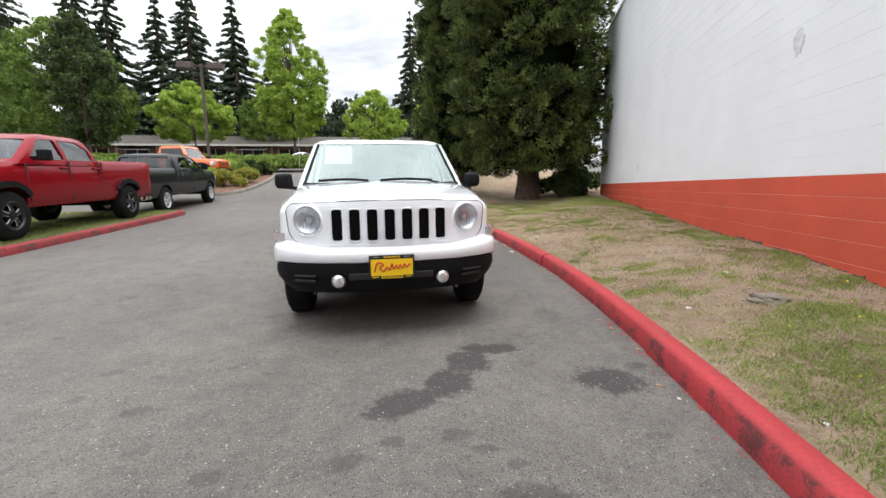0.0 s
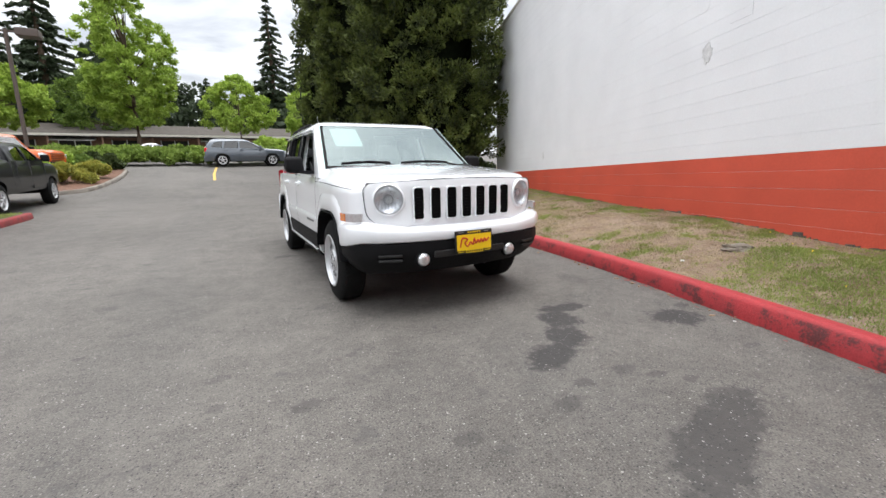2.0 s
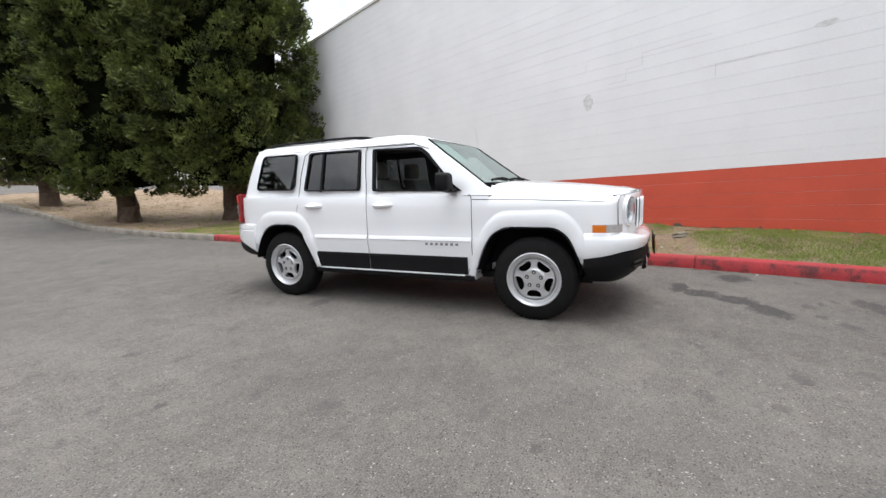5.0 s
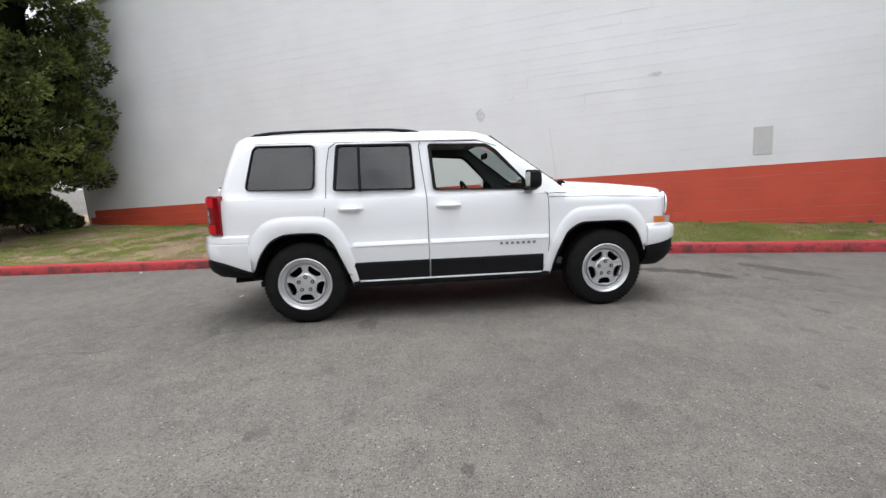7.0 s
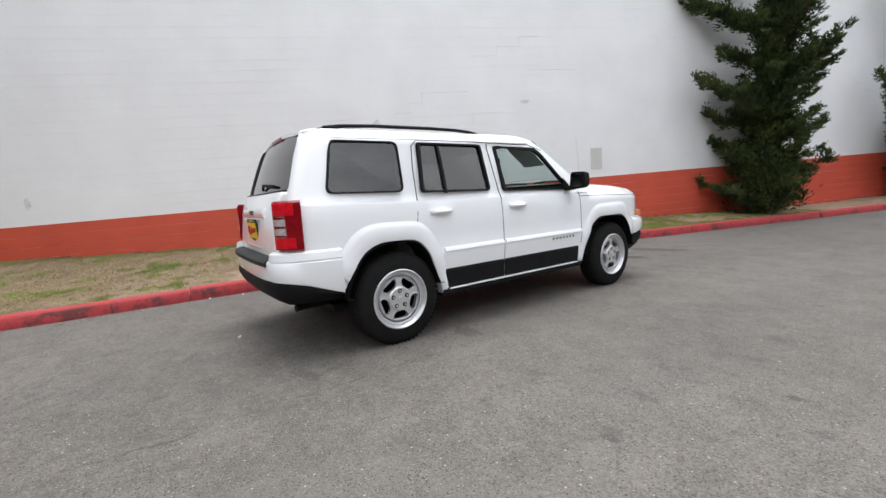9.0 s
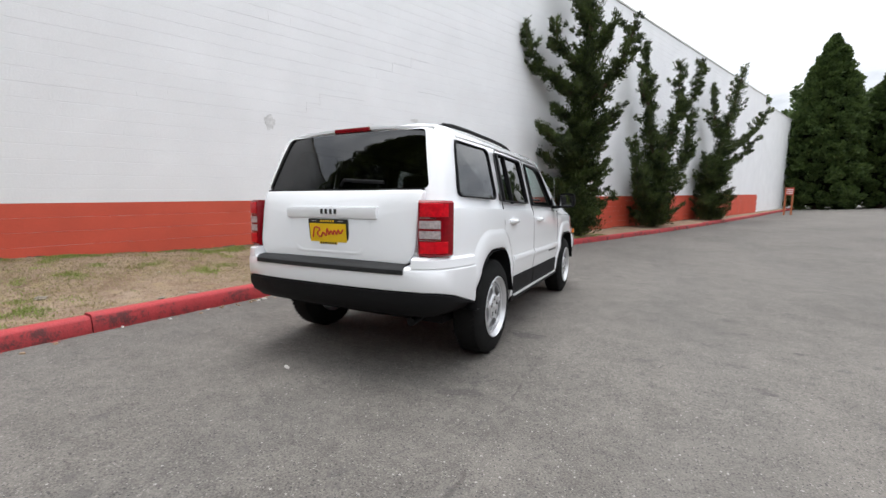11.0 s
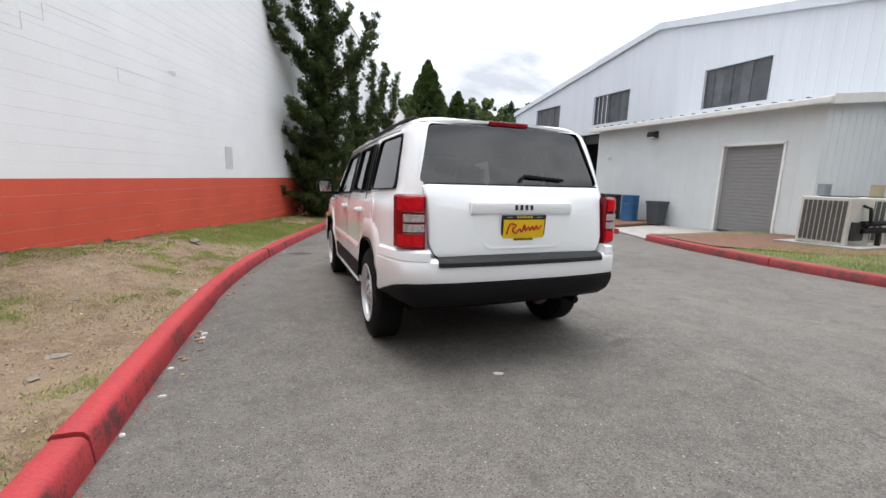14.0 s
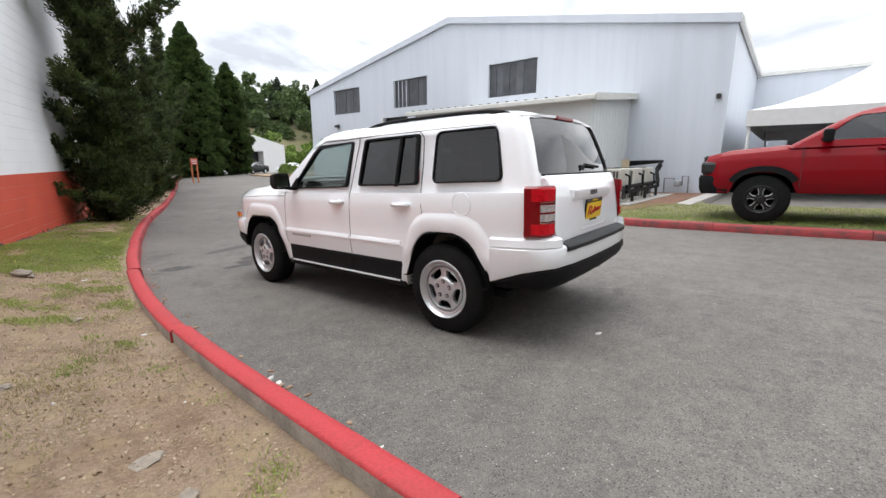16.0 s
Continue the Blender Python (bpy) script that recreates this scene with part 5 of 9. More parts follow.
gap_line([(-0.735, 0.34), (-0.79, 0.48), (-0.795, 0.70), (-0.79, 1.02), (-0.765, 1.045)])
gap_line([(0.262, 0.31), (0.268, 1.03), (0.30, 1.30), (0.318, 1.50), (0.30, 1.512)])
gap_line([(1.145, 0.785), (1.12, 0.95), (1.105, 1.05), (1.095, 1.30), (1.065, 1.49), (1.03, 1.517), (0.6, 1.52), (0.318, 1.512), (-0.20, 1.507), (-0.36, 1.455)])
gap_line([(-0.80, 1.0), (-1.2, 0.993), (-1.6, 0.978), (-1.86, 0.962)])
part("bonnet_edge", loft([[(x, -2.055 + 0.30 * x * x + o, 1.030 - 0.026 * (x / 0.72) ** 2 + h) for o, h in ((-0.012, -0.004), (-0.012, 0.004), (0.01, 0.004), (0.01, -0.004))] for x in np.linspace(-0.72, 0.72, 13)]), GAP, suv)

REVERSE = material("reverse_lamp_lens", (0.46, 0.40, 0.40), 0.2, var=0.3, scale=60, coat=1.0)
# flares, cladding, mouldings, handles, mirrors
for side in (-1, 1):
    for arch, flare in ((ARCH_F, FLARE_F), (ARCH_R, FLARE_R)):
        a = resample(spline(rounded(arch, 0.06, 3)[2:-2], 2), 34)
        b = resample(rounded([flare[0], *flare[1:-1], flare[-1]], 0.08, 3)[3:-3], 34)
        hub_y = -1.3175 if arch is ARCH_F else 1.3175
        a = resample([p for p in resample(a, 120) if p[1] > (0.30 if abs(p[0]) < abs(hub_y) else 0.53)], 34)
        rings = []
        for (ya, za), (yb, zb) in zip(a, b):
            def xx(y, z, o):
                return side * (body_x(max(-1.85, min(1.85, y)), min(z, 1.0)) + o)
            q = lambda f: (ya + (yb - ya) * f, za + (zb - za) * f)
            ring = [(xx(*q(0), 0.004), ya, za), (xx(*q(0), 0.014), *q(0)), (xx(*q(0.05), 0.017), *q(0.05)), (xx(*q(0.45), 0.0165), *q(0.45)), (xx(*q(0.66), 0.0145), *q(0.66)), (xx(*q(0.84), 0.009), *q(0.84)), (xx(*q(0.94), 0.0025), *q(0.94)), (xx(*q(1.0), 0.0006), *q(1.0)), (xx(*q(1.0), -0.03), *q(1.0))]
            rings.append(ring)
        part("wheel_arch_flare", loft(rings, caps=False, closed=False), CAR_WHITE, suv, smooth=45)
        line = [(hub_y + (y - hub_y) * 0.965, 0.41 + (max(z, 0.41) - 0.41) * 0.955) for y, z in rounded(arch, 0.07, 3)]
        liner = loft([[(side * x, y, z) for y, z in line] for x in (0.53, 0.884)], caps=False, closed=False)
        part("arch_liner", liner, TRIM, suv)
        part("arch_back", prism([(y, z) for y, z in line], "x", side * 0.515, side * 0.53), TRIM, suv)
    part("side_cladding", loft([[(side * (body_x(0, z) + o), y, z) for o, z in ((0.006, 0.350), (0.012, 0.37), (0.012, 0.485), (0.004, 0.505), (-0.03, 0.505), (-0.03, 0.35))] for y in (-0.745, 0.255)]), TRIM, suv, "matt black lower door cladding")
    part("side_cladding", loft([[(side * (body_x(0, z) + o), y, z) for o, z in ((0.006, 0.350), (0.012, 0.37), (0.012, 0.485), (0.004, 0.505), (-0.03, 0.505), (-0.03, 0.35))] for y in (0.268, 0.925)]), TRIM, suv, "matt black lower door cladding")
    part("sill", loft([[(side * x, y, z) for x, z in ((0.70, 0.285), (0.835, 0.29), (0.855, 0.31), (0.855, 0.338), (0.80, 0.345), (0.70, 0.345))] for y in (-0.80, 0.92)]), TRIM, suv, "black sill cover")
    part("sill_strip", loft([[(side * x, y, z) for x, z in ((0.857, 0.338), (0.868, 0.340), (0.868, 0.348), (0.85, 0.350))] for y in (-0.72, 0.86)]), CAR_WHITE, suv)
    part("door_moulding", loft([[(side * (body_x(0, z) + o), y, z) for o, z in ((-0.004, 0.640), (0.010, 0.645), (0.012, 0.660), (0.004, 0.678), (-0.01, 0.68))] for y in (-0.785, 0.25)]), CAR_WHITE, suv, smooth=30)
    part("door_moulding", loft([[(side * (body_x(0, z) + o), y, z) for o, z in ((-0.004, 0.640), (0.010, 0.645), (0.012, 0.660), (0.004, 0.678), (-0.01, 0.68))] for y in (0.275, 0.90)]), CAR_WHITE, suv, smooth=30)
    for y in (0.085, 0.905):
        h = part("door_handle", loft([[(side * (0.858 + o), y - 0.105 + 0.21 * f, 0.962 + dz * (0.55 + 0.45 * math.sin(math.pi * f))) for o, dz in ((0.026 * math.sin(math.pi * f) ** 0.5 + 0.006, -0.019), (0.034 * math.sin(math.pi * f) ** 0.5 + 0.008, 0.0), (0.026 * math.sin(math.pi * f) ** 0.5 + 0.006, 0.019), (-0.004, 0.019), (-0.004, -0.019))] for f in np.linspace(0.0, 1, 9)]), CAR_WHITE, suv, smooth=50)
        bm = lathe([(0.0, 0.0), (0.05, 0.0), (0.062, 0.004), (0.0, 0.004)], 20)
        bmesh.ops.transform(bm, matrix=Matrix.Translation((side * 0.858, y - 0.005, 0.955)) @ Matrix.Diagonal((1, 1.1, 0.72, 1)), verts=bm.verts)
        part("handle_cup", bm, CAR_WHITE, suv, smooth=60)
    shell = rounded([(0.0, -0.078), (0.160, -0.070), (0.180, -0.02), (0.170, 0.066), (0.142, 0.080), (0.015, 0.083)], 0.032)
    mid_x, mid_z = 0.09, 0.0
    mirror = part("door_mirror", loft([[(side * (0.905 + mid_x + (dx - mid_x) * k), -0.665 + dy, 1.150 + mid_z + (dz - mid_z) * k) for dx, dz in shell] for dy, k in ((0.0, 0.60), (0.007, 0.80), (0.024, 0.94), (0.050, 1.0), (0.098, 1.0))]), TRIM, suv, "black plastic door mirror", smooth=40)
    part("mirror_glass", prism([(side * (0.905 + dx), 1.150 + dz) for dx, dz in ((0.02, -0.058), (0.148, -0.055), (0.160, 0.052), (0.135, 0.064), (0.02, 0.064))], "y", -0.5655, -0.5625), CHROME, mirror)
    part("mirror_arm", loft([[(side * x, y, z + lift_) for y, z in ((-0.665, 1.068), (-0.575, 1.066), (-0.57, 1.098), (-0.66, 1.100))] for x, lift_ in ((0.80, 0.0), (0.87, -0.004), (0.96, 0.01))]), TRIM, mirror)
    part("sail_panel", prism([(-0.70, 1.075), (-0.56, 1.078), (-0.555, 1.185)], "x", side * 0.828, side * 0.838), TRIM, suv, "black triangular mirror base")
    rail = part("roof_rail", tube(bmesh.new(), [(side * 0.605, y, z) for y, z in ((0.30, 1.596), (0.40, 1.616), (0.55, 1.626), (0.8, 1.630), (1.3, 1.626), (1.56, 1.616), (1.66, 1.604), (1.74, 1.580))], 0.0135, 10), TRIM, suv, "black roof rail", smooth=50)
    for y in (0.40, 1.64):
        part("rail_foot", boxed((side * 0.608, y, 1.600), (0.030, 0.12, 0.026), bevel=0.01), TRIM, rail)
    m = Matrix.Translation((side * 0.871, -0.51, 0.615)) @ Matrix.Rotation(side * math.pi / 2, 4, "Z") @ Matrix.Rotation(math.pi / 2, 4, "X")
    badge(suv, m, "side_badge", 7, 0.34, 0.021, BADGE_GREY)
    turn = sweep([(0.880, -1.765), (0.868, -1.86), (0.835, -1.925), (0.78, -1.965)][::-1], [(0.0, 0.0), (-0.02, 0.0), (-0.02, 0.075), (0.0, 0.075)])
    bmesh.ops.transform(turn, matrix=Matrix.Translation((0, 0, 0.736)) @ Matrix.Diagonal((side, 1, 0.78, 1)), verts=turn.verts)
    tl = part("turn_signal", turn, LAMP_WHITE, suv, "clear front turn lamp")
    amber = sweep([(0.8815, -1.76), (0.871, -1.855)][::-1], [(0.002, 0.002), (-0.02, 0.002), (-0.02, 0.073), (0.002, 0.073)])
    bmesh.ops.transform(amber, matrix=Matrix.Translation((0, 0, 0.736)) @ Matrix.Diagonal((side, 1, 0.78, 1)), verts=amber.verts)
    part("amber_reflector", amber, LAMP_AMBER, tl, "amber side marker")
    tail = sweep([(0.812, 1.962), (0.806, 1.99), (0.785, 2.045), (0.735, 2.082), (0.664, 2.093)], [(0.0, 0.0), (0.012, 0.012), (0.012, 0.313), (0.0, 0.325), (-0.05, 0.325), (-0.05, 0.0)])
    bmesh.ops.transform(tail, matrix=Matrix.Translation((0, 0, 0.780)) @ Matrix.Diagonal((side, 1, 1, 1)), verts=tail.verts)
    tail = part("tail_lamp", tail, LAMP_DARK_RED, suv, "upright red tail lamp with a clear middle", smooth=40)
    for z0_, z1_ in ((0.795, 0.872), (1.006, 1.092)):
        lb_ = sweep([(0.800, 2.005), (0.783, 2.047), (0.76, 2.068), (0.735, 2.083), (0.676, 2.0925)], [(0.004, z0_), (0.0155, z0_ + 0.006), (0.0155, z1_ - 0.006), (0.004, z1_), (0.0, z1_), (0.0, z0_)])
        bmesh.ops.transform(lb_, matrix=Matrix.Diagonal((side, 1, 1, 1)), verts=lb_.verts)
        part("lens_block", lb_, LAMP_RED, tail, "bright red lens", smooth=35)
    for z0_ in (0.872, 1.001):
        lb_ = sweep([(0.783, 2.049), (0.76, 2.069), (0.735, 2.084), (0.672, 2.093)], [(0.004, z0_), (0.0155, z0_ + 0.001), (0.0155, z0_ + 0.004), (0.004, z0_ + 0.005), (0.0, z0_ + 0.005), (0.0, z0_)])
        bmesh.ops.transform(lb_, matrix=Matrix.Diagonal((side, 1, 1, 1)), verts=lb_.verts)
        part("chrome_line", lb_, CHROME, tail)
    for zz in (0.882, 0.940):
        cl = sweep([(0.781, 2.052), (0.76, 2.068), (0.735, 2.082), (0.672, 2.0915)], [(0.005, 0.0), (0.017, 0.004), (0.017, 0.046), (0.005, 0.05), (0.0, 0.05), (0.0, 0.0)])
        bmesh.ops.transform(cl, matrix=Matrix.Translation((0, 0, zz)) @ Matrix.Diagonal((side, 1, 1, 1)), verts=cl.verts)
        part("reverse_lens", cl, REVERSE, tail)
for y in (-1.3175, 1.3175):
    for x in (-0.762, 0.762):
        place_wheel(suv, x, y, 0.346, 0.212, 0.216)

REFLECTOR = material("lamp_reflector", (0.92, 0.93, 0.95), 0.30, metal=0.85, var=0.25, scale=35, bump=0.5, bump_scale=60)
# front face
SLOT_BLACK = material("slot_black", (0.004, 0.004, 0.004), 0.9, spec=0.05, var=0.0)
def face_y(x):
    """Bow of the front panel in plan."""
    return -2.098 + 0.30 * x * x


PANEL = rounded([(-0.60, 0.665), (0.60, 0.665), (0.735, 0.765), (0.752, 0.965), (0.715, 1.006), (0.3, 1.024), (0.0, 1.028), (-0.3, 1.024), (-0.715, 1.006), (-0.752, 0.965), (-0.735, 0.765)], 0.05)
panel = loft([[(x * s_, face_y(x * s_) + o, 0.84 + (z - 0.84) * s_) for x, z in PANEL] for s_, o in ((1.0, 0.06), (1.0, 0.002), (0.985, -0.006), (0.85, -0.010), (0.7, -0.012), (0.5, -0.012), (0.3, -0.012), (0.12, -0.012))])
grille = part("grille_panel", carved(panel, lamp_holes()), CAR_WHITE, suv, "white front panel with seven slots", smooth=35)
seam = [(x * 1.004, face_y(x) + 0.001, 0.84 + (z - 0.84) * 1.006) for x, z in PANEL]
part("panel_seam", tube(bmesh.new(), seam + seam[:1], 0.0028, 5), GAP, suv)
for i in range(7):
    x = (i - 3) * 0.1265
    yy = face_y(x) - 0.016
    slot = part("grille_slot", loft([[(x + dx * k, yy + o, 0.853 + dz * k2) for dx, dz in rounded([(-0.036, -0.112), (0.036, -0.112), (0.036, 0.112), (-0.036, 0.112)], 0.02)] for k, k2, o in ((1, 1, 0.03), (1, 1, -0.003), (0.9, 0.97, -0.003))]), SLOT_BLACK, suv, "dark grille slot")
    part("slot_rim", loft([[(x + dx * k, yy + o, 0.853 + dz * k2) for dx, dz in rounded([(-0.041, -0.118), (0.041, -0.118), (0.041, 0.118), (-0.041, 0.118)], 0.024)] for k, k2, o in ((1.13, 1.045, 0.008), (1.07, 1.025, -0.0035), (0.99, 0.99, -0.005), (0.93, 0.97, 0.0))], caps=False), CAR_WHITE, slot, smooth=50)
    mesh_ = bmesh.new()
    for k_ in range(9):
        box(mesh_, (x, yy - 0.0040, 0.853 + (k_ - 4) * 0.023), (0.060, 0.002, 0.0022))
    part("slot_mesh", mesh_, TRIM, slot)
for x in (-0.588, 0.588):
    q = Matrix.Translation((x, face_y(x) - 0.006, 0.888)) @ Matrix.Rotation(-math.pi / 2 + 0.30 * (1 if x > 0 else -1), 4, "Z")

    def lamp_part(name, prof, mat, parent, label="", smooth=40):
        bm = lathe(prof, 32)
        bmesh.ops.transform(bm, matrix=q, verts=bm.verts)
        return part(name, bm, mat, parent, label, smooth)
    hl = lamp_part("headlamp", [(0.116, -0.03), (0.116, 0.014), (0.108, 0.022), (0.098, 0.012), (0.098, -0.03)], CAR_WHITE, suv, "round clear headlamp")
    lamp_part("reflector", [(0.098, 0.008), (0.085, -0.012), (0.05, -0.024), (0.0, -0.028)], REFLECTOR, hl)
    lamp_part("bezel", [(0.097, 0.013), (0.100, 0.0215), (0.103, 0.0215), (0.104, 0.012)], ALLOY, hl)
    lamp_part("shield", [(0.030, -0.020), (0.031, -0.008), (0.036, -0.008), (0.038, -0.018)], ALLOY, hl)
    lamp_part("bulb_cap", [(0.0, -0.005), (0.022, -0.008), (0.026, -0.03), (0.02, -0.05)], REFLECTOR, hl)
    bm = bmesh.new()
    for k in range(7):
        box(bm, (-0.010, (k - 3) * 0.024, -0.045), (0.006, 0.004, 0.06 - 0.008 * abs(k - 3)))
    bmesh.ops.transform(bm, matrix=q, verts=bm.verts)
    part("flutes", bm, ALLOY, hl)
    lamp_part("lens", [(0.099, 0.012), (0.085, 0.026), (0.05, 0.036), (0.0, 0.04)], LAMP_CLEAR, hl, smooth=60)
badge(suv, Matrix.Translation((0.0, -1.955, 1.058)) @ Matrix.Rotation(0.16, 4, "X"), "bonnet_badge", 4, 0.15, 0.045, ALLOY)
FB = mirrored([(0.885, -1.70), (0.880, -1.82), (0.860, -1.91), (0.81, -1.99), (0.70, -2.065), (0.5, -2.135), (0.25, -2.175), (0.0, -2.185)])
FB_T = [(x, y) for x, y in FB][::-1]
def front_edge(x, y):
    """Fall of the bumper's colour line towards the wheel."""
    return -0.055 * max(0.0, min(1.0, (y + 1.99) / 0.25))


def front_white(x, y):
    d, t = front_edge(x, y), 0.045 * max(0.0, min(1.0, (abs(x) - 0.55) / 0.25))
    return [(-0.12, 0.69 + t), (-0.045, 0.685 + t), (-0.012, 0.672 + t * 0.8), (0.0, 0.655 + t * 0.5), (0.0, 0.612 + d), (-0.010, 0.590 + d), (-0.03, 0.58 + d), (-0.12, 0.58 + d)]


def front_black(x, y):
    d = front_edge(x, y)
    return [(-0.03, 0.582 + d), (-0.015, 0.575 + d), (-0.012, 0.51 + d * 0.6), (-0.03, 0.45), (-0.07, 0.39), (-0.13, 0.335), (-0.30, 0.325), (-0.30, 0.54)]


part("front_bumper", sweep(FB_T, front_white), CAR_WHITE, suv, "white upper front bumper", smooth=38)
part("lower_bumper", sweep(FB_T, front_black), TRIM, suv, "matt black lower front bumper", smooth=38)
part("bumper_slot", boxed((0, -2.166, 0.485), (0.62, 0.02, 0.05), bevel=0.008), BLACK, suv)
for x in (-0.62, 0.62):
    for dz in (0.0, 0.035):
        part("bumper_slot", boxed((0, 0, 0), (0.17, 0.03, 0.018), Matrix.Translation((x, -2.078, 0.455 + dz)) @ Matrix.Rotation(0.38 * (1 if x > 0 else -1), 4, "Z"), 0.004), BLACK, suv)
for x in (-0.385, 0.385):
    q = Matrix.Translation((x, -2.135, 0.449)) @ Matrix.Rotation(-math.pi / 2, 4, "Z")
    bm = lathe([(0.0, 0.022), (0.035, 0.018), (0.050, 0.006), (0.055, -0.02), (0.0, -0.02)], 24)
    bmesh.ops.transform(bm, matrix=q, verts=bm.verts)
    fog = part("fog_lamp", bm, REFLECTOR, suv, "round clear fog lamp", smooth=50)
    bm = lathe([(0.052, -0.01), (0.060, 0.012), (0.066, -0.02)], 24)
    bmesh.ops.transform(bm, matrix=q, verts=bm.verts)
    part("fog_ring", bm, TRIM, fog)
part("skid_floor", boxed((0, 0, 0.32), (1.30, 3.5, 0.05)), TRIM, suv, "dark underbody")
for y in (-1.3175, 1.3175):
    part("axle", rod(bmesh.new(), (-0.7, y, 0.30), (0.7, y, 0.30), 0.05, 8), DARK_METAL, suv)
part("exhaust", rod(bmesh.new(), (-0.52, 1.7, 0.36), (-0.55, 1.99, 0.35), 0.026, 12), TRIM, suv)


def dealer_plate(m):
    p = part("dealer_plate", boxed((0, 0, 0), (0.325, 0.012, 0.172), bevel=0.004), BLACK, suv, "yellow dealer plate in a black frame")
    p.matrix_local = m
    part("plate_face", boxed((0, -0.008, -0.002), (0.300, 0.004, 0.118)), YELLOW, p)
    part("frame_tab", boxed((0, -0.008, -0.070), (0.150, 0.005, 0.024)), YELLOW, p)
    turn_ = Matrix.Rotation(math.pi / 2, 4, "X")
    # the dealer's script becomes a plain red flourish
    bm = bmesh.new()
    rng = random.Random(4)
    pts = spline([(-0.125, -0.0115, -0.035), (-0.105, -0.0115, 0.03), (-0.06, -0.0115, 0.02), (-0.085, -0.0115, -0.005), (-0.06, -0.0115, -0.03), (-0.035, -0.0115, 0.0), (-0.015, -0.0115, -0.022), (0.0, -0.0115, 0.025), (0.012, -0.0115, -0.015), (0.03, -0.0115, 0.012), (0.045, -0.0115, -0.012), (0.06, -0.0115, 0.015), (0.075, -0.0115, -0.01), (0.09, -0.0115, 0.018), (0.105, -0.0115, -0.005), (0.13, -0.0115, 0.02)], 5)
    tube(bm, pts, 0.0052, 6)
    part("script_stroke", bm, PLATE_RED, p)
    for k in range(7):
        part("print_bar", boxed((-0.06 + k * 0.02, -0.0115, -0.070), (0.012, 0.002, 0.014)), BLACK, p)
    for k in range(6):
        part("print_bar", boxed((-0.05 + k * 0.02, -0.0075, 0.073), (0.013, 0.002, 0.011)), YELLOW, p)
    for k in (-1, 1):
        part("print_bar", boxed((k * 0.11, -0.0075, 0.073), (0.04, 0.002, 0.004)), LAMP_WHITE, p)
        part("print_bar", boxed((k * 0.12, -0.0075, -0.072), (0.045, 0.002, 0.005)), YELLOW, p)


dealer_plate(Matrix.Translation((0, -2.212, 0.560)) @ Matrix.Rotation(-0.05, 4, "X"))
dealer_plate(Matrix.Translation((0, 2.108, 0.899)) @ Matrix.Rotation(math.pi, 4, "Z") @ Matrix.Rotation(0.10, 4, "X"))

# tailgate
def gate_y(z):
    return float(np.interp(z, [0.70, 0.76, 1.0, 1.10, 1.2], [2.098, 2.095, 2.070, 2.045, 2.0]))


GATE = rounded([(-0.585, 0.722), (0.585, 0.722), (0.638, 0.80), (0.645, 1.08), (0.662, 1.168), (-0.662, 1.168), (-0.645, 1.08), (-0.638, 0.80)], 0.035)
gate = part("tailgate", loft([[(x * s_, gate_y(0.96 + (z - 0.96) * s_) + o + 0.018 * (1 - (x * s_ / 0.7) ** 2), 0.96 + (z - 0.96) * s_) for x, z in GATE] for s_, o in ((1.0, -0.12), (1.0, 0.0), (0.992, 0.006), (0.98, 0.008), (0.9, 0.008), (0.75, 0.008), (0.6, 0.008), (0.45, 0.008), (0.3, 0.008), (0.1, 0.008))]), CAR_WHITE, suv, "white tailgate", smooth=35)
part("gate_handle_bar", loft([[(x, 2.088 + o, z) for o, z in ((-0.03, 1.066), (0.014, 1.060), (0.022, 1.03), (0.014, 0.992), (-0.03, 0.99))] for x in (-0.37, -0.355, 0.355, 0.37)]), CAR_WHITE, gate, smooth=30)
recess = rounded([(-0.33, 0.992), (0.33, 0.992), (0.31, 0.86), (0.26, 0.775), (-0.26, 0.775), (-0.31, 0.86)], 0.06)
part("plate_recess", loft([[(x * s_, gate_y(z) + 0.026 + o, 0.89 + (z - 0.89) * s_) for x, z in recess] for s_, o in ((1.10, -0.006), (1.03, -0.0035), (0.96, -0.0045), (0.88, -0.009))], caps=False), CAR_WHITE, gate, smooth=60)
badge(suv, Matrix.Translation((0.0, 2.1105, 1.032)) @ Matrix.Rotation(math.pi, 4, "Z") @ Matrix.Rotation(math.pi / 2, 4, "X"), "gate_badge", 4, 0.15, 0.032, DARK_METAL)
part("window_ledge", boxed((0, 1.992, 1.172), (1.29, 0.05, 0.012), bevel=0.004), TRIM, suv)
bm = tube(bmesh.new(), [(-0.02, 2.01, 1.20), (-0.05, 2.012, 1.235), (-0.36, 2.004, 1.215)], 0.011, 6)
part("rear_wiper", bm, TRIM, suv)
part("brake_light", boxed((0, 1.856, 1.580), (0.30, 0.030, 0.030), Matrix(), 0.008), LAMP_DARK_RED, suv, "dark red high brake light")
part("roof_lip", loft([[(x, 1.80 + 0.03 * (1 - (x / 0.66) ** 2) + o, 1.60 - 0.035 * (x / 0.66) ** 2 + h) for o, h in ((-0.10, 0.018), (0.035, -0.004), (0.035, -0.022), (-0.10, -0.015))] for x in np.linspace(-0.62, 0.62, 11)]), CAR_WHITE, suv, smooth=40)
RB = mirrored([(0.880, 1.74), (0.862, 1.85), (0.838, 1.96), (0.79, 2.075), (0.715, 2.145), (0.5, 2.178), (0.25, 2.19), (0.0, 2.192)])
def rear_edge(y):
    return -0.022 * max(0.0, min(1.0, (2.13 - y) / 0.15)) - 0.085 * max(0.0, min(1.0, (1.99 - y) / 0.25))


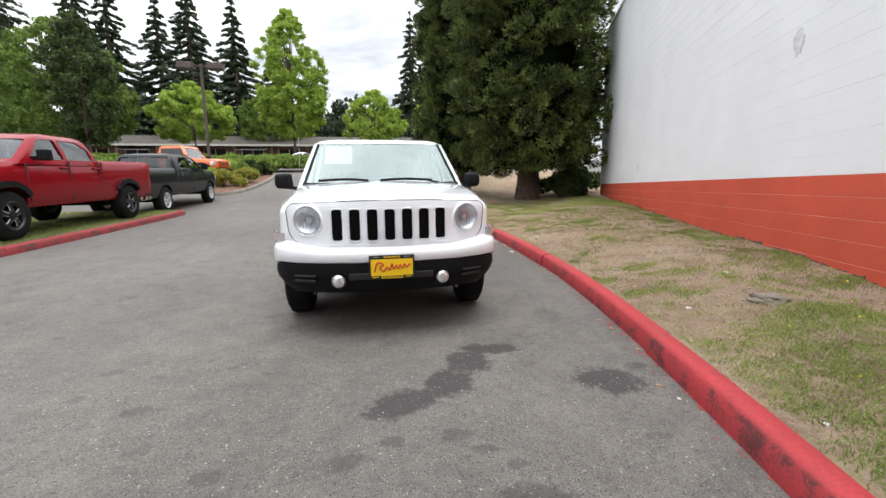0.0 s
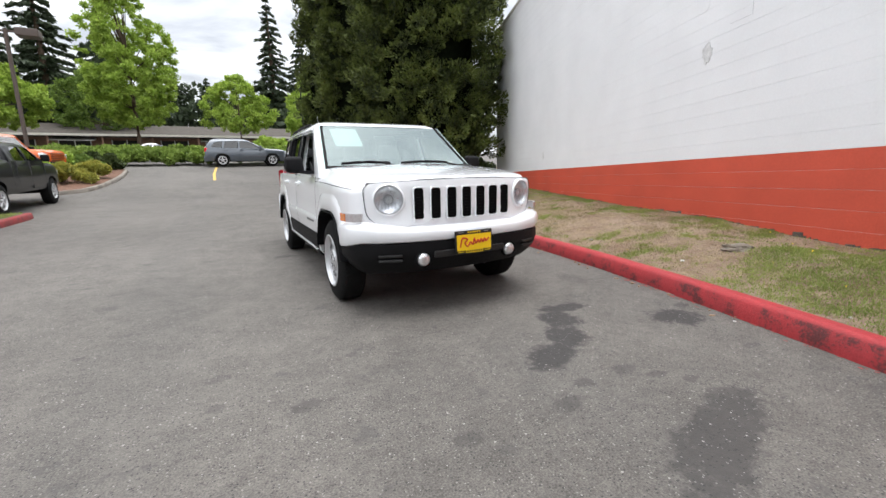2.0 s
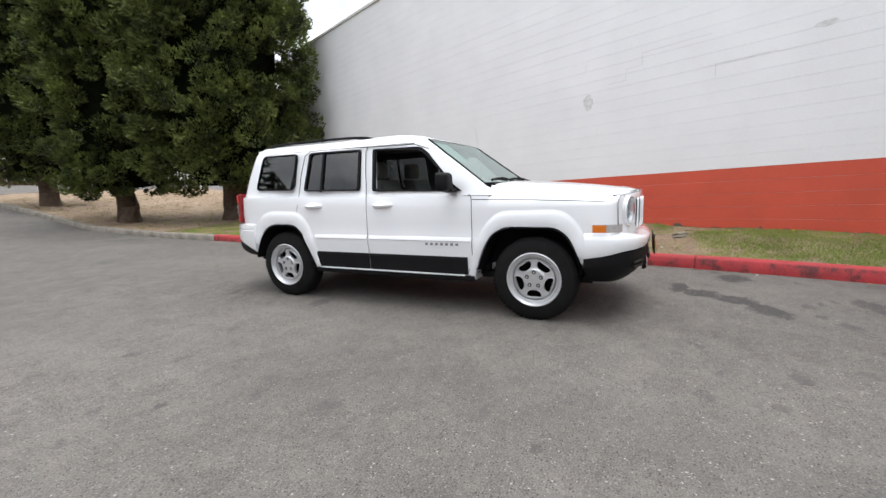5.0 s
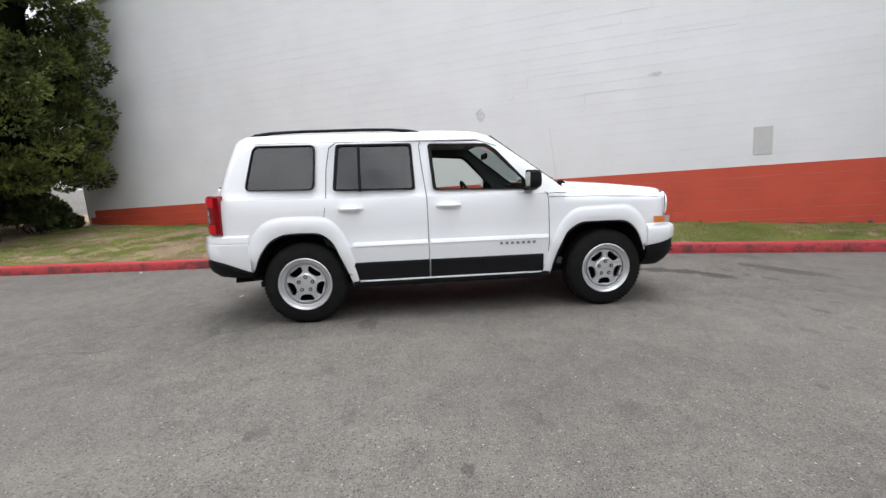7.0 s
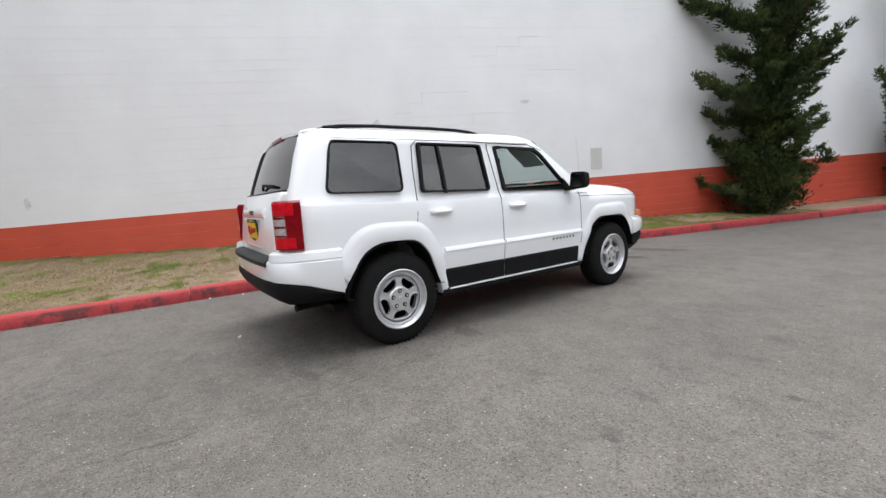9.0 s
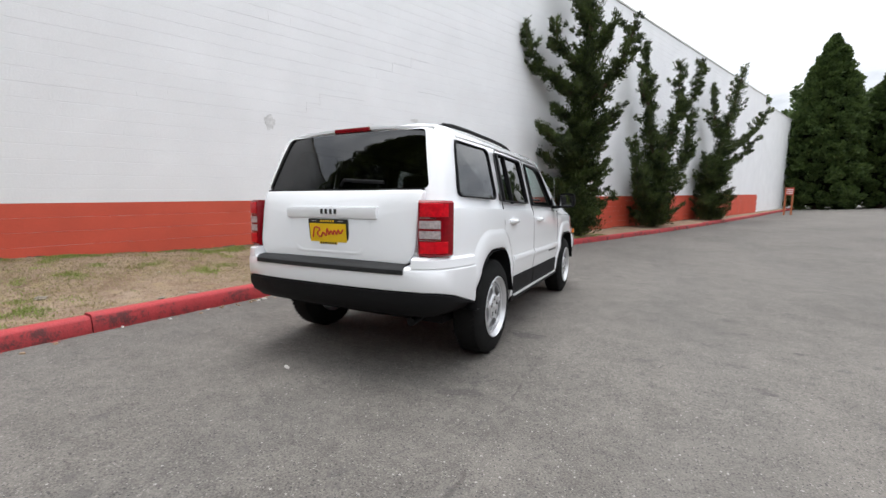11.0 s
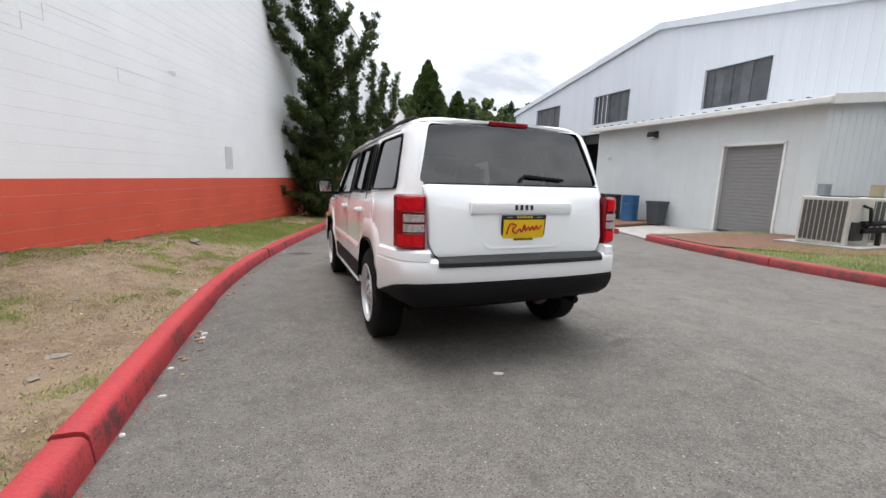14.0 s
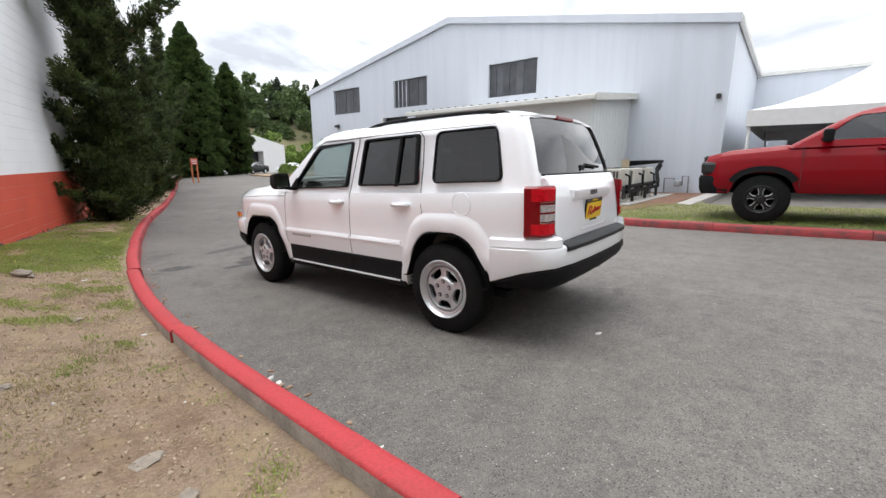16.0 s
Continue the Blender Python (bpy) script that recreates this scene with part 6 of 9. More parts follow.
def rear_white(x, y):
    d = rear_edge(y)
    return [(-0.14, 0.725), (-0.04, 0.722), (-0.012, 0.715), (0.0, 0.70), (0.0, 0.605 + d), (-0.008, 0.580 + d), (-0.03, 0.570 + d), (-0.14, 0.570 + d)]


def rear_black(x, y):
    d = rear_edge(y)
    return [(-0.02, 0.573 + d), (-0.004, 0.566 + d), (-0.004, 0.52 + d * 0.5), (-0.03, 0.465), (-0.09, 0.415), (-0.2, 0.39), (-0.35, 0.385), (-0.35, 0.57)]


part("rear_bumper", sweep(RB, rear_white), CAR_WHITE, suv, "white upper rear bumper", smooth=38)
part("lower_rear_bumper", sweep(RB, rear_black), TRIM, suv, "matt black lower rear bumper", smooth=38)
for k_ in (-1, 1):
    cn = sweep([(0.880, 1.74), (0.862, 1.85), (0.838, 1.96), (0.79, 2.073), (0.715, 2.143), (0.645, 2.156)], [(-0.10, 0.778), (-0.03, 0.775), (-0.008, 0.762), (-0.001, 0.715), (-0.1, 0.69)])
    bmesh.ops.transform(cn, matrix=Matrix.Diagonal((k_, 1, 1, 1)), verts=cn.verts)
    part("bumper_corner", cn, CAR_WHITE, suv, smooth=38)
part("step_pad", sweep(mirrored([(0.60, 2.166), (0.5, 2.178), (0.25, 2.19), (0.0, 2.192)]), [(-0.12, 0.742), (-0.03, 0.728), (-0.004, 0.718), (0.008, 0.704), (0.008, 0.678), (-0.02, 0.670), (-0.12, 0.670)]), material("step_pad_grey", (0.020, 0.021, 0.022), 0.6, spec=0.3, var=0.15), suv, "dark grey bumper step pad", smooth=35)
bm = lathe([(0.075, 0.0), (0.079, 0.0035), (0.083, 0.0)], 30)
bmesh.ops.transform(bm, matrix=Matrix.Translation((0.861, 1.50, 0.985)), verts=bm.verts)
part("fuel_flap", bm, CAR_WHITE, suv)
aerial = part("aerial", rod(bmesh.new(), (-0.79, -0.90, 1.04), (-0.79, -0.82, 1.58), 0.0016, 6), ALLOY, suv)
part("aerial_base", lathe([(0.0, 0.03), (0.010, 0.025), (0.014, 0.0), (0.0, 0.0)], 10, "z"), TRIM, aerial).matrix_local = Matrix.Translation((-0.79, -0.90, 1.018))

# cabin
part("cabin_floor", boxed((0, 0.3, 0.375), (1.28, 2.3, 0.04)), TRIM, suv)
part("dashboard", loft([[(x, y, z) for y, z in ((-0.84, 0.60), (-0.84, 1.06), (-0.62, 1.085), (-0.42, 1.04), (-0.38, 0.95), (-0.45, 0.60))] for x in (-0.72, 0.72)]), CABIN, suv, "dark dashboard", smooth=40)
q = Matrix.Translation((0.36, -0.28, 1.0)) @ Matrix.Rotation(radians(65), 4, "X")
bm = bmesh.new()
pts = [tuple(q @ Vector((0.185 * math.cos(2 * math.pi * k / 24), 0.185 * math.sin(2 * math.pi * k / 24), 0))) for k in range(25)]
tube(bm, pts, 0.015, 8)
sw = part("steering_wheel", bm, TRIM, suv, "black steering wheel")
part("steering_boss", rod(bmesh.new(), q @ Vector((0, 0, -0.2)), q @ Vector((0, 0, 0.02)), 0.06, 12), TRIM, sw)
for x in (-0.36, 0.36):
    s_ = part("front_seat", loft([[(x + dx, 0.10 + 0.30 * f + dy, 0.62 + 0.58 * f) for dx, dy in rounded([(-0.25 + 0.05 * f, -0.09), (0.25 - 0.05 * f, -0.09), (0.25 - 0.05 * f, 0.06), (-0.25 + 0.05 * f, 0.06)], 0.04)] for f in (0, 0.3, 0.7, 1.0)]), SEAT, suv, "dark cloth front seat", smooth=40)
    part("cushion", boxed((x, -0.10, 0.60), (0.50, 0.50, 0.16), bevel=0.05), SEAT, s_)
    part("headrest", boxed((x, 0.42, 1.30), (0.26, 0.10, 0.18), bevel=0.04), SEAT, s_)
rs = part("rear_seat", loft([[(dx, 1.10 + 0.14 * f + dy, 0.60 + 0.52 * f) for dx, dy in rounded([(-0.66, -0.08), (0.66, -0.08), (0.66, 0.06), (-0.66, 0.06)], 0.05)] for f in (0, 0.5, 1.0)]), SEAT, suv, "dark cloth rear bench", smooth=40)
for x in (-0.4, 0.4):
    part("headrest", boxed((x, 1.25, 1.20), (0.24, 0.10, 0.16), bevel=0.04), SEAT, rs)
part("inside_mirror", boxed((0, -0.40, 1.42), (0.24, 0.03, 0.06), bevel=0.012), TRIM, suv)
for side in (-1, 1):
    part("door_card", loft([[(side * x, y, z) for x, z in ((0.73, 0.36), (0.745, 0.98), (0.80, 1.05), (0.81, 1.03), (0.80, 0.36))] for y in (-0.82, 0.88)]), CABIN, suv)
    part("quarter_card", loft([[(side * x, y, z) for x, z in ((0.70, 0.86), (0.72, 0.98), (0.745, 1.05), (0.75, 1.03), (0.75, 0.86))] for y in (0.88, 1.80)]), CABIN, suv)
part("headliner", loft([plan_ring(green_w(z) - 0.06, green_f(z) + 0.06, green_b(z) - 0.07, z, 0.08) for z in (1.552, 1.575)]), material("headliner_grey", (0.22, 0.22, 0.21), 0.9, var=0.05), suv)


# ---- trees ----
def trunk_mesh(pts, radii, n=9, parent=None, name="trunk"):
    rings = []
    for i, (p, r) in enumerate(zip(pts, radii)):
        a, b = Vector(pts[max(0, i - 1)]), Vector(pts[min(len(pts) - 1, i + 1)])
        q = (b - a).to_track_quat("Z", "Y").to_matrix()
        rings.append([tuple(Vector(p) + q @ Vector((r * math.cos(2 * math.pi * k / n) * (1 + 0.12 * math.sin(3 * k + i)), r * math.sin(2 * math.pi * k / n), 0))) for k in range(n)])
    return part(name, loft(rings), BARK, parent, smooth=60)


def cloud(rng, centres, radii, count, squash=0.8, core=0.72):
    """Leaf places and outward ways over many small puffs."""
    area = radii ** 2
    pick = rng.choice(len(centres), count, p=area / area.sum())
    d = rng.normal(0, 1, (count, 3))
    d /= np.linalg.norm(d, axis=1, keepdims=True)
    r = radii[pick][:, None] * rng.uniform(core, 1.04, (count, 1))
    off = d * r * np.array([1, 1, squash])
    return centres[pick] + off, d


def big_conifer(name, m, radius, height, count, seed, label, low=1.2, mat=None, leaf=0.125, group=""):
    """A dense column of billowing scale-leaved sprays on a reddish trunk."""
    rng = np.random.default_rng(seed)
    t = thing(name, m, label, "tree", group)
    trunk_mesh([(0, 0, -0.3), (0.02, 0, 0.4), (0, 0.03, low + 1.5), (0, 0, height * 0.6), (0, 0, height * 0.95)], [radius * 0.22, radius * 0.15, radius * 0.12, radius * 0.07, 0.03], 10, t)
    n = int(900 * (radius / 2.5) * (height / 14))
    f = rng.uniform(0, 1, n) ** 0.85
    z = low + f * (height - low)
    shape = np.interp(f, [0, 0.04, 0.15, 0.45, 0.75, 0.92, 1.0], [0.72, 0.92, 1.0, 0.93, 0.62, 0.3, 0.06])
    a = rng.uniform(0, 2 * math.pi, n)
    lobes = 1 + 0.10 * np.sin(3 * a + seed) + 0.07 * np.sin(7 * a + z * 0.9)
    r = radius * shape * lobes * rng.uniform(0.66, 1.0, n)
    pr = rng.uniform(0.22, 0.50, n) * (0.5 + 0.5 * shape) * (radius / 2.6) ** 0.5
    c = np.stack([np.maximum(0, r - pr * 0.6) * np.cos(a), np.maximum(0, r - pr * 0.6) * np.sin(a), z], 1)
    p, d = cloud(rng, c, pr, count, 0.80, 0.70)
    out = np.stack([p[:, 0], p[:, 1], 0 * p[:, 2]], 1) / (np.linalg.norm(p[:, :2], axis=1, keepdims=True) + 0.1)
    way = d * 0.9 + out * 0.6 + np.array([0, 0, 0.45])
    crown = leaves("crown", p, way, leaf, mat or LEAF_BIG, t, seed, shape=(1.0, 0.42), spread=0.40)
    # near-black heart closes the gaps and puts the crown's inner shade into colour
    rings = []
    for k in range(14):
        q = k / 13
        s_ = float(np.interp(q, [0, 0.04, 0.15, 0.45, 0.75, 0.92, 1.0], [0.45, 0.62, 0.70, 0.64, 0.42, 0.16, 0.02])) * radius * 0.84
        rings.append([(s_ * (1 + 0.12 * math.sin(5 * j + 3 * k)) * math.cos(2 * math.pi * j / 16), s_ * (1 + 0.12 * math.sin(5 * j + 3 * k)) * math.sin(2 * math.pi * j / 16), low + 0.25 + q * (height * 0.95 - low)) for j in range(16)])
    part("shade_core", loft(rings), HEART, t)
    return t


# near-black that stands for shade deep in the crowns
HEART = material("crown_shade_black", (0.006, 0.008, 0.004), 1.0, spec=0.0, var=0.5, scale=5)


def limb_tree(name, m, limbs, bulk, seed, label, count=60000, leaf=0.085, group=""):
    """A shaggy juniper: rising limbs clad in tight tufts that end in spiky upturned tips.
    limbs: (points, foliage radius at the root, at the tip, limb thickness); bulk: (number of low side limbs, top height, reach)."""
    rng = np.random.default_rng(seed)
    t = thing(name, m, label, "tree", group)
    cs, rs, ws = [], [], []
    n_low, top_z, reach = bulk
    low = []
    for i in range(n_low):
        f = (i + rng.uniform(0, 1)) / n_low
        z = 0.30 + f * (top_z - 0.3)
        k = reach * float(np.interp(f, [0, 0.15, 0.55, 1.0], [0.75, 1.0, 0.95, 0.62])) * rng.uniform(0.60, 1.12)
        turn = rng.uniform(0, 2 * math.pi)
        dx, dy = math.cos(turn) * k * 1.15, max(-0.66, min(0.85, math.sin(turn) * k * 0.8))
        low.append(([(0, 0.05, z - 0.1), (dx * 0.5, dy * 0.5, z - 0.06), (dx * 0.85, dy * 0.85, z + 0.04), (dx * 1.08, dy * 1.08, z + 0.26)], 0.30, 0.13, 0.03))
    sprigs = []
    for pts, r0, r1, thick in limbs:
        line = resample(spline(pts, 8), max(4, int(sum((Vector(b_) - Vector(a_)).length for a_, b_ in zip(pts, pts[1:])) / 0.24)))
        for i, q in enumerate(line[1:-1]):
            f = i / len(line)
            turn, k = rng.uniform(0, 2 * math.pi), (r0 + (r1 - r0) * f) * rng.uniform(1.1, 2.1) + 0.10
            dx, dy = math.cos(turn) * k, math.sin(turn) * k * 0.8
            sprigs.append(([q, (q[0] + dx * 0.55, q[1] + dy * 0.55, q[2] + 0.02), (q[0] + dx, q[1] + dy, q[2] + 0.16 + 0.1 * k)], 0.16, 0.07, 0.014))
    for pts, r0, r1, thick in [*((a_, b_ * 1.15, c_ * 1.25, d_) for a_, b_, c_, d_ in limbs), *sprigs, *low]:
        line = resample(spline(pts, 8), max(5, int(sum((Vector(b_) - Vector(a_)).length for a_, b_ in zip(pts, pts[1:])) / 0.14)))
        k = len(line)
        trunk_mesh(line, [thick * (1 - 0.85 * i / (k - 1)) for i in range(k)], 7, t, "limb")
        sway = rng.uniform(0.65, 1.25, k)
        for i in range(k):
            f = i / (k - 1)
            rad = (r0 + (r1 - r0) * f) * sway[i]
            ahead = Vector(line[min(k - 1, i + 1)]) - Vector(line[max(0, i - 1)])
            ahead = np.array(ahead.normalized())
            for _ in range(3 + int(6 * rad)):
                o = rng.normal(0, 1, 3)
                o /= np.linalg.norm(o)
                q = np.array(line[i]) + o * rad * rng.uniform(0.35, 0.85) * np.array([1.0, 1.0, 0.55])
                q[2] = max(q[2], 0.22)
                cs.append(q)
                rs.append(rng.uniform(0.30, 0.50) * rad + 0.045)
                ws.append(o * 0.5 + ahead * 0.7 + np.array([0, 0, 0.35]))
    cs, rs, ws = np.array(cs), np.array(rs), np.array(ws)
    pick = rng.choice(len(cs), count, p=rs ** 1.5 / (rs ** 1.5).sum())
    d = rng.normal(0, 1, (count, 3))
    d /= np.linalg.norm(d, axis=1, keepdims=True)
    p = cs[pick] + (d * np.array([1, 1, 0.7]) * rng.uniform(0.35, 1.0, (count, 1)) + ws[pick] * rng.uniform(0, 1, (count, 1)) ** 3 * 0.9) * rs[pick][:, None]
    leaves("crown", p, ws[pick] + d * 0.7, leaf, LEAF_PINE, t, seed, shape=(1.0, 0.34), spread=0.30)
    return t


def round_tree(name, m, radius, height, low, count, seed, mat, label, leaf=0.22, trunk=0.16, lean=0.75, puff=(0.28, 0.62), group=""):
    """A broadleaf tree: forking limbs and an uneven crown of leaf clumps with gaps."""
    rng = np.random.default_rng(seed)
    t = thing(name, m, label, "tree", group)
    trunk_mesh([(0, 0, -0.3), (0.05, 0.02, low * 0.6), (0.0, 0.05, low + 0.5), (0.08, 0, height * 0.72)], [trunk * 1.3, trunk, trunk * 0.85, trunk * 0.2], 9, t)
    cs, rs = [], []
    n = int(230 * (radius / 3) * (height - low) / 7)
    for i in range(n):
        f = rng.uniform(0, 1)
        a = rng.uniform(0, 2 * math.pi)
        w = float(np.interp(f, [0, 0.12, 0.35, 0.6, 0.85, 1.0], [0.45, 0.82, 1.0, 0.85 * lean + 0.2, 0.5 * lean, 0.1])) * radius
        r = w * math.sqrt(rng.uniform(0.15, 1.0))
        cs.append((r * math.cos(a), r * math.sin(a), low + f * (height - low)))
        rs.append(rng.uniform(*puff) * (0.5 + 0.5 * w / radius))
        if i % 14 == 0:
            bm = bmesh.new()
            z0 = low + 0.3 + 0.55 * f * (height - low)
            rod(bm, (0, 0, min(z0, height * 0.68)), cs[-1], trunk * 0.28, 6, 0.015)
            part("limb", bm, BARK, t)
    p, d = cloud(rng, np.array(cs), np.array(rs), int(count * 1.5), 0.8, 0.15)
    leaves("crown", p, d + np.array([0, 0, 0.5]), leaf * 0.78, mat, t, seed, shape=(1.0, 0.62), spread=0.8)
    return t


def fir(name, m, radius, height, count, seed, label, mat=None, leaf=0.5, gap=0.0, group=""):
    """A spired fir: whorls of drooping boughs hung with needle sprays."""
    rng = np.random.default_rng(seed)
    t = thing(name, m, label, "tree", group)
    trunk_mesh([(0, 0, -0.3), (0, 0, height * 0.5), (0, 0, height)], [radius * 0.10, radius * 0.06, 0.02], 7, t)
    tiers, arms = 24, 8
    f = 1 - np.sqrt(rng.uniform(0.0, 1, count))
    lv = np.floor(f * tiers).astype(int)
    sector = rng.integers(0, arms, count)
    reach = rng.uniform(0.45, 1.2 + gap, (tiers + 1, arms))
    skew = rng.normal(0, 0.35, (tiers + 1, arms))
    tier = (lv + 0.5 * reach[lv, sector] + rng.uniform(0, 0.28, count)) / tiers
    tier = np.minimum(tier, 0.995)
    q = rng.uniform(0.0, 1.0, count) ** 0.7
    a = (sector + 0.5 + skew[lv, sector] + rng.normal(0, 0.16, count) * (1.15 - 0.7 * q)) / arms * 2 * math.pi + lv * 0.8
    r = radius * (1 - tier) ** 0.95 * reach[lv, sector] * q + 0.06
    z = height * (0.10 + 0.90 * tier) - 0.34 * r + 0.10 * r * r / max(radius, 1) - rng.uniform(0, 0.05, count) * radius * (1 - tier)
    p = np.stack([r * np.cos(a), r * np.sin(a), z], 1)
    way = np.stack([np.cos(a), np.sin(a), np.full(count, -0.35)], 1)
    leaves("crown", p, way, leaf, mat or LEAF_FIR, t, seed, shape=(1.0, 0.36), spread=0.4)
    return t


def stand(x, y, lift=0.0, turn=0.0, k=1.0):
    return Matrix.Translation((x, y, g(x, y) + lift)) @ UP @ Matrix.Rotation(turn, 4, "Z") @ Matrix.Scale(k, 4)


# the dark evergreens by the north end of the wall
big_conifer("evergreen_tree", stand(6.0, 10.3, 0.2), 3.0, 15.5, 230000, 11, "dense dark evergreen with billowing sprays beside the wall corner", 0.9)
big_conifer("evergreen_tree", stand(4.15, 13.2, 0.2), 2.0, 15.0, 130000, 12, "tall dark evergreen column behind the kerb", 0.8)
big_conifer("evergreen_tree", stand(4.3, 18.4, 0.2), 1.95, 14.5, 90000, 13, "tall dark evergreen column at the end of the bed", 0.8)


def shrub(name, x, y, r, h, count, seed, mat, label, lift=0.12, leaf=0.14, group="", squash=1.0):
    rng = np.random.default_rng(seed)
    t = thing(name, stand(x, y, lift), label, "shrub", group)
    n = max(8, int(16 * r * r))
    a, q = rng.uniform(0, 2 * math.pi, n), np.sqrt(rng.uniform(0, 1, n))
    c = np.stack([r * 0.8 * q * np.cos(a), r * 0.8 * q * np.sin(a) * squash, h * (0.3 + 0.5 * (1 - q * q)) * rng.uniform(0.7, 1.1, n)], 1)
    p, d = cloud(rng, c, rng.uniform(0.18, 0.34, n) * (0.6 + 0.4 * h), count, 0.8)
    p[:, 2] = np.maximum(p[:, 2], 0.02)
    leaves("foliage", p, d + np.array([0, 0, 0.5]), leaf, mat, t, seed, shape=(1.0, 0.5), spread=0.6)
    for k in range(4):
        part("stem", rod(bmesh.new(), (0, 0, -0.1), tuple(c[k]), 0.025, 6, 0.008), BARK, t)
    return t


shrub("laurel_shrub", 8.3, 11.2, 1.5, 1.3, 9000, 21, LEAF_PINE, "dark low laurel shrub beneath the evergreens", 0.2)
shrub("laurel_shrub", 7.3, 9.9, 0.9, 0.9, 4000, 22, LEAF_PINE, "dark low laurel shrub beneath the evergreens", 0.2)


# clipped junipers against the wall
def at_wall(s, out, z):
    """A place by the wall: s metres along it, out metres off its face."""
    return WALL_M @ Vector((s, out, z))


def wall_tree(s, out, limbs, bulk, seed, label, count):
    p = at_wall(s, out, 0)
    m = Matrix.Translation((p.x, p.y, verge_height(p.x, p.y) - 0.03)) @ UP @ Matrix.Rotation(math.atan2(WALL_U.y, WALL_U.x), 4, "Z")
    return limb_tree("juniper_tree", m, limbs, bulk, seed, label, count, group="junipers along the wall")


# in a tree's own frame x runs along the wall towards the north and y out over the verge
wall_tree(-8.75, 0.72, [
    ([(0, 0, 0), (0.03, 0.05, 1.5), (-0.05, 0.1, 3.2), (-0.12, 0.15, 5.2), (-0.2, 0.2, 6.8), (-0.22, 0.2, 8.6)], 0.62, 0.24, 0.17),
    ([(0, 0.1, 4.2), (0.85, -0.15, 4.55), (1.5, -0.42, 5.0), (1.88, -0.56, 5.55), (1.95, -0.60, 6.1)], 0.36, 0.10, 0.06), ([(0, 0.2, 4.1), (0.1, 0.8, 4.4), (0.25, 1.4, 5.0), (0.38, 1.85, 5.95)], 0.36, 0.10, 0.06),
    ([(-0.1, 0.15, 5.0), (0.55, -0.1, 5.35), (0.95, -0.2, 5.75), (1.02, -0.2, 6.3)], 0.30, 0.09, 0.05), ([(-0.1, 0.2, 5.4), (-0.1, 0.7, 5.8), (-0.1, 1.0, 6.4)], 0.28, 0.09, 0.045), ([(-0.2, 0.2, 6.4), (0.3, 0.0, 6.8), (0.5, -0.1, 7.5)], 0.25, 0.08, 0.04),
    ([(0, 0, 3.55), (0.75, 0.0, 3.62), (1.2, -0.05, 3.85)], 0.30, 0.12, 0.04), ([(0, 0, 2.85), (1.0, 0.0, 2.85), (1.75, -0.1, 3.3)], 0.34, 0.10, 0.05), ([(0, 0.1, 3.3), (-0.6, 0.5, 3.5), (-0.9, 0.9, 4.0)], 0.30, 0.10, 0.04), ([(0, 0, 3.0), (-0.9, 0.2, 3.1), (-1.3, 0.2, 3.6)], 0.30, 0.10, 0.04), ([(0, 0, 4.6), (-0.6, 0.1, 4.8), (-1.0, 0.2, 5.3)], 0.28, 0.09, 0.04)],
    (46, 3.5, 1.25), 31, "tall shaggy juniper with upturned limbs against the white wall", 150000)
wall_tree(-14.7, 0.70, [
    ([(0, 0, 0), (0.0, 0, 1.2), (0.0, 0.05, 2.6)], 0.62, 0.55, 0.15), ([(0.05, 0, 2.3), (0.55, 0, 3.6), (1.0, 0, 4.9), (1.25, 0, 5.8), (1.4, 0, 6.9)], 0.42, 0.12, 0.09), ([(0, 0, 2.4), (-0.5, 0.3, 3.6), (-0.6, 0.5, 4.8), (-0.6, 0.5, 5.6), (-0.4, 0.55, 6.5)], 0.40, 0.14, 0.09),
    ([(-0.6, 0.5, 4.4), (-1.1, 0.8, 5.1), (-1.55, 1.0, 6.7)], 0.28, 0.10, 0.05), ([(1.0, 0, 4.8), (1.5, 0, 5.1), (1.75, 0, 5.7)], 0.24, 0.09, 0.05), ([(0, 0, 0.8), (1.2, 0, 1.4), (1.75, 0, 2.4), (1.95, 0, 3.5)], 0.38, 0.10, 0.06), ([(-0.2, 0.1, 1.8), (-1.2, 0.4, 2.4), (-1.9, 0.5, 3.4), (-2.3, 0.5, 4.9)], 0.40, 0.14, 0.06)],
    (30, 2.7, 1.2), 32, "forked shaggy juniper against the white wall", 100000)
wall_tree(-22.0, 0.70, [
    ([(0, 0, 0), (0.0, 0, 1.4), (-0.1, 0.05, 2.8)], 0.75, 0.62, 0.15), ([(-0.1, 0.05, 2.6), (-0.4, 0.3, 4.4), (-0.9, 0.5, 6.0), (-1.4, 0.7, 7.9)], 0.55, 0.14, 0.10), ([(-0.3, 0.2, 3.4), (-1.4, 0.8, 4.2), (-2.3, 1.3, 4.9), (-2.9, 1.6, 5.9)], 0.34, 0.08, 0.06), ([(-0.2, 0.1, 2.8), (-1.4, 0.7, 3.2), (-2.5, 1.3, 4.4)], 0.32, 0.08, 0.06),
    ([(-0.4, 0.2, 4.3), (0.4, 0, 5.3), (0.75, 0, 6.8)], 0.34, 0.10, 0.06), ([(0, 0, 1.8), (1.1, 0.1, 2.4), (1.7, 0.1, 3.2)], 0.4, 0.14, 0.06)],
    (30, 3.4, 1.45), 33, "leaning shaggy juniper against the white wall", 95000)

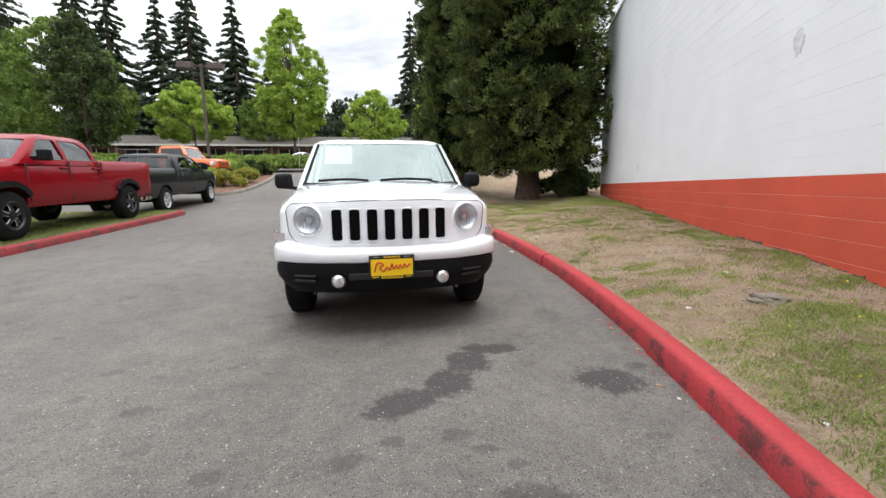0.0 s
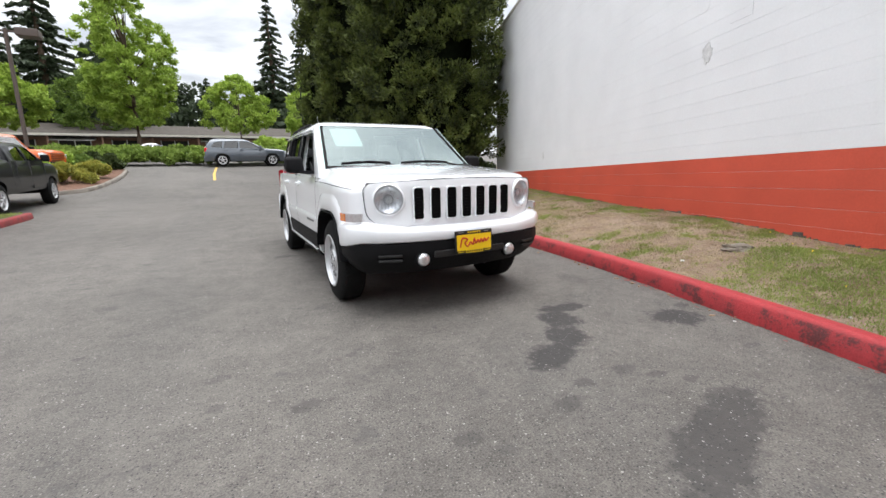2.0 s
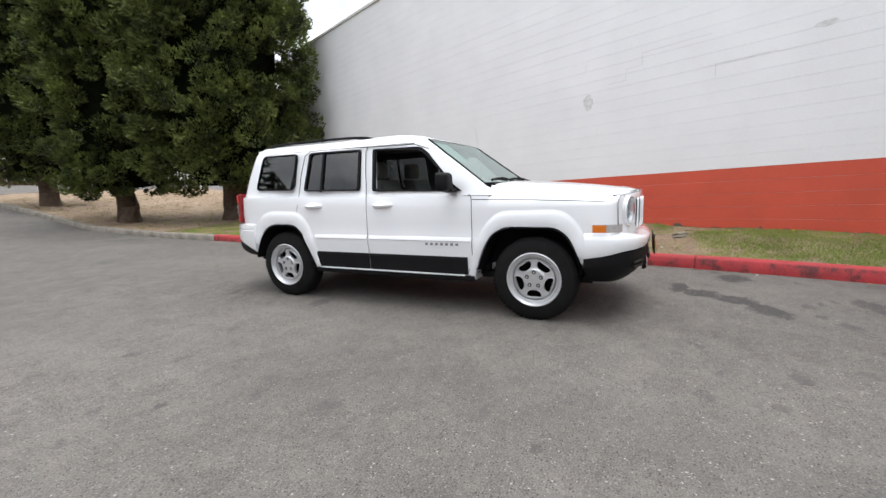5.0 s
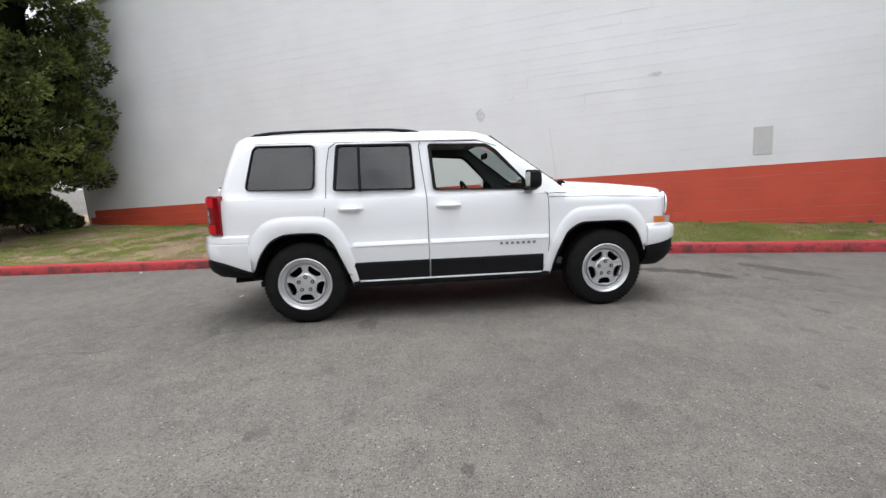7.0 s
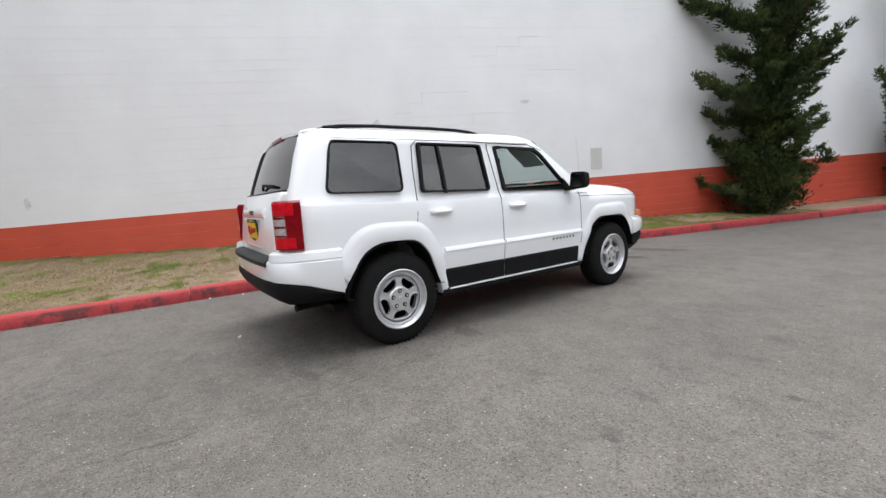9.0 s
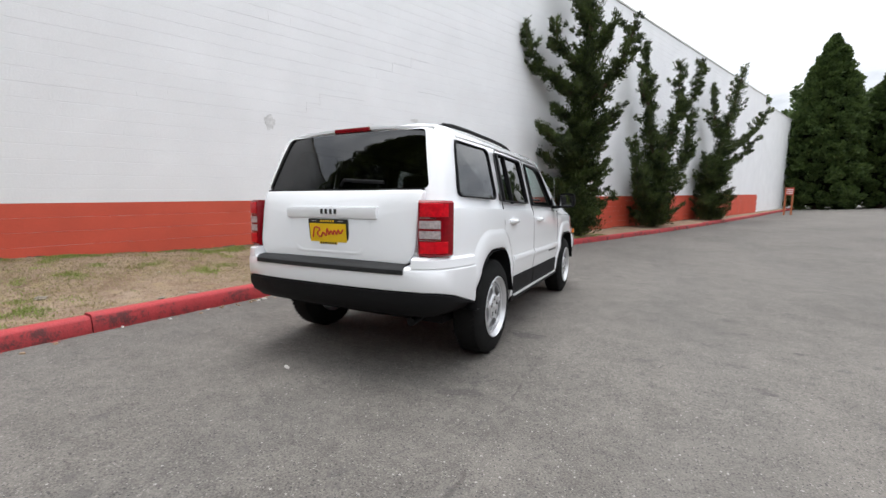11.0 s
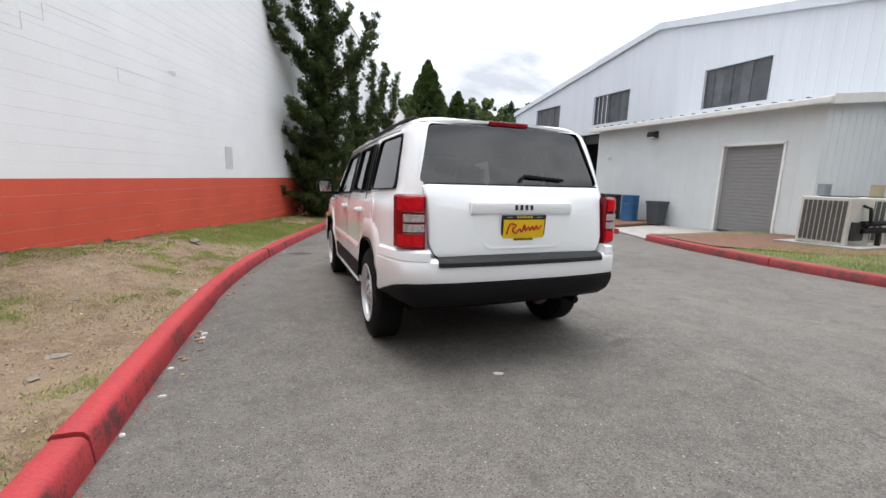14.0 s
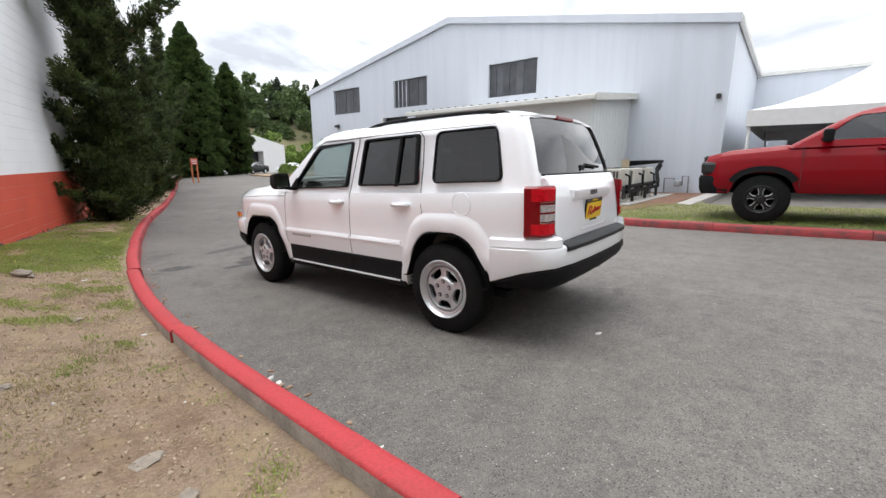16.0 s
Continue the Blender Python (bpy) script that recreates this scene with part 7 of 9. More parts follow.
# far end of the road to the south
big_conifer("cypress_tree", stand(-15.0, -45, -0.1), 3.0, 15.0, 90000, 14, "tall smooth dark cypress cone by the road", 0.2, LEAF_CYP, 0.26, "cypresses")
big_conifer("cypress_tree", stand(-19.4, -46, -0.1), 2.4, 12.0, 60000, 15, "tall smooth dark cypress cone by the road", 0.2, LEAF_CYP, 0.26, "cypresses")
big_conifer("cypress_tree", stand(-18.0, -50, -0.1), 2.4, 12.0, 20000, 16, "tall smooth dark cypress cone by the road", 0.2, LEAF_CYP, 0.28, "cypresses")


def wood(name, spots, seed, mat, label, count, leaf):
    """A far wood on rising land: many crowns as one thing nobody could count."""
    rng = np.random.default_rng(seed)
    cs, rs = [], []
    for x, y, z, r, h in spots:
        n = 9
        f = rng.uniform(0.05, 1, n)
        a = rng.uniform(0, 6.28, n)
        w = r * (1 - 0.55 * f) * rng.uniform(0.3, 1, n)
        cs += list(np.stack([x + w * np.cos(a), y + w * np.sin(a), z + f * h], 1))
        rs += list(rng.uniform(0.22, 0.42, n) * r)
    p, d = cloud(rng, np.array(cs), np.array(rs), count, 0.9)
    ob = leaves(name, p, d + np.array([0, 0, 0.4]), leaf, mat, None, seed, shape=(1.0, 0.7), spread=0.7)
    return tagged(ob, label, "woods", kind="stuff")


def bank(x, y):
    return min(26.0, 2.5 + max(0.0, -y - 108) * 0.46 + max(0, -x - 40) * 0.04)


rng_ = random.Random(8)
spots = []
for i in range(210):
    x = rng_.uniform(-170, 35)
    y = -rng_.uniform(113, 185)
    base = bank(x, y)
    spots.append((x, y, base - 1.5, rng_.uniform(3, 6), rng_.uniform(8, 17)))
wood("hill_wood", spots, 41, LEAF_HILL, "wooded green hillside far beyond the road", 120000, 1.15)
spots = []
for i in range(46):
    spots.append((-rng_.uniform(45, 95), -rng_.uniform(85, 112), 1.5, rng_.uniform(2.5, 4.5), rng_.uniform(4, 9)))
wood("hill_scrub", spots, 42, LEAF_GREEN, "light green scrub at the foot of the hill", 26000, 0.8)


tagged(sheet("hill", [-260, -180, -120, -80, -40, 0, 40, 100], [-320, -240, -180, -150, -125, -112, -106], lambda x, y: bank(x, y) if y < -106.5 else 1.0, LAWN), "rising wooded land in the distance", "hill", kind="structure")
for i, (x, y, h) in enumerate(((-64, -140, 15), (-84, -146, 16), (-104, -150, 16))):
    fir("fir_tree", Matrix.Translation((x, y, bank(x, y) - 1)), 7.0, h, 9000, 60 + i, "tall dark fir on the far hillside", None, 1.2, 0.1, "hillside firs")

spots = []
for i in range(120):
    spots.append((rng_.uniform(-95, 40), rng_.uniform(66, 100), 3.0, rng_.uniform(2.5, 4.5), rng_.uniform(6, 14)))
wood("north_wood", spots, 43, LEAF_FIR, "dark mixed woods behind the low building", 60000, 0.9)
# north: firs, lime-green street trees, hedge
for i, (x, y, r, h) in enumerate(((-48, 62, 5.0, 30), (-40, 66, 4.5, 31), (-34, 62, 4.2, 27), (-29.5, 66, 4.0, 25), (-22.5, 58, 4.2, 25), (-17.5, 60, 3.6, 23.5), (-60, 60, 5, 26), (-52, 70, 5, 34), (8.5, 74, 4.2, 27), (14, 78, 4.4, 22), (-1.5, 84, 3.6, 14), (3, 86, 3.4, 13), (20, 76, 4, 20), (-10, 84, 4, 17), (-27, 74, 4.4, 23), (-14, 72, 4, 20))):
    fir("fir_tree", Matrix.Translation((x, y, g(x, y) - 0.5)) @ UP, r * 1.35, h, 17000, 80 + i, "tall dark fir behind the low building", None, 0.62, 0.2, "north firs")
round_tree("street_tree", stand(-7.2, 40), 3.5, 15.0, 2.9, 40000, 101, LEAF_LIME, "tall lime-green sweetgum in full leaf", 0.26, 0.2, 0.9, group="lime-green street trees")
round_tree("street_tree", stand(-15.0, 36), 3.4, 7.4, 2.4, 26000, 102, LEAF_LIME, "broad lime-green maple in full leaf", 0.25, 0.14, 0.8, group="lime-green street trees")
round_tree("street_tree", stand(0.9, 42), 3.7, 8.0, 2.8, 16000, 103, LEAF_LIME, "airy lime-green maple with a thin top", 0.25, 0.13, 0.7, group="lime-green street trees")
round_tree("street_tree", stand(7.0, 40), 2.4, 8.0, 1.8, 10000, 104, LEAF_LIME, "small lime-green maple turning yellow", 0.25, 0.1, 0.7, group="lime-green street trees")
round_tree("street_tree", stand(-23.5, 34), 5.0, 11.5, 2.0, 20000, 105, LEAF_GREEN, "broad dull green tree turning brown", 0.30, 0.2, 0.9)
round_tree("street_tree", stand(-20.0, 30), 2.0, 11.0, 2.2, 16000, 106, LEAF_PINE, "narrow dark green upright tree", 0.24, 0.14, 1.1)
round_tree("street_tree", stand(-34, 40), 5.0, 10.0, 1.5, 16000, 107, LEAF_GREEN, "broad dull green tree by the lot", 0.32, 0.2, 0.9)
round_tree("street_tree", stand(-12.0, 55), 4.5, 10.0, 2.0, 14000, 108, LEAF_GREEN, "dark green tree behind the low building", 0.34, 0.2, 0.9)


def hedge(name, x0, x1, y, depth, height, count, seed, mat, label):
    rng = np.random.default_rng(seed)
    n = int((x1 - x0) * 22)
    c = np.stack([rng.uniform(x0, x1, n), y + rng.uniform(-depth / 2, depth / 2, n), np.zeros(n)], 1)
    tops = height * (0.5 + 0.35 * np.cos((c[:, 1] - y) / depth * math.pi)) * rng.uniform(0.75, 1.1, n)
    c[:, 2] = [g(a, b) for a, b in c[:, :2]] + tops * 0.75
    p, d = cloud(rng, c, rng.uniform(0.25, 0.5, n), count, 0.8)
    low = np.array([g(a, b) for a, b in p[:, :2]])
    p[:, 2] = np.maximum(p[:, 2], low + 0.03)
    ob = leaves(name, p, d + np.array([0, 0, 0.5]), 0.2, mat, None, seed, shape=(1.0, 0.6), spread=0.7)
    return tagged(ob, label, "hedge", kind="stuff")


hedge("hedge", -22, 3.0, 28.0, 4.4, 1.38, 100000, 51, LEAF_HEDGE, "low sprawling green hedge across the road end")
shrub("round_shrub", 2.6, 31.5, 1.9, 1.9, 5000, 52, LEAF_LIME, "clipped bright green shrub in the hedge", 0.3, 0.2)


# ---- other vehicles ----
TRUCK_GLASS = glass("tinted_windscreen", (0.55, 0.62, 0.60), ior=2.0)
def vehicle(name, m, paint, label, spec, wheels, rims=ALLOY, look_="spoke"):
    """A car from its outlines: lower body by stations, cabin by levels, glass, lamps and trim. It faces -y."""
    v = thing(name, m, label, "car")
    hw, low = spec["half"], spec["low"]
    tops = spec["top"]
    y0, y1 = tops[0][0], tops[-1][0]

    def half(y):
        s = float(np.interp(y, [y0, y0 + 0.06, y0 + 0.25, y1 - 0.2, y1 - 0.05, y1], [0.80, 0.90, 1.0, 1.0, 0.975, 0.93]))
        top = float(np.interp(y, [a for a, _ in tops], [b for _, b in tops]))
        z1 = top - 0.06
        return [(0.7 * hw * s, low), (0.93 * hw * s, low), (0.965 * hw * s, low + 0.08), (hw * s, low + 0.25 * (z1 - low)), (hw * 1.0 * s, low + 0.55 * (z1 - low)), (hw * 0.985 * s, low + 0.75 * (z1 - low)), (hw * 0.97 * s, z1 - 0.03), (hw * 0.945 * s, z1), (hw * 0.90 * s, top - 0.008), (hw * 0.84 * s, top), (0.0, top + spec.get("crown", 0.02))]

    ys_ = sorted({*(a for a, _ in tops), *np.linspace(y0, y1, 26).tolist(), y0 + 0.06, y0 + 0.25, y1 - 0.2, y1 - 0.05})
    cutters = []
    r, ww, rr = wheels["r"], wheels["width"], wheels["rim"]
    for y in wheels["y"]:
        a = r * 1.20
        arch = [(y - a * 1.08, low - 0.15), (y - a * 1.02, r + 0.05), (y - a * 0.72, r + a * 0.74), (y - a * 0.3, r + a * 0.95), (y + a * 0.3, r + a * 0.95), (y + a * 0.72, r + a * 0.74), (y + a * 1.02, r + 0.05), (y + a * 1.08, low - 0.15)]
        ln = rounded(arch, 0.1, 3)
        cutters += [prism(ln, "x", hw * 0.62, hw * 1.5), prism(ln, "x", -hw * 1.5, -hw * 0.62)]
        if spec.get("flare"):
            for side in (-1, 1):
                band = [(p[0], p[1]) for p in ln if p[1] > low]
                cx, cz = y, r
                rings = []
                for py, pz in band:
                    d = Vector((py - cx, pz - cz)).normalized()
                    q = (py + d.x * 0.10, pz + d.y * 0.10)
                    rings.append([(side * hw * 0.9, py, pz), (side * (hw + 0.055), py, pz), (side * (hw + 0.05), q[0], q[1]), (side * (hw * 0.96), q[0], q[1])])
                part("arch_flare", loft(rings, caps=False, closed=False), spec["flare"], v, smooth=40)
    if "bed" in spec:
        b0, b1, bz = spec["bed"]
        cutters.append(boxed((0, (b0 + b1) / 2, bz + 0.5), (hw * 1.72, b1 - b0, 1.0)))
    lv = spec["cabin"]
    part("body", carved(loft([ring_of(half(y), y) for y in ys_]), cutters), paint, v, smooth=35)
    lw = lambda z: float(np.interp(z, [l[0] for l in lv], [l[1] for l in lv]))
    lf = lambda z: float(np.interp(z, [l[0] for l in lv], [l[2] for l in lv]))
    lb = lambda z: float(np.interp(z, [l[0] for l in lv], [l[3] for l in lv]))
    outer_ = loft([plan_ring(w, f, b, z, 0.10, 5, 0.03) for z, w, f, b in lv])
    zi = [lv[0][0] - 0.1] + [z for z, *_ in lv[:-2]] + [lv[-2][0] - 0.03]
    inner_ = loft([plan_ring(lw(z) - 0.06, lf(z) + 0.06, lb(z) - 0.06, z, 0.08, 5, 0.03) for z in zi])
    cuts_ = [inner_] + [both(rounded(p, 0.04)) for p in spec["windows"]]
    zw0, zw1 = spec["glass_z"]
    wa, wb = lw(zw0) - 0.09, lw(zw1) - 0.10
    tz = rounded([(-wa, zw0), (wa, zw0), (wb, zw1), (-wb, zw1)], 0.05)
    ym = (lf(zw0) + lb(zw0)) / 2
    cuts_ += [prism(tz, "y", lf(zw0) - 0.5, ym), prism(tz, "y", ym, lb(zw0) + 0.5)]
    part("cabin_shell", carved(outer_, cuts_), paint, v, smooth=35)
    for p in spec["windows"]:
        for side in (-1, 1):
            part("side_window", loft([[(side * (lw(z) - o), y, z) for y, z in grown(rounded(p, 0.04), 0.012)] for o in (0.014, 0.02)]), spec["glass"], v)
    for f, nm, o, bow in ((lf, "windscreen", 0.02, -0.028), (lb, "rear_window", -0.02, 0.028)):
        rows = []
        for i in range(5):
            z = zw0 - 0.01 + (zw1 - zw0 + 0.02) * i / 4
            w = wa + (wb - wa) * i / 4 + 0.02
            rows.append([(x * w, f(z) + o + bow * (1 - x * x), z) for x in np.linspace(-1, 1, 9)])
        part(nm, loft(rows, caps=False, closed=False), TRUCK_GLASS if nm == "windscreen" else spec["glass"], v, smooth=60)
    part("cabin_trim", boxed((0, (lf(zw0) + lb(zw0)) / 2 + 0.15, lv[0][0] - 0.05), (lw(zw0) * 1.8, (lb(zw0) - lf(zw0)) * 0.75, 0.12)), CABIN, v)
    for k in (-0.4, 0.4):
        part("seat", boxed((k, ym - 0.1, lv[0][0] + 0.18), (0.5, 0.16, 0.55), bevel=0.05), SEAT, v)
    for y in wheels["y"]:
        for sx in (-1, 1):
            place_wheel(v, sx * (hw - ww / 2 + wheels.get("out", 0.0)), y, r, ww, rr, look_, rims)
            part("arch_back", prism([(y - r * 1.2, low + 0.02), (y + r * 1.2, low + 0.02), (y + r * 0.9, r * 2.05), (y - r * 0.9, r * 2.05)], "x", sx * hw * 0.60, sx * hw * 0.62), TRIM, v)
    for sx in (-1, 1):
        ym_, zm = spec["mirror"]
        mi = part("door_mirror", boxed((sx * (hw + 0.13), ym_, zm), (0.20, 0.13, spec.get("mirror_h", 0.17)), bevel=0.03), spec.get("mirror_mat", TRIM), v)
        part("mirror_arm", boxed((sx * (hw - 0.0), ym_ + 0.01, zm - 0.05), (0.2, 0.08, 0.06), bevel=0.015), TRIM, mi)
        for yh, zh in spec["handles"]:
            part("door_handle", boxed((sx * (hw * 0.985), yh, zh), (0.05, 0.20, 0.04), bevel=0.015), spec.get("handle_mat", paint), v)
        for ya, yb, za, zb in spec["gaps"]:
            part("panel_gap", boxed((sx * (hw * 0.985), (ya + yb) / 2, (za + zb) / 2), (0.035, abs(yb - ya) + 0.006, abs(zb - za) + 0.006)), GAP, v)
        za, zb, wx = spec["head"]
        if spec.get("dark_lamps"):
            hd = part("headlamp", boxed((sx * (hw * 0.955 - wx / 2), y0 + 0.16, (za + zb) / 2), (wx, 0.40, zb - za), bevel=0.05), BLACK, v, "black-bezelled headlamp")
            part("lens", boxed((sx * (hw * 0.962 - wx / 2), y0 + 0.15, (za + zb) / 2 + 0.02), (wx * 0.9, 0.24, (zb - za) * 0.5), bevel=0.04), LAMP_WHITE, hd, "clear lens")
            part("light_strip", boxed((sx * (hw * 0.964 - wx / 2), y0 + 0.17, za + 0.035), (wx * 0.9, 0.28, 0.02), bevel=0.006), WHITE_PLASTIC, hd)
        else:
            part("headlamp", boxed((sx * (hw * 0.945 - wx / 2), y0 + 0.15, (za + zb) / 2), (wx, 0.30, zb - za), bevel=0.04), REFLECTOR, v, "clear headlamp")
        za, zb, wx = spec["tail"]
        part("tail_lamp", boxed((sx * (hw * 0.955 - wx / 2), y1 - 0.085, (za + zb) / 2), (wx, 0.20, zb - za), bevel=0.03), LAMP_RED, v, "red tail lamp")
    za, zb = spec["grille"]
    gr = part("grille", boxed((0, y0 + 0.0, (za + zb) / 2), (hw * 1.15, 0.10, zb - za), bevel=0.05), spec.get("grille_mat", BLACK), v, "dark front grille")
    for k in range(5):
        part("grille_bar", boxed((0, y0 - 0.055, za + (zb - za) * (k + 0.5) / 5), (hw * 1.02, 0.02, 0.018)), TRIM, gr)
    for y, o, mt, nm in ((y0, -1, spec["bumper"][0], "front_bumper"), (y1, 1, spec["bumper"][1], "rear_bumper")):
        b0, b1 = spec["bumper_z"]
        line = mirrored([(hw * 0.97, y - o * 0.40), (hw * 0.965, y - o * 0.12), (hw * 0.88, y + o * 0.06), (hw * 0.5, y + o * 0.12), (0.0, y + o * 0.135)])
        line = line if o > 0 else line[::-1]
        part(nm, sweep(line, [(-0.12, b1), (-0.02, b1 - 0.01), (0.0, b1 - 0.06), (-0.01, b0 + 0.08), (-0.05, b0), (-0.14, b0)]), mt, v, smooth=40)
    part("underbody", boxed((0, 0, low + 0.03), (hw * 1.3, (y1 - y0) * 0.85, 0.08)), TRIM, v)
    for y in wheels["y"]:
        part("axle", rod(bmesh.new(), (-hw * 0.8, y, r), (hw * 0.8, y, r), 0.06, 8), DARK_METAL, v)
    return v


def pickup_spec(bumpers, flare, wb):
    e = wb / 2
    return dict(half=0.985, low=0.52, crown=0.03, flare=flare,
                top=[(-e - 0.90, 1.10), (-e - 0.84, 1.19), (-e - 0.5, 1.27), (-e + 0.1, 1.31), (-e + 0.28, 1.325), (-e + 0.34, 1.31), (e - 1.0, 1.345), (e - 0.95, 1.40), (e + 1.20, 1.42), (e + 1.25, 1.40)],
                bed=(e - 0.86, e + 1.19, 0.85),
                cabin=[(1.27, 0.96, -e + 0.27, e - 0.91), (1.34, 0.945, -e + 0.37, e - 0.92), (1.55, 0.885, -e + 0.70, e - 0.97), (1.74, 0.80, -e + 1.00, e - 1.05), (1.80, 0.755, -e + 1.13, e - 1.11), (1.845, 0.68, -e + 1.30, e - 1.23), (1.875, 0.5, -e + 1.55, e - 1.45)],
                windows=[[(-e + 0.67, 1.375), (-e + 1.05, 1.70), (-e + 1.15, 1.745), (-e + 1.53, 1.755), (-e + 1.55, 1.37)], [(-e + 1.65, 1.37), (-e + 1.63, 1.755), (-e + 2.17, 1.745), (-e + 2.41, 1.60), (-e + 2.43, 1.37)]],
                glass=DARK_GLASS, glass_z=(1.36, 1.74), mirror=(-e + 0.77, 1.44), mirror_h=0.20, handles=[(-e + 1.45, 1.22), (-e + 2.43, 1.22)],
                gaps=[(-e + 0.50, -e + 0.50, 0.62, 1.30), (-e + 1.60, -e + 1.60, 0.60, 1.36), (-e + 2.53, -e + 2.53, 0.75, 1.36), (e - 0.93, e - 0.93, 0.72, 1.36)],
                head=(0.86, 1.08, 0.36), tail=(1.05, 1.37, 0.16), grille=(0.80, 1.20), bumper=bumpers, bumper_z=(0.50, 0.84))


LAWN_Z = 0.165
vehicle("pickup_truck", Matrix.Translation((-6.97, 4.69, LAWN_Z)), CAR_RED, "red crew-cab pickup truck parked on the grass strip", dict(pickup_spec((TRIM, TRIM), TRIM, 3.57), dark_lamps=True), dict(r=0.415, width=0.28, rim=0.235, y=(-1.785, 1.785), out=0.03), MACHINED)
vehicle("pickup_truck", Matrix.Translation((-7.3, 11.15, g(-7, 11.15) + 0.005)) @ Matrix.Rotation(0.022, 4, "X") @ Matrix.Rotation(math.pi, 4, "Z"), CAR_BLACK, "black crew-cab pickup truck with chrome bumpers on the asphalt", dict(pickup_spec((CHROME, CHROME), None, 3.79)), dict(r=0.415, width=0.27, rim=0.235, y=(-1.895, 1.895)), ALLOY)


def suv_spec():
    return dict(half=0.92, low=0.30, crown=0.03, top=[(-2.32, 0.80), (-2.2, 0.93), (-1.8, 1.0), (-1.0, 1.06), (-0.95, 1.0), (2.2, 1.06), (2.32, 0.98)],
                cabin=[(0.98, 0.89, -1.10, 2.28), (1.05, 0.875, -0.98, 2.26), (1.30, 0.80, -0.52, 2.16), (1.52, 0.70, -0.10, 2.0), (1.60, 0.62, 0.12, 1.8), (1.64, 0.45, 0.45, 1.5)],
                windows=[[(-0.72, 1.06), (-0.22, 1.42), (0.0, 1.48), (0.42, 1.50), (0.44, 1.06)], [(0.52, 1.06), (0.50, 1.50), (1.22, 1.47), (1.30, 1.07)], [(1.40, 1.08), (1.33, 1.46), (1.75, 1.42), (1.98, 1.12)]],
                glass=DARK_GLASS, glass_z=(1.08, 1.47), mirror=(-0.72, 1.12), mirror_mat=CAR_GREY, handles=[(0.33, 0.93), (1.2, 0.95)], gaps=[(-0.85, -0.85, 0.4, 1.0), (0.48, 0.48, 0.36, 1.02), (1.35, 1.35, 0.62, 1.04)],
                head=(0.72, 0.90, 0.42), tail=(0.85, 1.08, 0.26), grille=(0.60, 0.84), bumper=(CAR_GREY, CAR_GREY), bumper_z=(0.30, 0.62))


suv_wheels = dict(r=0.36, width=0.235, rim=0.24, y=(-1.38, 1.42))
vehicle("crossover", Matrix.Translation((0.2, 24.7, g(0.2, 24.7))) @ Matrix.Rotation(math.pi / 2, 4, "Z"), CAR_GREY, "dark blue-grey crossover on the cross lane by the hedge", suv_spec(), suv_wheels)


def sedan_spec(paint):
    return dict(half=0.90, low=0.22, crown=0.03, top=[(-2.3, 0.62), (-2.2, 0.72), (-1.6, 0.84), (-0.9, 0.93), (-0.85, 0.9), (1.5, 0.95), (1.6, 1.0), (2.2, 1.0), (2.32, 0.90)],
                cabin=[(0.88, 0.86, -1.0, 1.85), (0.95, 0.85, -0.85, 1.72), (1.15, 0.76, -0.35, 1.40), (1.36, 0.62, 0.12, 1.02), (1.42, 0.5, 0.3, 0.85), (1.44, 0.35, 0.4, 0.75)],
                windows=[[(-0.55, 0.97), (-0.05, 1.28), (0.12, 1.33), (0.42, 1.34), (0.44, 0.97)], [(0.52, 0.97), (0.50, 1.34), (0.92, 1.31), (1.30, 1.10), (1.34, 0.98)]],
                glass=DARK_GLASS, glass_z=(0.98, 1.32), mirror=(-0.55, 1.0), mirror_mat=paint, handles=[(0.33, 0.82), (1.2, 0.84)], gaps=[(-0.7, -0.7, 0.32, 0.92), (0.48, 0.48, 0.3, 0.94), (1.32, 1.32, 0.6, 0.95)],
                head=(0.58, 0.72, 0.40), tail=(0.76, 0.92, 0.34), grille=(0.42, 0.62), bumper=(paint, paint), bumper_z=(0.22, 0.52))


sedan_wheels = dict(r=0.325, width=0.22, rim=0.22, y=(-1.38, 1.40))
for k, (x, y, paint, words, turn_) in enumerate(((-5.3, 35.5, CAR_WHITE, "white sedan parked behind the hedge", 1.6), (-0.8, 35.5, CAR_WHITE, "white sedan parked behind the hedge", 1.5), (4.6, 31.5, CAR_SILVER, "silver sedan at the cross lane", 1.57), (-22.9, -49.0, CAR_BLACK, "black sedan parked far down the road", 2.1), (-33.5, -58, CAR_WHITE, "white sedan parked far down the road", 0.2), (-17.9, -15.3, CAR_WHITE, "white car standing inside the dark vehicle bay", math.pi / 2))):
    vehicle("sedan", Matrix.Translation((x, y, g(x, y))) @ Matrix.Rotation(turn_, 4, "Z"), paint, words, sedan_spec(paint), sedan_wheels)


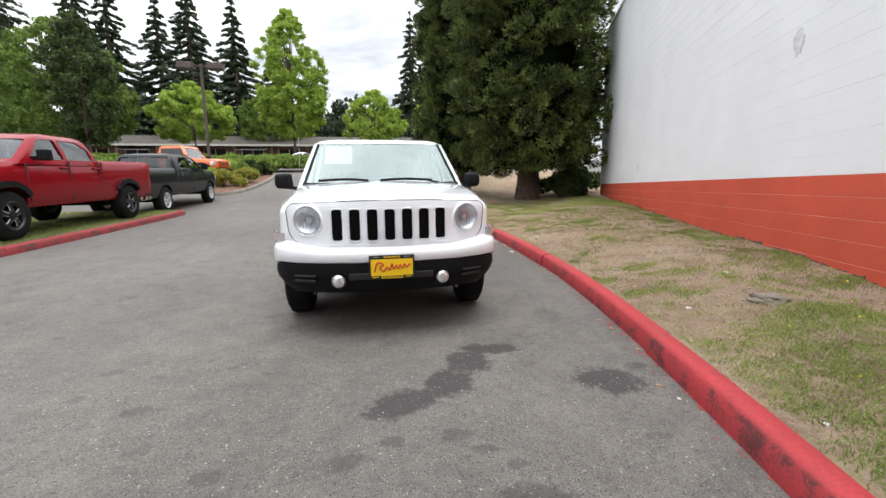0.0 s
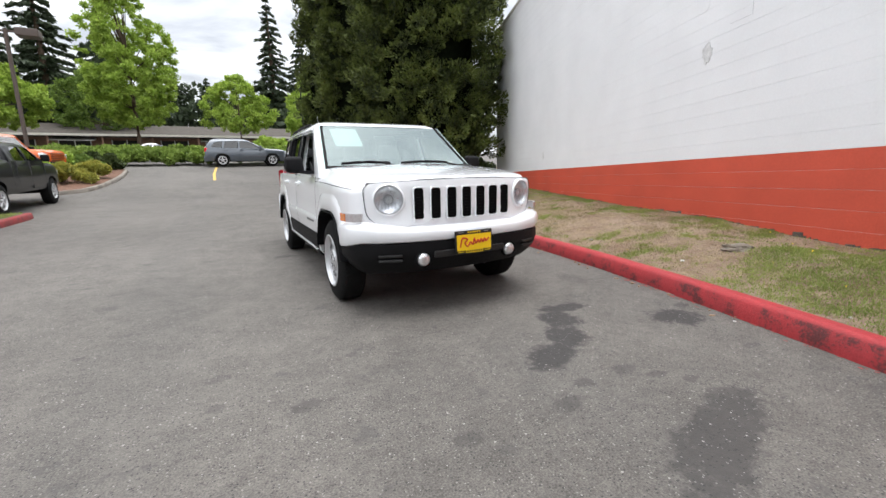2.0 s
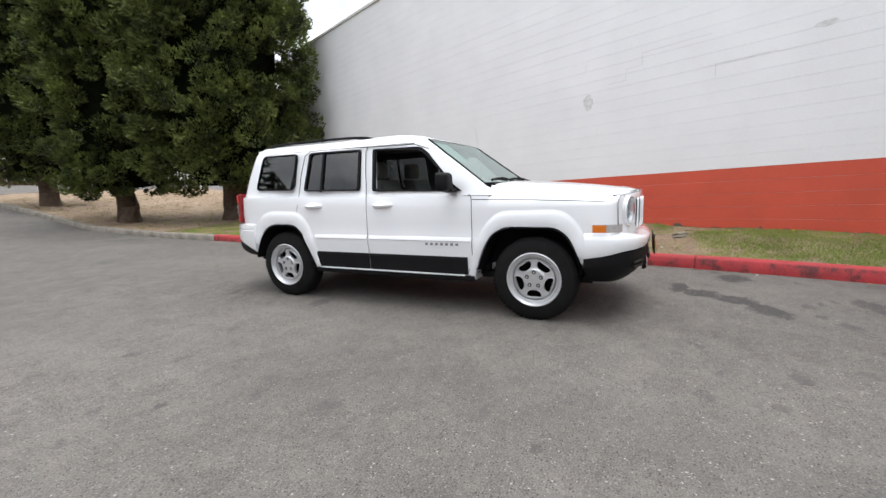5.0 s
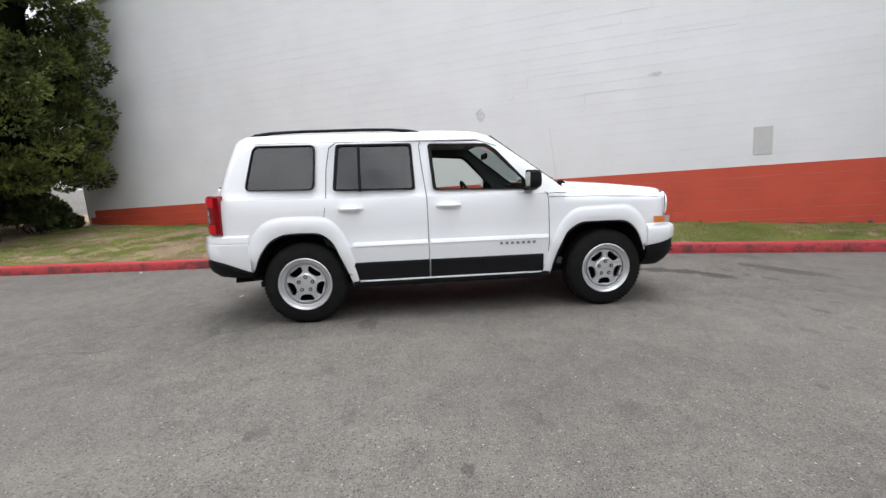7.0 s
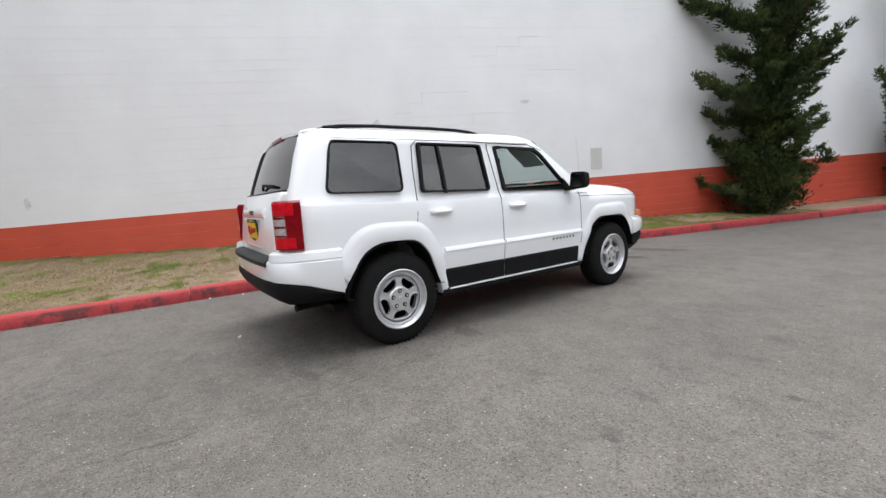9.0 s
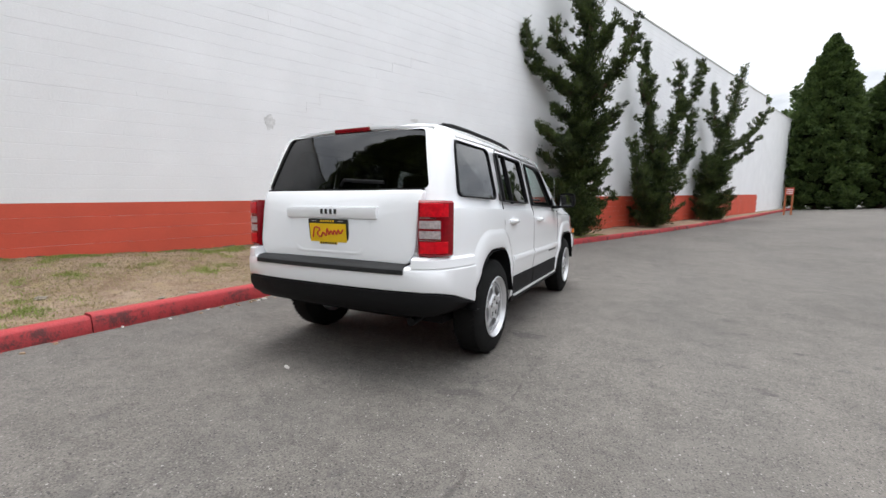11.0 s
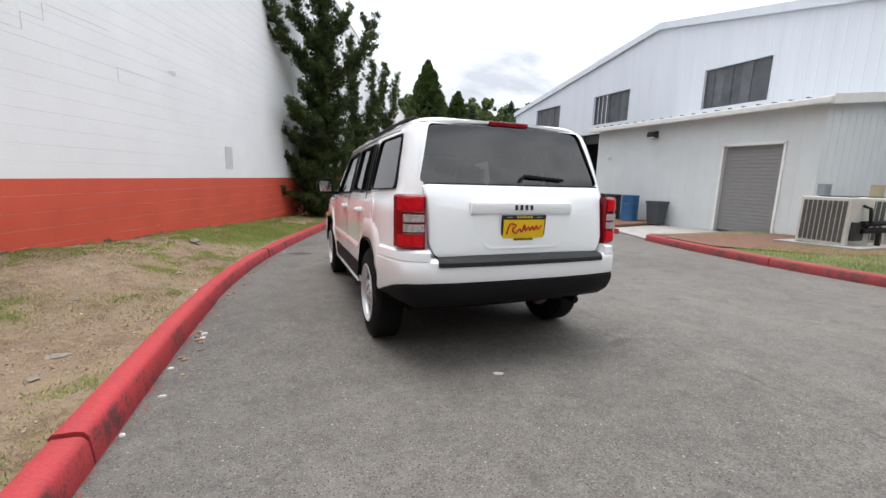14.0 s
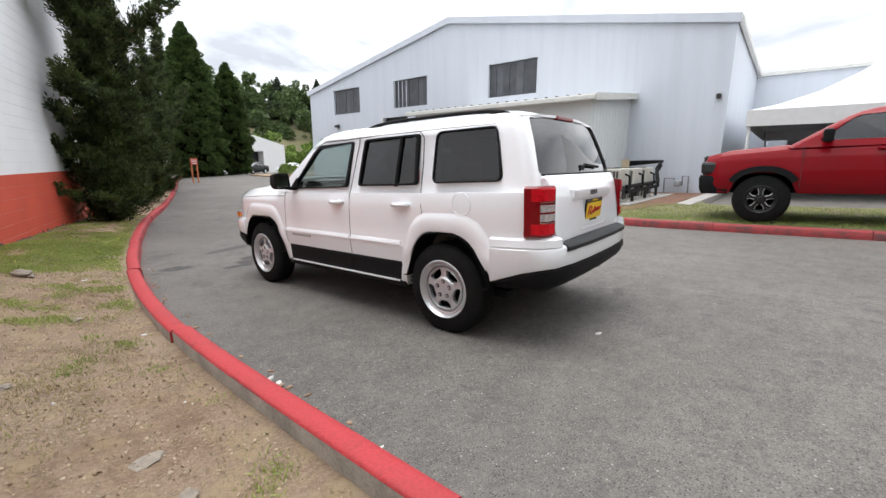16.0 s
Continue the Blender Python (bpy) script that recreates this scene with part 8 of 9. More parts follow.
def off_roader():
    sp = dict(half=0.80, low=0.62, crown=0.02, flare=TRIM, top=[(-1.95, 1.16), (-1.85, 1.24), (-0.75, 1.30), (-0.70, 1.20), (0.9, 1.20), (1.05, 1.24), (2.1, 1.24), (2.16, 1.22)],
              cabin=[(1.20, 0.78, -0.78, 1.0), (1.28, 0.77, -0.72, 0.98), (1.55, 0.73, -0.52, 0.95), (1.80, 0.68, -0.36, 0.90), (1.90, 0.64, -0.28, 0.82), (1.93, 0.5, -0.1, 0.7)],
              windows=[[(-0.52, 1.30), (-0.30, 1.78), (0.75, 1.78), (0.80, 1.30)]], glass=DARK_GLASS, glass_z=(1.32, 1.80), mirror=(-0.62, 1.36), handles=[(0.55, 1.15)], gaps=[(-0.72, -0.72, 0.75, 1.25), (0.86, 0.86, 0.75, 1.22)],
              head=(0.92, 1.12, 0.24), tail=(0.95, 1.15, 0.16), grille=(0.80, 1.15), grille_mat=CAR_ORANGE, bumper=(TRIM, TRIM), bumper_z=(0.58, 0.78))
    return vehicle("off_roader", Matrix.Translation((-9.35, 18.9, g(-9.3, 18.9))) @ Matrix.Rotation(math.pi / 2 - 0.25, 4, "Z"), CAR_ORANGE, "bright orange lifted off-road pickup with black flares", sp, dict(r=0.45, width=0.30, rim=0.22, y=(-1.32, 1.32), out=0.12), ALLOY)


off_roader()

# ---- north: planted island, lamp post, low building ----
BED = [(-6.7, 14.6), (-5.9, 15.3), (-5.55, 17.0), (-5.45, 19.5), (-5.7, 22.2), (-6.6, 23.2), (-9.0, 23.3), (-10.6, 22.2), (-10.9, 20.9)]


def bed():
    bm = bmesh.new()
    ring = spline(BED, 4)
    c = bm.verts.new((-8.0, 19.5, g(-8, 19.5) + 0.3))
    vs = [bm.verts.new((x + (-8.0 - x) * 0.02, y, g(x, y) + 0.13)) for x, y in ring]
    for a, b in zip(vs, vs[1:] + vs[:1]):
        bm.faces.new((a, b, c))
    return bm


tagged(part("planting_bed", bed(), MULCH), "planted kerbed island in the lot", "ground", kind="structure")
kerb("kerb_grey_bed", spline(BED, 4), -1, KERB_GREY, 2.0, "bare concrete kerb round the planted island")
for k, (x, y, r, h, mt, words) in enumerate(((-6.7, 16.3, 0.85, 0.75, LEAF_YELLOW, "yellow-green ornamental grass on the island"), (-6.3, 17.9, 0.8, 0.7, LEAF_YELLOW, "yellow-green ornamental grass on the island"), (-7.6, 17.2, 1.0, 0.9, LEAF_LIME, "bright green low shrub on the island"), (-6.8, 19.8, 0.8, 0.8, LEAF_GREEN, "round green shrub on the island"), (-8.0, 20.4, 1.2, 1.1, LEAF_LIME, "bright green low shrub on the island"), (-6.6, 21.6, 0.9, 1.0, LEAF_PINE, "dark clipped shrub on the island"))):
    shrub("island_shrub", x, y, r, h, 2600, 200 + k, mt, words, 0.15, 0.15)
post = thing("lot_lamp", stand(-9.6, 23.0), "tall brown twin-head parking lot lamp", "street lamp")
BROWN = material("bronze_paint", (0.07, 0.05, 0.04), 0.5, var=0.1)
part("pole", rod(bmesh.new(), (0, 0, -0.1), (0, 0, 6.55), 0.085, 10), BROWN, post)
part("pole_base", rod(bmesh.new(), (0, 0, 0), (0, 0, 0.5), 0.25, 14), CONCRETE, post)
for k in (-1, 1):
    part("arm", boxed((k * 0.3, 0, 6.45), (0.5, 0.08, 0.08)), BROWN, post)
    part("lamp_head", boxed((k * 0.82, 0, 6.42), (0.85, 0.62, 0.36), bevel=0.04), BROWN, post)

low_house = thing("low_building", Matrix.Translation((-14, 52, g(0, 52))) @ UP, "long low brick building with a grey shingle roof", "building")
SHINGLE = material("grey_shingle", (0.095, 0.085, 0.075), 0.95, spec=0.1, var=0.25, scale=3, bump=0.5, bump_scale=12)
BRICK = material("brown_brick", (0.20, 0.115, 0.08), 0.9, var=0.25, scale=5)
part("wall", boxed((0, 4, 1.2), (66, 7.4, 2.6)), BRICK, low_house)
part("roof", loft([[(x, y, z) for y, z in ((-1.6, 2.35), (4, 4.0), (9.6, 2.35), (9.6, 2.2), (-1.6, 2.2))] for x in (-33.6, 33.6)]), SHINGLE, low_house)
part("eave_board", boxed((0, -1.62, 2.28), (67, 0.06, 0.22)), material("cream_board", (0.5, 0.48, 0.42), 0.7, var=0.1), low_house)
for k in range(15):
    x = -31 + k * 4.4
    w_ = part("window", boxed((x, 0.28, 1.15), (2.6, 0.06, 1.5)), INSIDE_SHADE, low_house)
    for d in (-1.3, 0.0, 1.3):
        part("frame", boxed((x + d, 0.24, 1.15), (0.08, 0.08, 1.6)), WHITE_PLASTIC, w_)
    if k % 3 == 1:
        part("awning", loft([[(x + d, y, z) for y, z in ((0.25, 2.15), (-0.9, 1.85), (-0.9, 1.75), (0.25, 2.0))] for d in (-1.8, 1.8)]), WHITE_PLASTIC, low_house)
for k in range(16):
    part("post", boxed((-32 + k * 4.3, -1.4, 0.9), (0.14, 0.14, 2.8)), BRICK, low_house)

# lane marking and a slim lamp by the bed
YELLOW_LINE = material("lane_yellow", (0.62, 0.40, 0.10), 0.8, var=0.3, scale=8)
bm = bmesh.new()
ring = [(-1.75, 17.4), (-1.75, 20.2), (-1.6, 23.6)]
vs = [[bm.verts.new((x + d, y, g(x, y) + 0.008)) for d in (-0.06, 0.06)] for x, y in resample(ring, 14)]
for a, b in zip(vs, vs[1:]):
    bm.faces.new((a[0], a[1], b[1], b[0]))
tagged(part("lane_line", bm, YELLOW_LINE), "worn yellow lane line", "road marking", kind="structure")
tl = thing("slim_lamp", stand(4.3, 27.5), "slim grey lamp post by the hedge", "street lamp")
part("pole", rod(bmesh.new(), (0, 0, -0.1), (0, 0, 5.2), 0.05, 8), DARK_METAL, tl)
part("lamp_head", boxed((0, -0.2, 5.2), (0.25, 0.6, 0.12), bevel=0.03), DARK_METAL, tl)

# ---- around the metal hall ----
def barrel(x, y, mat, label):
    b = thing("steel_drum", Matrix.Translation((x, y, g(x, y) + 0.13)) @ UP, label, "barrel", "drums by the annex")
    part("shell", lathe([(0.0, 0.0), (0.285, 0.0), (0.292, 0.015), (0.285, 0.03), (0.285, 0.28), (0.298, 0.295), (0.285, 0.31), (0.285, 0.57), (0.298, 0.585), (0.285, 0.60), (0.285, 0.85), (0.294, 0.87), (0.285, 0.885), (0.275, 0.87), (0.0, 0.865)], 28, "z"), mat, b, smooth=30)
    part("bung", rod(bmesh.new(), (0.15, 0.05, 0.865), (0.15, 0.05, 0.885), 0.03, 10), DARK_METAL, b)


DRUM_BLUE = material("blue_drum_paint", (0.02, 0.10, 0.24), 0.4, var=0.15)
DRUM_BLACK = material("black_drum_paint", (0.02, 0.02, 0.022), 0.45, var=0.2)
barrel(-10.15, -8.42, DRUM_BLACK, "dented black steel drum on the mulch")
barrel(-9.98, -7.86, DRUM_BLACK, "dented black steel drum on the mulch")
barrel(-9.98, -7.02, DRUM_BLUE, "blue steel drum on the mulch")
bin_ = thing("refuse_bin", Matrix.Translation((-10.18, -6.05, g(-10, -5.9) + 0.10)) @ UP, "dark grey square plastic refuse bin", "bin")
GREY_BIN = material("grey_bin_plastic", (0.055, 0.06, 0.068), 0.6, var=0.1)
part("tub", loft([plan_ring(0.20, -0.20, 0.20, 0.0, 0.05), plan_ring(0.25, -0.25, 0.25, 0.70, 0.05)]), GREY_BIN, bin_, smooth=40)
part("rim", loft([plan_ring(0.27, -0.27, 0.27, 0.68, 0.05), plan_ring(0.27, -0.27, 0.27, 0.76, 0.05)]), GREY_BIN, bin_, smooth=40)

slab("condenser_pad", [(-8.55, -1.45), (-8.5, 0.05), (-13.4, 0.2), (-13.4, -1.3)], 0.20, CONCRETE, "concrete pad under the cooling units")
AC_PAINT = material("beige_unit_paint", (0.52, 0.51, 0.46), 0.5, var=0.08)


AC_GRILLE = material("grey_louvre_metal", (0.085, 0.085, 0.08), 0.5, metal=0.3, var=0.15)


def condenser(x, y, w, d, h, label):
    c = thing("cooling_unit", Matrix.Translation((x, y, g(x, y) + 0.20)) @ UP, label, "air conditioner", "cooling units")
    part("cabinet", boxed((0, 0, h / 2), (d, w, h), bevel=0.02), AC_PAINT, c)
    for k in range(9):
        part("louvre", boxed((d / 2 + 0.005, -w / 2 + 0.09 + k * (w - 0.18) / 8, h / 2), (0.02, 0.058, h - 0.14)), AC_GRILLE, c)
    part("fan_grille", lathe([(0.0, 0.0), (0.30, 0.0), (0.30, 0.02), (0.0, 0.02)], 24, "z"), DARK_METAL, c).matrix_local = Matrix.Translation((0, 0, h))
    part("control_box", boxed((d * 0.2, w / 2 + 0.04, 0.3), (0.3, 0.10, 0.36), bevel=0.01), DARK_METAL, c)
    bm = tube(bmesh.new(), [(0, w / 2 + 0.04, 0.25), (0, w / 2 + 0.15, 0.5), (0, w / 2 + 0.12, 0.75), (0, w / 2, 0.8)], 0.03, 8)
    part("conduit", bm, TRIM, c)
    return c


condenser(-9.15, -0.72, 0.85, 0.8, 0.95, "beige louvred cooling unit on a concrete pad")
condenser(-10.5, -0.72, 0.85, 0.8, 0.95, "beige louvred cooling unit on a concrete pad")
condenser(-11.8, -0.70, 0.85, 0.8, 0.95, "beige louvred cooling unit on a concrete pad")
for k, (x, y, mt) in enumerate(((-9.05, -0.9, material("galvanised_can", (0.33, 0.38, 0.42), 0.4, metal=0.6, var=0.15)), (-9.7, -0.62, material("tan_can", (0.36, 0.30, 0.20), 0.6, var=0.1)))):
    if k:
        x = -10.35
    cn = thing("paint_can", Matrix.Translation((x, y, g(x, y) + 1.17)) @ UP, "small metal can standing on a cooling unit", "can")
    part("can", lathe([(0.0, 0.0), (0.11, 0.0), (0.11, 0.22), (0.115, 0.225), (0.115, 0.24), (0.0, 0.24)], 18, "z"), mt, cn, smooth=40)
pipes = thing("pipe_run", Matrix.Translation((0, 0, 0.14)), "black insulated pipes from the cooling units to the hall wall", "pipe")
for o in (0.0, 0.14):
    part("pipe", tube(bmesh.new(), [(-9.0, -0.18, 0.50 - o), (-12.6, -0.16, 0.52 - o), (-13.6, -0.45, 0.95 - o), (-14.0, -0.40, 1.18 - o), (-14.3, -0.40 - o, 1.2), (-14.35, -1.95, 1.22 - o)], 0.055, 8), TRIM, pipes)
for x in (-9.6, -11.0, -12.4):
    part("pipe_stand", boxed((x, -0.17, 0.22), (0.05, 0.08, 0.34)), DARK_METAL, pipes)
gas = thing("gas_meter", Matrix.Translation((-14.45, 0.1, 0.16)), "grey gas meter pipework by the wall", "meter")
part("pipe", tube(bmesh.new(), [(0, -0.45, 0.0), (0, -0.45, 0.55), (0, -0.1, 0.55), (0, -0.1, 0.3), (0, 0.15, 0.3), (0, 0.15, 0.62), (0, 0.35, 0.62), (0, 0.35, 0.0)], 0.03, 8), material("grey_pipe", (0.25, 0.26, 0.27), 0.5, metal=0.4), gas)
part("meter_body", boxed((0.02, 0.0, 0.36), (0.2, 0.24, 0.22), bevel=0.04), material("grey_meter", (0.3, 0.31, 0.32), 0.5), gas)
slab("hall_walk", [(-9.2, 1.35), (-14.5, 1.5), (-14.5, 1.05), (-9.6, 0.98)], 0.175, CONCRETE, "narrow concrete strip behind the lawn")

# white event tent and further building
tent = thing("event_tent", Matrix.Translation((-19.3, 8.0, 0.15)) @ UP, "white peaked event tent", "tent")
FABRIC = material("white_tent_fabric", (0.66, 0.66, 0.66), 0.7, var=0.06)
prof = [(1.0, 2.45), (0.88, 2.66), (0.72, 3.08), (0.56, 3.7), (0.40, 4.6), (0.26, 5.8), (0.13, 7.4), (0.02, 9.0)]
rings = [[(6.0 * k * sx, 6.0 * k * sy, z - 0.10 * (1 - (sx * sy) ** 2) * k * (1 - k)) for sx, sy in ((1, -1), (1, -0.5), (1, 0), (1, 0.5), (1, 1), (0.5, 1), (0, 1), (-0.5, 1), (-1, 1), (-1, 0), (-1, -1), (-0.5, -1), (0, -1), (0.5, -1))] for k, z in prof]
part("canopy", loft(rings), FABRIC, tent, smooth=40)
part("valance", loft([[(6.0 * sx, 6.0 * sy, z) for sx, sy in ((1, -1), (1, 1), (-1, 1), (-1, -1))] for z in (1.98, 2.46)], caps=False), FABRIC, tent)
for sx in (-1, 1):
    for sy in (-1, 0, 1):
        part("tent_pole", rod(bmesh.new(), (5.9 * sx, 5.9 * sy, 0.0), (5.9 * sx, 5.9 * sy, 2.45), 0.04, 8), WHITE_PLASTIC, tent)
nb = thing("north_building", Matrix.Translation((-29.6, 12, 0.1)) @ UP, "plain grey flat-roofed building behind the tent", "building")
part("wall", boxed((0, 0, 2.65), (6, 22, 5.5)), METAL_WALL, nb)
part("roof_edge", boxed((0, 0, 5.45), (6.2, 22.2, 0.16)), METAL_TRIM, nb)
# flat near-black panel on the wall in place of a shaded bay
part("bay_shade_panel", boxed((3.02, -4.5, 1.2), (0.06, 9.0, 2.4)), INSIDE_SHADE, nb)

# ---- far south ----
sg = thing("road_sign", Matrix.Translation((-10.1, -32.6, g(-10.1, -32.6))) @ UP @ Matrix.Rotation(0.05, 4, "Z"), "small red and white sign on two wooden posts", "sign")
SIGN_RED = material("sign_red", (0.45, 0.06, 0.04), 0.5, var=0.1)
POST = material("orange_post", (0.42, 0.14, 0.06), 0.8, var=0.15)
for k in (-0.2, 0.2):
    part("post", boxed((k, 0, 0.9), (0.09, 0.09, 2.0)), POST, sg)
part("sign_board", boxed((0, 0.06, 1.62), (0.46, 0.03, 0.5), bevel=0.01), SIGN_RED, sg)
for k in range(3):
    part("print_bar", boxed((0, 0.08, 1.74 - k * 0.12), (0.36, 0.006, 0.05)), WHITE_PLASTIC, sg)
shed = thing("white_shed", Matrix.Translation((-31.5, -68.5, g(-33, -68))) @ UP @ Matrix.Rotation(0.15, 4, "Z"), "white workshop with an open dark doorway", "building")
solid = prism([(-5.0, -0.5), (5.0, -0.5), (5.0, 4.5), (1.5, 6.2), (-5.0, 4.6)], "y", -4, 4)
part("shell", carved(solid, [boxed((1.0, 4.0, 1.5), (3.4, 3.0, 4.0))]), WHITE_PLASTIC, shed)
# near-black panel puts the doorway's shade into colour
part("doorway", boxed((1.0, 2.56, 1.5), (3.36, 0.1, 3.9)), INSIDE_SHADE, shed, "dark panel for the shade inside the doorway")
shrub("low_shrub", -19.8, -35.5, 1.2, 1.1, 3000, 230, LEAF_GREEN, "low green shrub in the far island", 0.1)
slab("far_island", [(-17.0, -35.0), (-18.6, -32.4), (-22.5, -31.5), (-24, -38), (-18.5, -41)], 0.12, DIRT, "small kerbed island with a shrub")

# ---- grass, litter and stones on the verge ----
def grass(name, n, mask, size, mat, seed, label, box_=((-3.5, 8.5), (-14.0, 22.0))):
    rng = np.random.default_rng(seed)
    out = []
    line = sorted((y, x) for x, y in KERB_E)
    ly, lx = [a for a, _ in line], [b for _, b in line]
    while len(out) < n:
        x, y = rng.uniform(*box_[0]), rng.uniform(*box_[1])
        edge = float(np.interp(y, ly, lx)) + 0.20
        far = WALL_C - (WALL_N.x * x + WALL_N.y * y)
        if x < edge or (y < 9.6 and far < 0.03) or x > 14:
            continue
        if rng.uniform() < mask(x, y, far):
            for _ in range(6):
                a, b = x + rng.normal(0, 0.035), y + rng.normal(0, 0.035)
                if WALL_C - (WALL_N.x * a + WALL_N.y * b) > 0.02 or b > 9.6:
                    out.append((a, b, verge_height(a, b) + size * 0.28))
    p = np.array(out[:n])
    way = np.tile(np.array([0, 0, 1.0]), (len(p), 1))
    ob = leaves(name, p, way, size, mat, None, seed, shape=(1.0, 0.14), spread=0.55)
    return tagged(ob, label, "grass", kind="stuff")


def green_mask(x, y, far):
    n = 0.55 * noise.noise((x * 1.3, y * 1.3, 3.0)) + 0.65 * noise.noise((x * 3.4, y * 3.4, 9.0)) + 0.45 * noise.noise((x * 7.5, y * 7.5, 5.0))
    patch = 1.55 * math.exp(-((y + 4.9) / 2.0) ** 2) * math.exp(-((far - 1.25) / 0.85) ** 2) + 0.35 * math.exp(-((far - 0.25) / 0.35) ** 2) + 0.35 * (1 if y > 5 else 0)
    tuft = 2.2 * max(0.0, noise.noise((x * 4.3, y * 4.3, 27.0)) - 0.40)
    return max(0.0, min(1.0, tuft + 1.7 * (n * 1.7 + patch - 0.29 - (0.16 if -1.5 < y < 2.2 and far > 0.6 else 0.0))))


def dry_mask(x, y, far):
    n = noise.noise((x * 0.9, y * 0.9, 13.0)) + 0.6 * noise.noise((x * 3.1, y * 3.1, 19.0))
    return max(0.0, min(1.0, 0.32 + n)) * (0.5 if far > 2.2 and y > -1.5 and y < 2 else 1.0) + (0.22 if y > 2 else 0.0)


grass("verge_grass", 190000, green_mask, 0.033, GRASS, 71, "patchy green grass tufts on the dirt bank", ((-2.5, 7.5), (-10.5, 9.5)))
grass("dry_verge_grass", 110000, dry_mask, 0.026, DRY_GRASS, 72, "straw-coloured dry grass on the dirt bank", ((-2.0, 8.0), (-9.0, 9.5)))
grass("bed_grass", 12000, lambda x, y, far: 0.6, 0.07, DRY_GRASS, 73, "dry grass beneath the evergreens", ((2.6, 12.0), (9.5, 22.0)))


def lawn_blades():
    rng = np.random.default_rng(74)
    line = sorted((y, x) for x, y in KERB_W)
    ly, lx = [a for a, _ in line], [b for _, b in line]
    y = rng.uniform(-0.8, 8.8, 26000)
    x = np.interp(y, ly, lx) - 0.16 - rng.uniform(0, 1, 26000) ** 1.2 * 3.6
    z = np.array([g(a, b) + 0.165 for a, b in zip(x, y)])
    ob = leaves("lawn_grass", np.stack([x, y, z], 1), np.tile(np.array([0, 0, 1.0]), (26000, 1)), 0.055, GRASS, None, 74, shape=(1.0, 0.12), spread=0.45)
    return tagged(ob, "short green lawn under the parked truck", "grass", kind="stuff")


lawn_blades()
PAPER = material("litter_paper", (0.58, 0.57, 0.54), 0.8, var=0.1, scale=30)
STONE = material("pebble", (0.24, 0.205, 0.165), 0.9, var=0.3, scale=20, bump=0.4)
DEAD = material("dead_leaf", (0.27, 0.185, 0.12), 0.9, var=0.35, scale=25)


def scrap(name, x, y, w, l, h, mat, label, category, seed, on_verge=True, lift=0.0):
    rng = random.Random(seed)
    z = (verge_height(x, y) if on_verge else g(x, y)) + lift
    n = 9
    rim = []
    for i in range(n):
        a = 2 * math.pi * i / n
        k = rng.uniform(0.7, 1.1)
        rim.append((w * k * math.cos(a), l * k * math.sin(a)))
    bm = loft([[(u, v, -0.008 + rng.uniform(0, 0.002)) for u, v in rim], [(u * 0.95, v * 0.95, h * rng.uniform(0.3, 0.8)) for u, v in rim], [(u * 0.5, v * 0.5, h * rng.uniform(0.7, 1.1)) for u, v in rim]])
    ob = part(name, bm, mat, None, smooth=50)
    ob.matrix_world = Matrix.Translation((x, y, z)) @ Matrix.Rotation(rng.uniform(0, 6.28), 4, "Z")
    return tagged(ob, label, category)


for k, (x, y, w, l) in enumerate(((3.156, -1.90, 0.06, 0.04), (2.29, -2.43, 0.03, 0.05), (1.85, -3.45, 0.03, 0.02), (1.75, -3.85, 0.02, 0.02), (2.33, -0.38, 0.035, 0.02), (2.95, 0.5, 0.015, 0.01), (3.3, -4.4, 0.03, 0.02), (1.9, -5.2, 0.02, 0.02), (2.5, 0.9, 0.012, 0.012), (3.6, 1.2, 0.02, 0.03))):
    scrap("paper_scrap", x, y, w * 0.8, l * 0.8, 0.007, PAPER, "crumpled white paper scrap on the dirt", "litter", k)


def rock(x, y, w, l, h, seed):
    """A worn stone with a lumpy broken surface."""
    bm = bmesh.new()
    bmesh.ops.create_icosphere(bm, subdivisions=3, radius=1.0)
    for v in bm.verts:
        k = 1 + 0.45 * noise.noise(v.co * 1.3 + Vector((seed, 0, 0))) + 0.22 * noise.noise(v.co * 3.7 + Vector((0, seed, 0)))
        v.co = Vector((v.co.x * w * k, v.co.y * l * k, v.co.z * h * k))
    ob = part("stone", bm, STONE, None, smooth=35)
    ob.matrix_world = Matrix.Translation((x, y, verge_height(x, y) + h * 0.25)) @ Matrix.Rotation(seed * 1.3, 4, "Z")
    return tagged(ob, "weathered grey-brown stone lying on the dirt", "stone")


for k, (x, y, w, l, h) in enumerate(((2.72, -2.70, 0.13, 0.07, 0.075), (2.8, 1.3, 0.08, 0.045, 0.012), (2.75, 1.65, 0.035, 0.03, 0.018), (3.1, 0.2, 0.04, 0.03, 0.02), (2.6, -1.0, 0.05, 0.03, 0.02), (3.4, 2.4, 0.05, 0.05, 0.03))):
    rock(x, y, w, l, h * 0.7, 50 + k)
rng_ = random.Random(77)
for k in range(46):
    s_ = rng_.uniform(0.30, 0.60)
    i = int(s_ * (len(KERB_E) - 2))
    x, y = KERB_E[i]
    dx = rng_.uniform(0.02, 0.16)
    scrap("dead_leaf", x - dx, y + rng_.uniform(-0.25, 0.25), rng_.uniform(0.01, 0.03), rng_.uniform(0.008, 0.02), rng_.uniform(0.004, 0.010), DEAD if rng_.random() < 0.92 else PAPER, "small dry leaf in the gutter", "leaf", 100 + k, False, 0.004)
scrap("paper_scrap", 0.23, 2.27, 0.035, 0.015, 0.006, PAPER, "flat pale scrap on the asphalt", "litter", 300, False, 0.005)


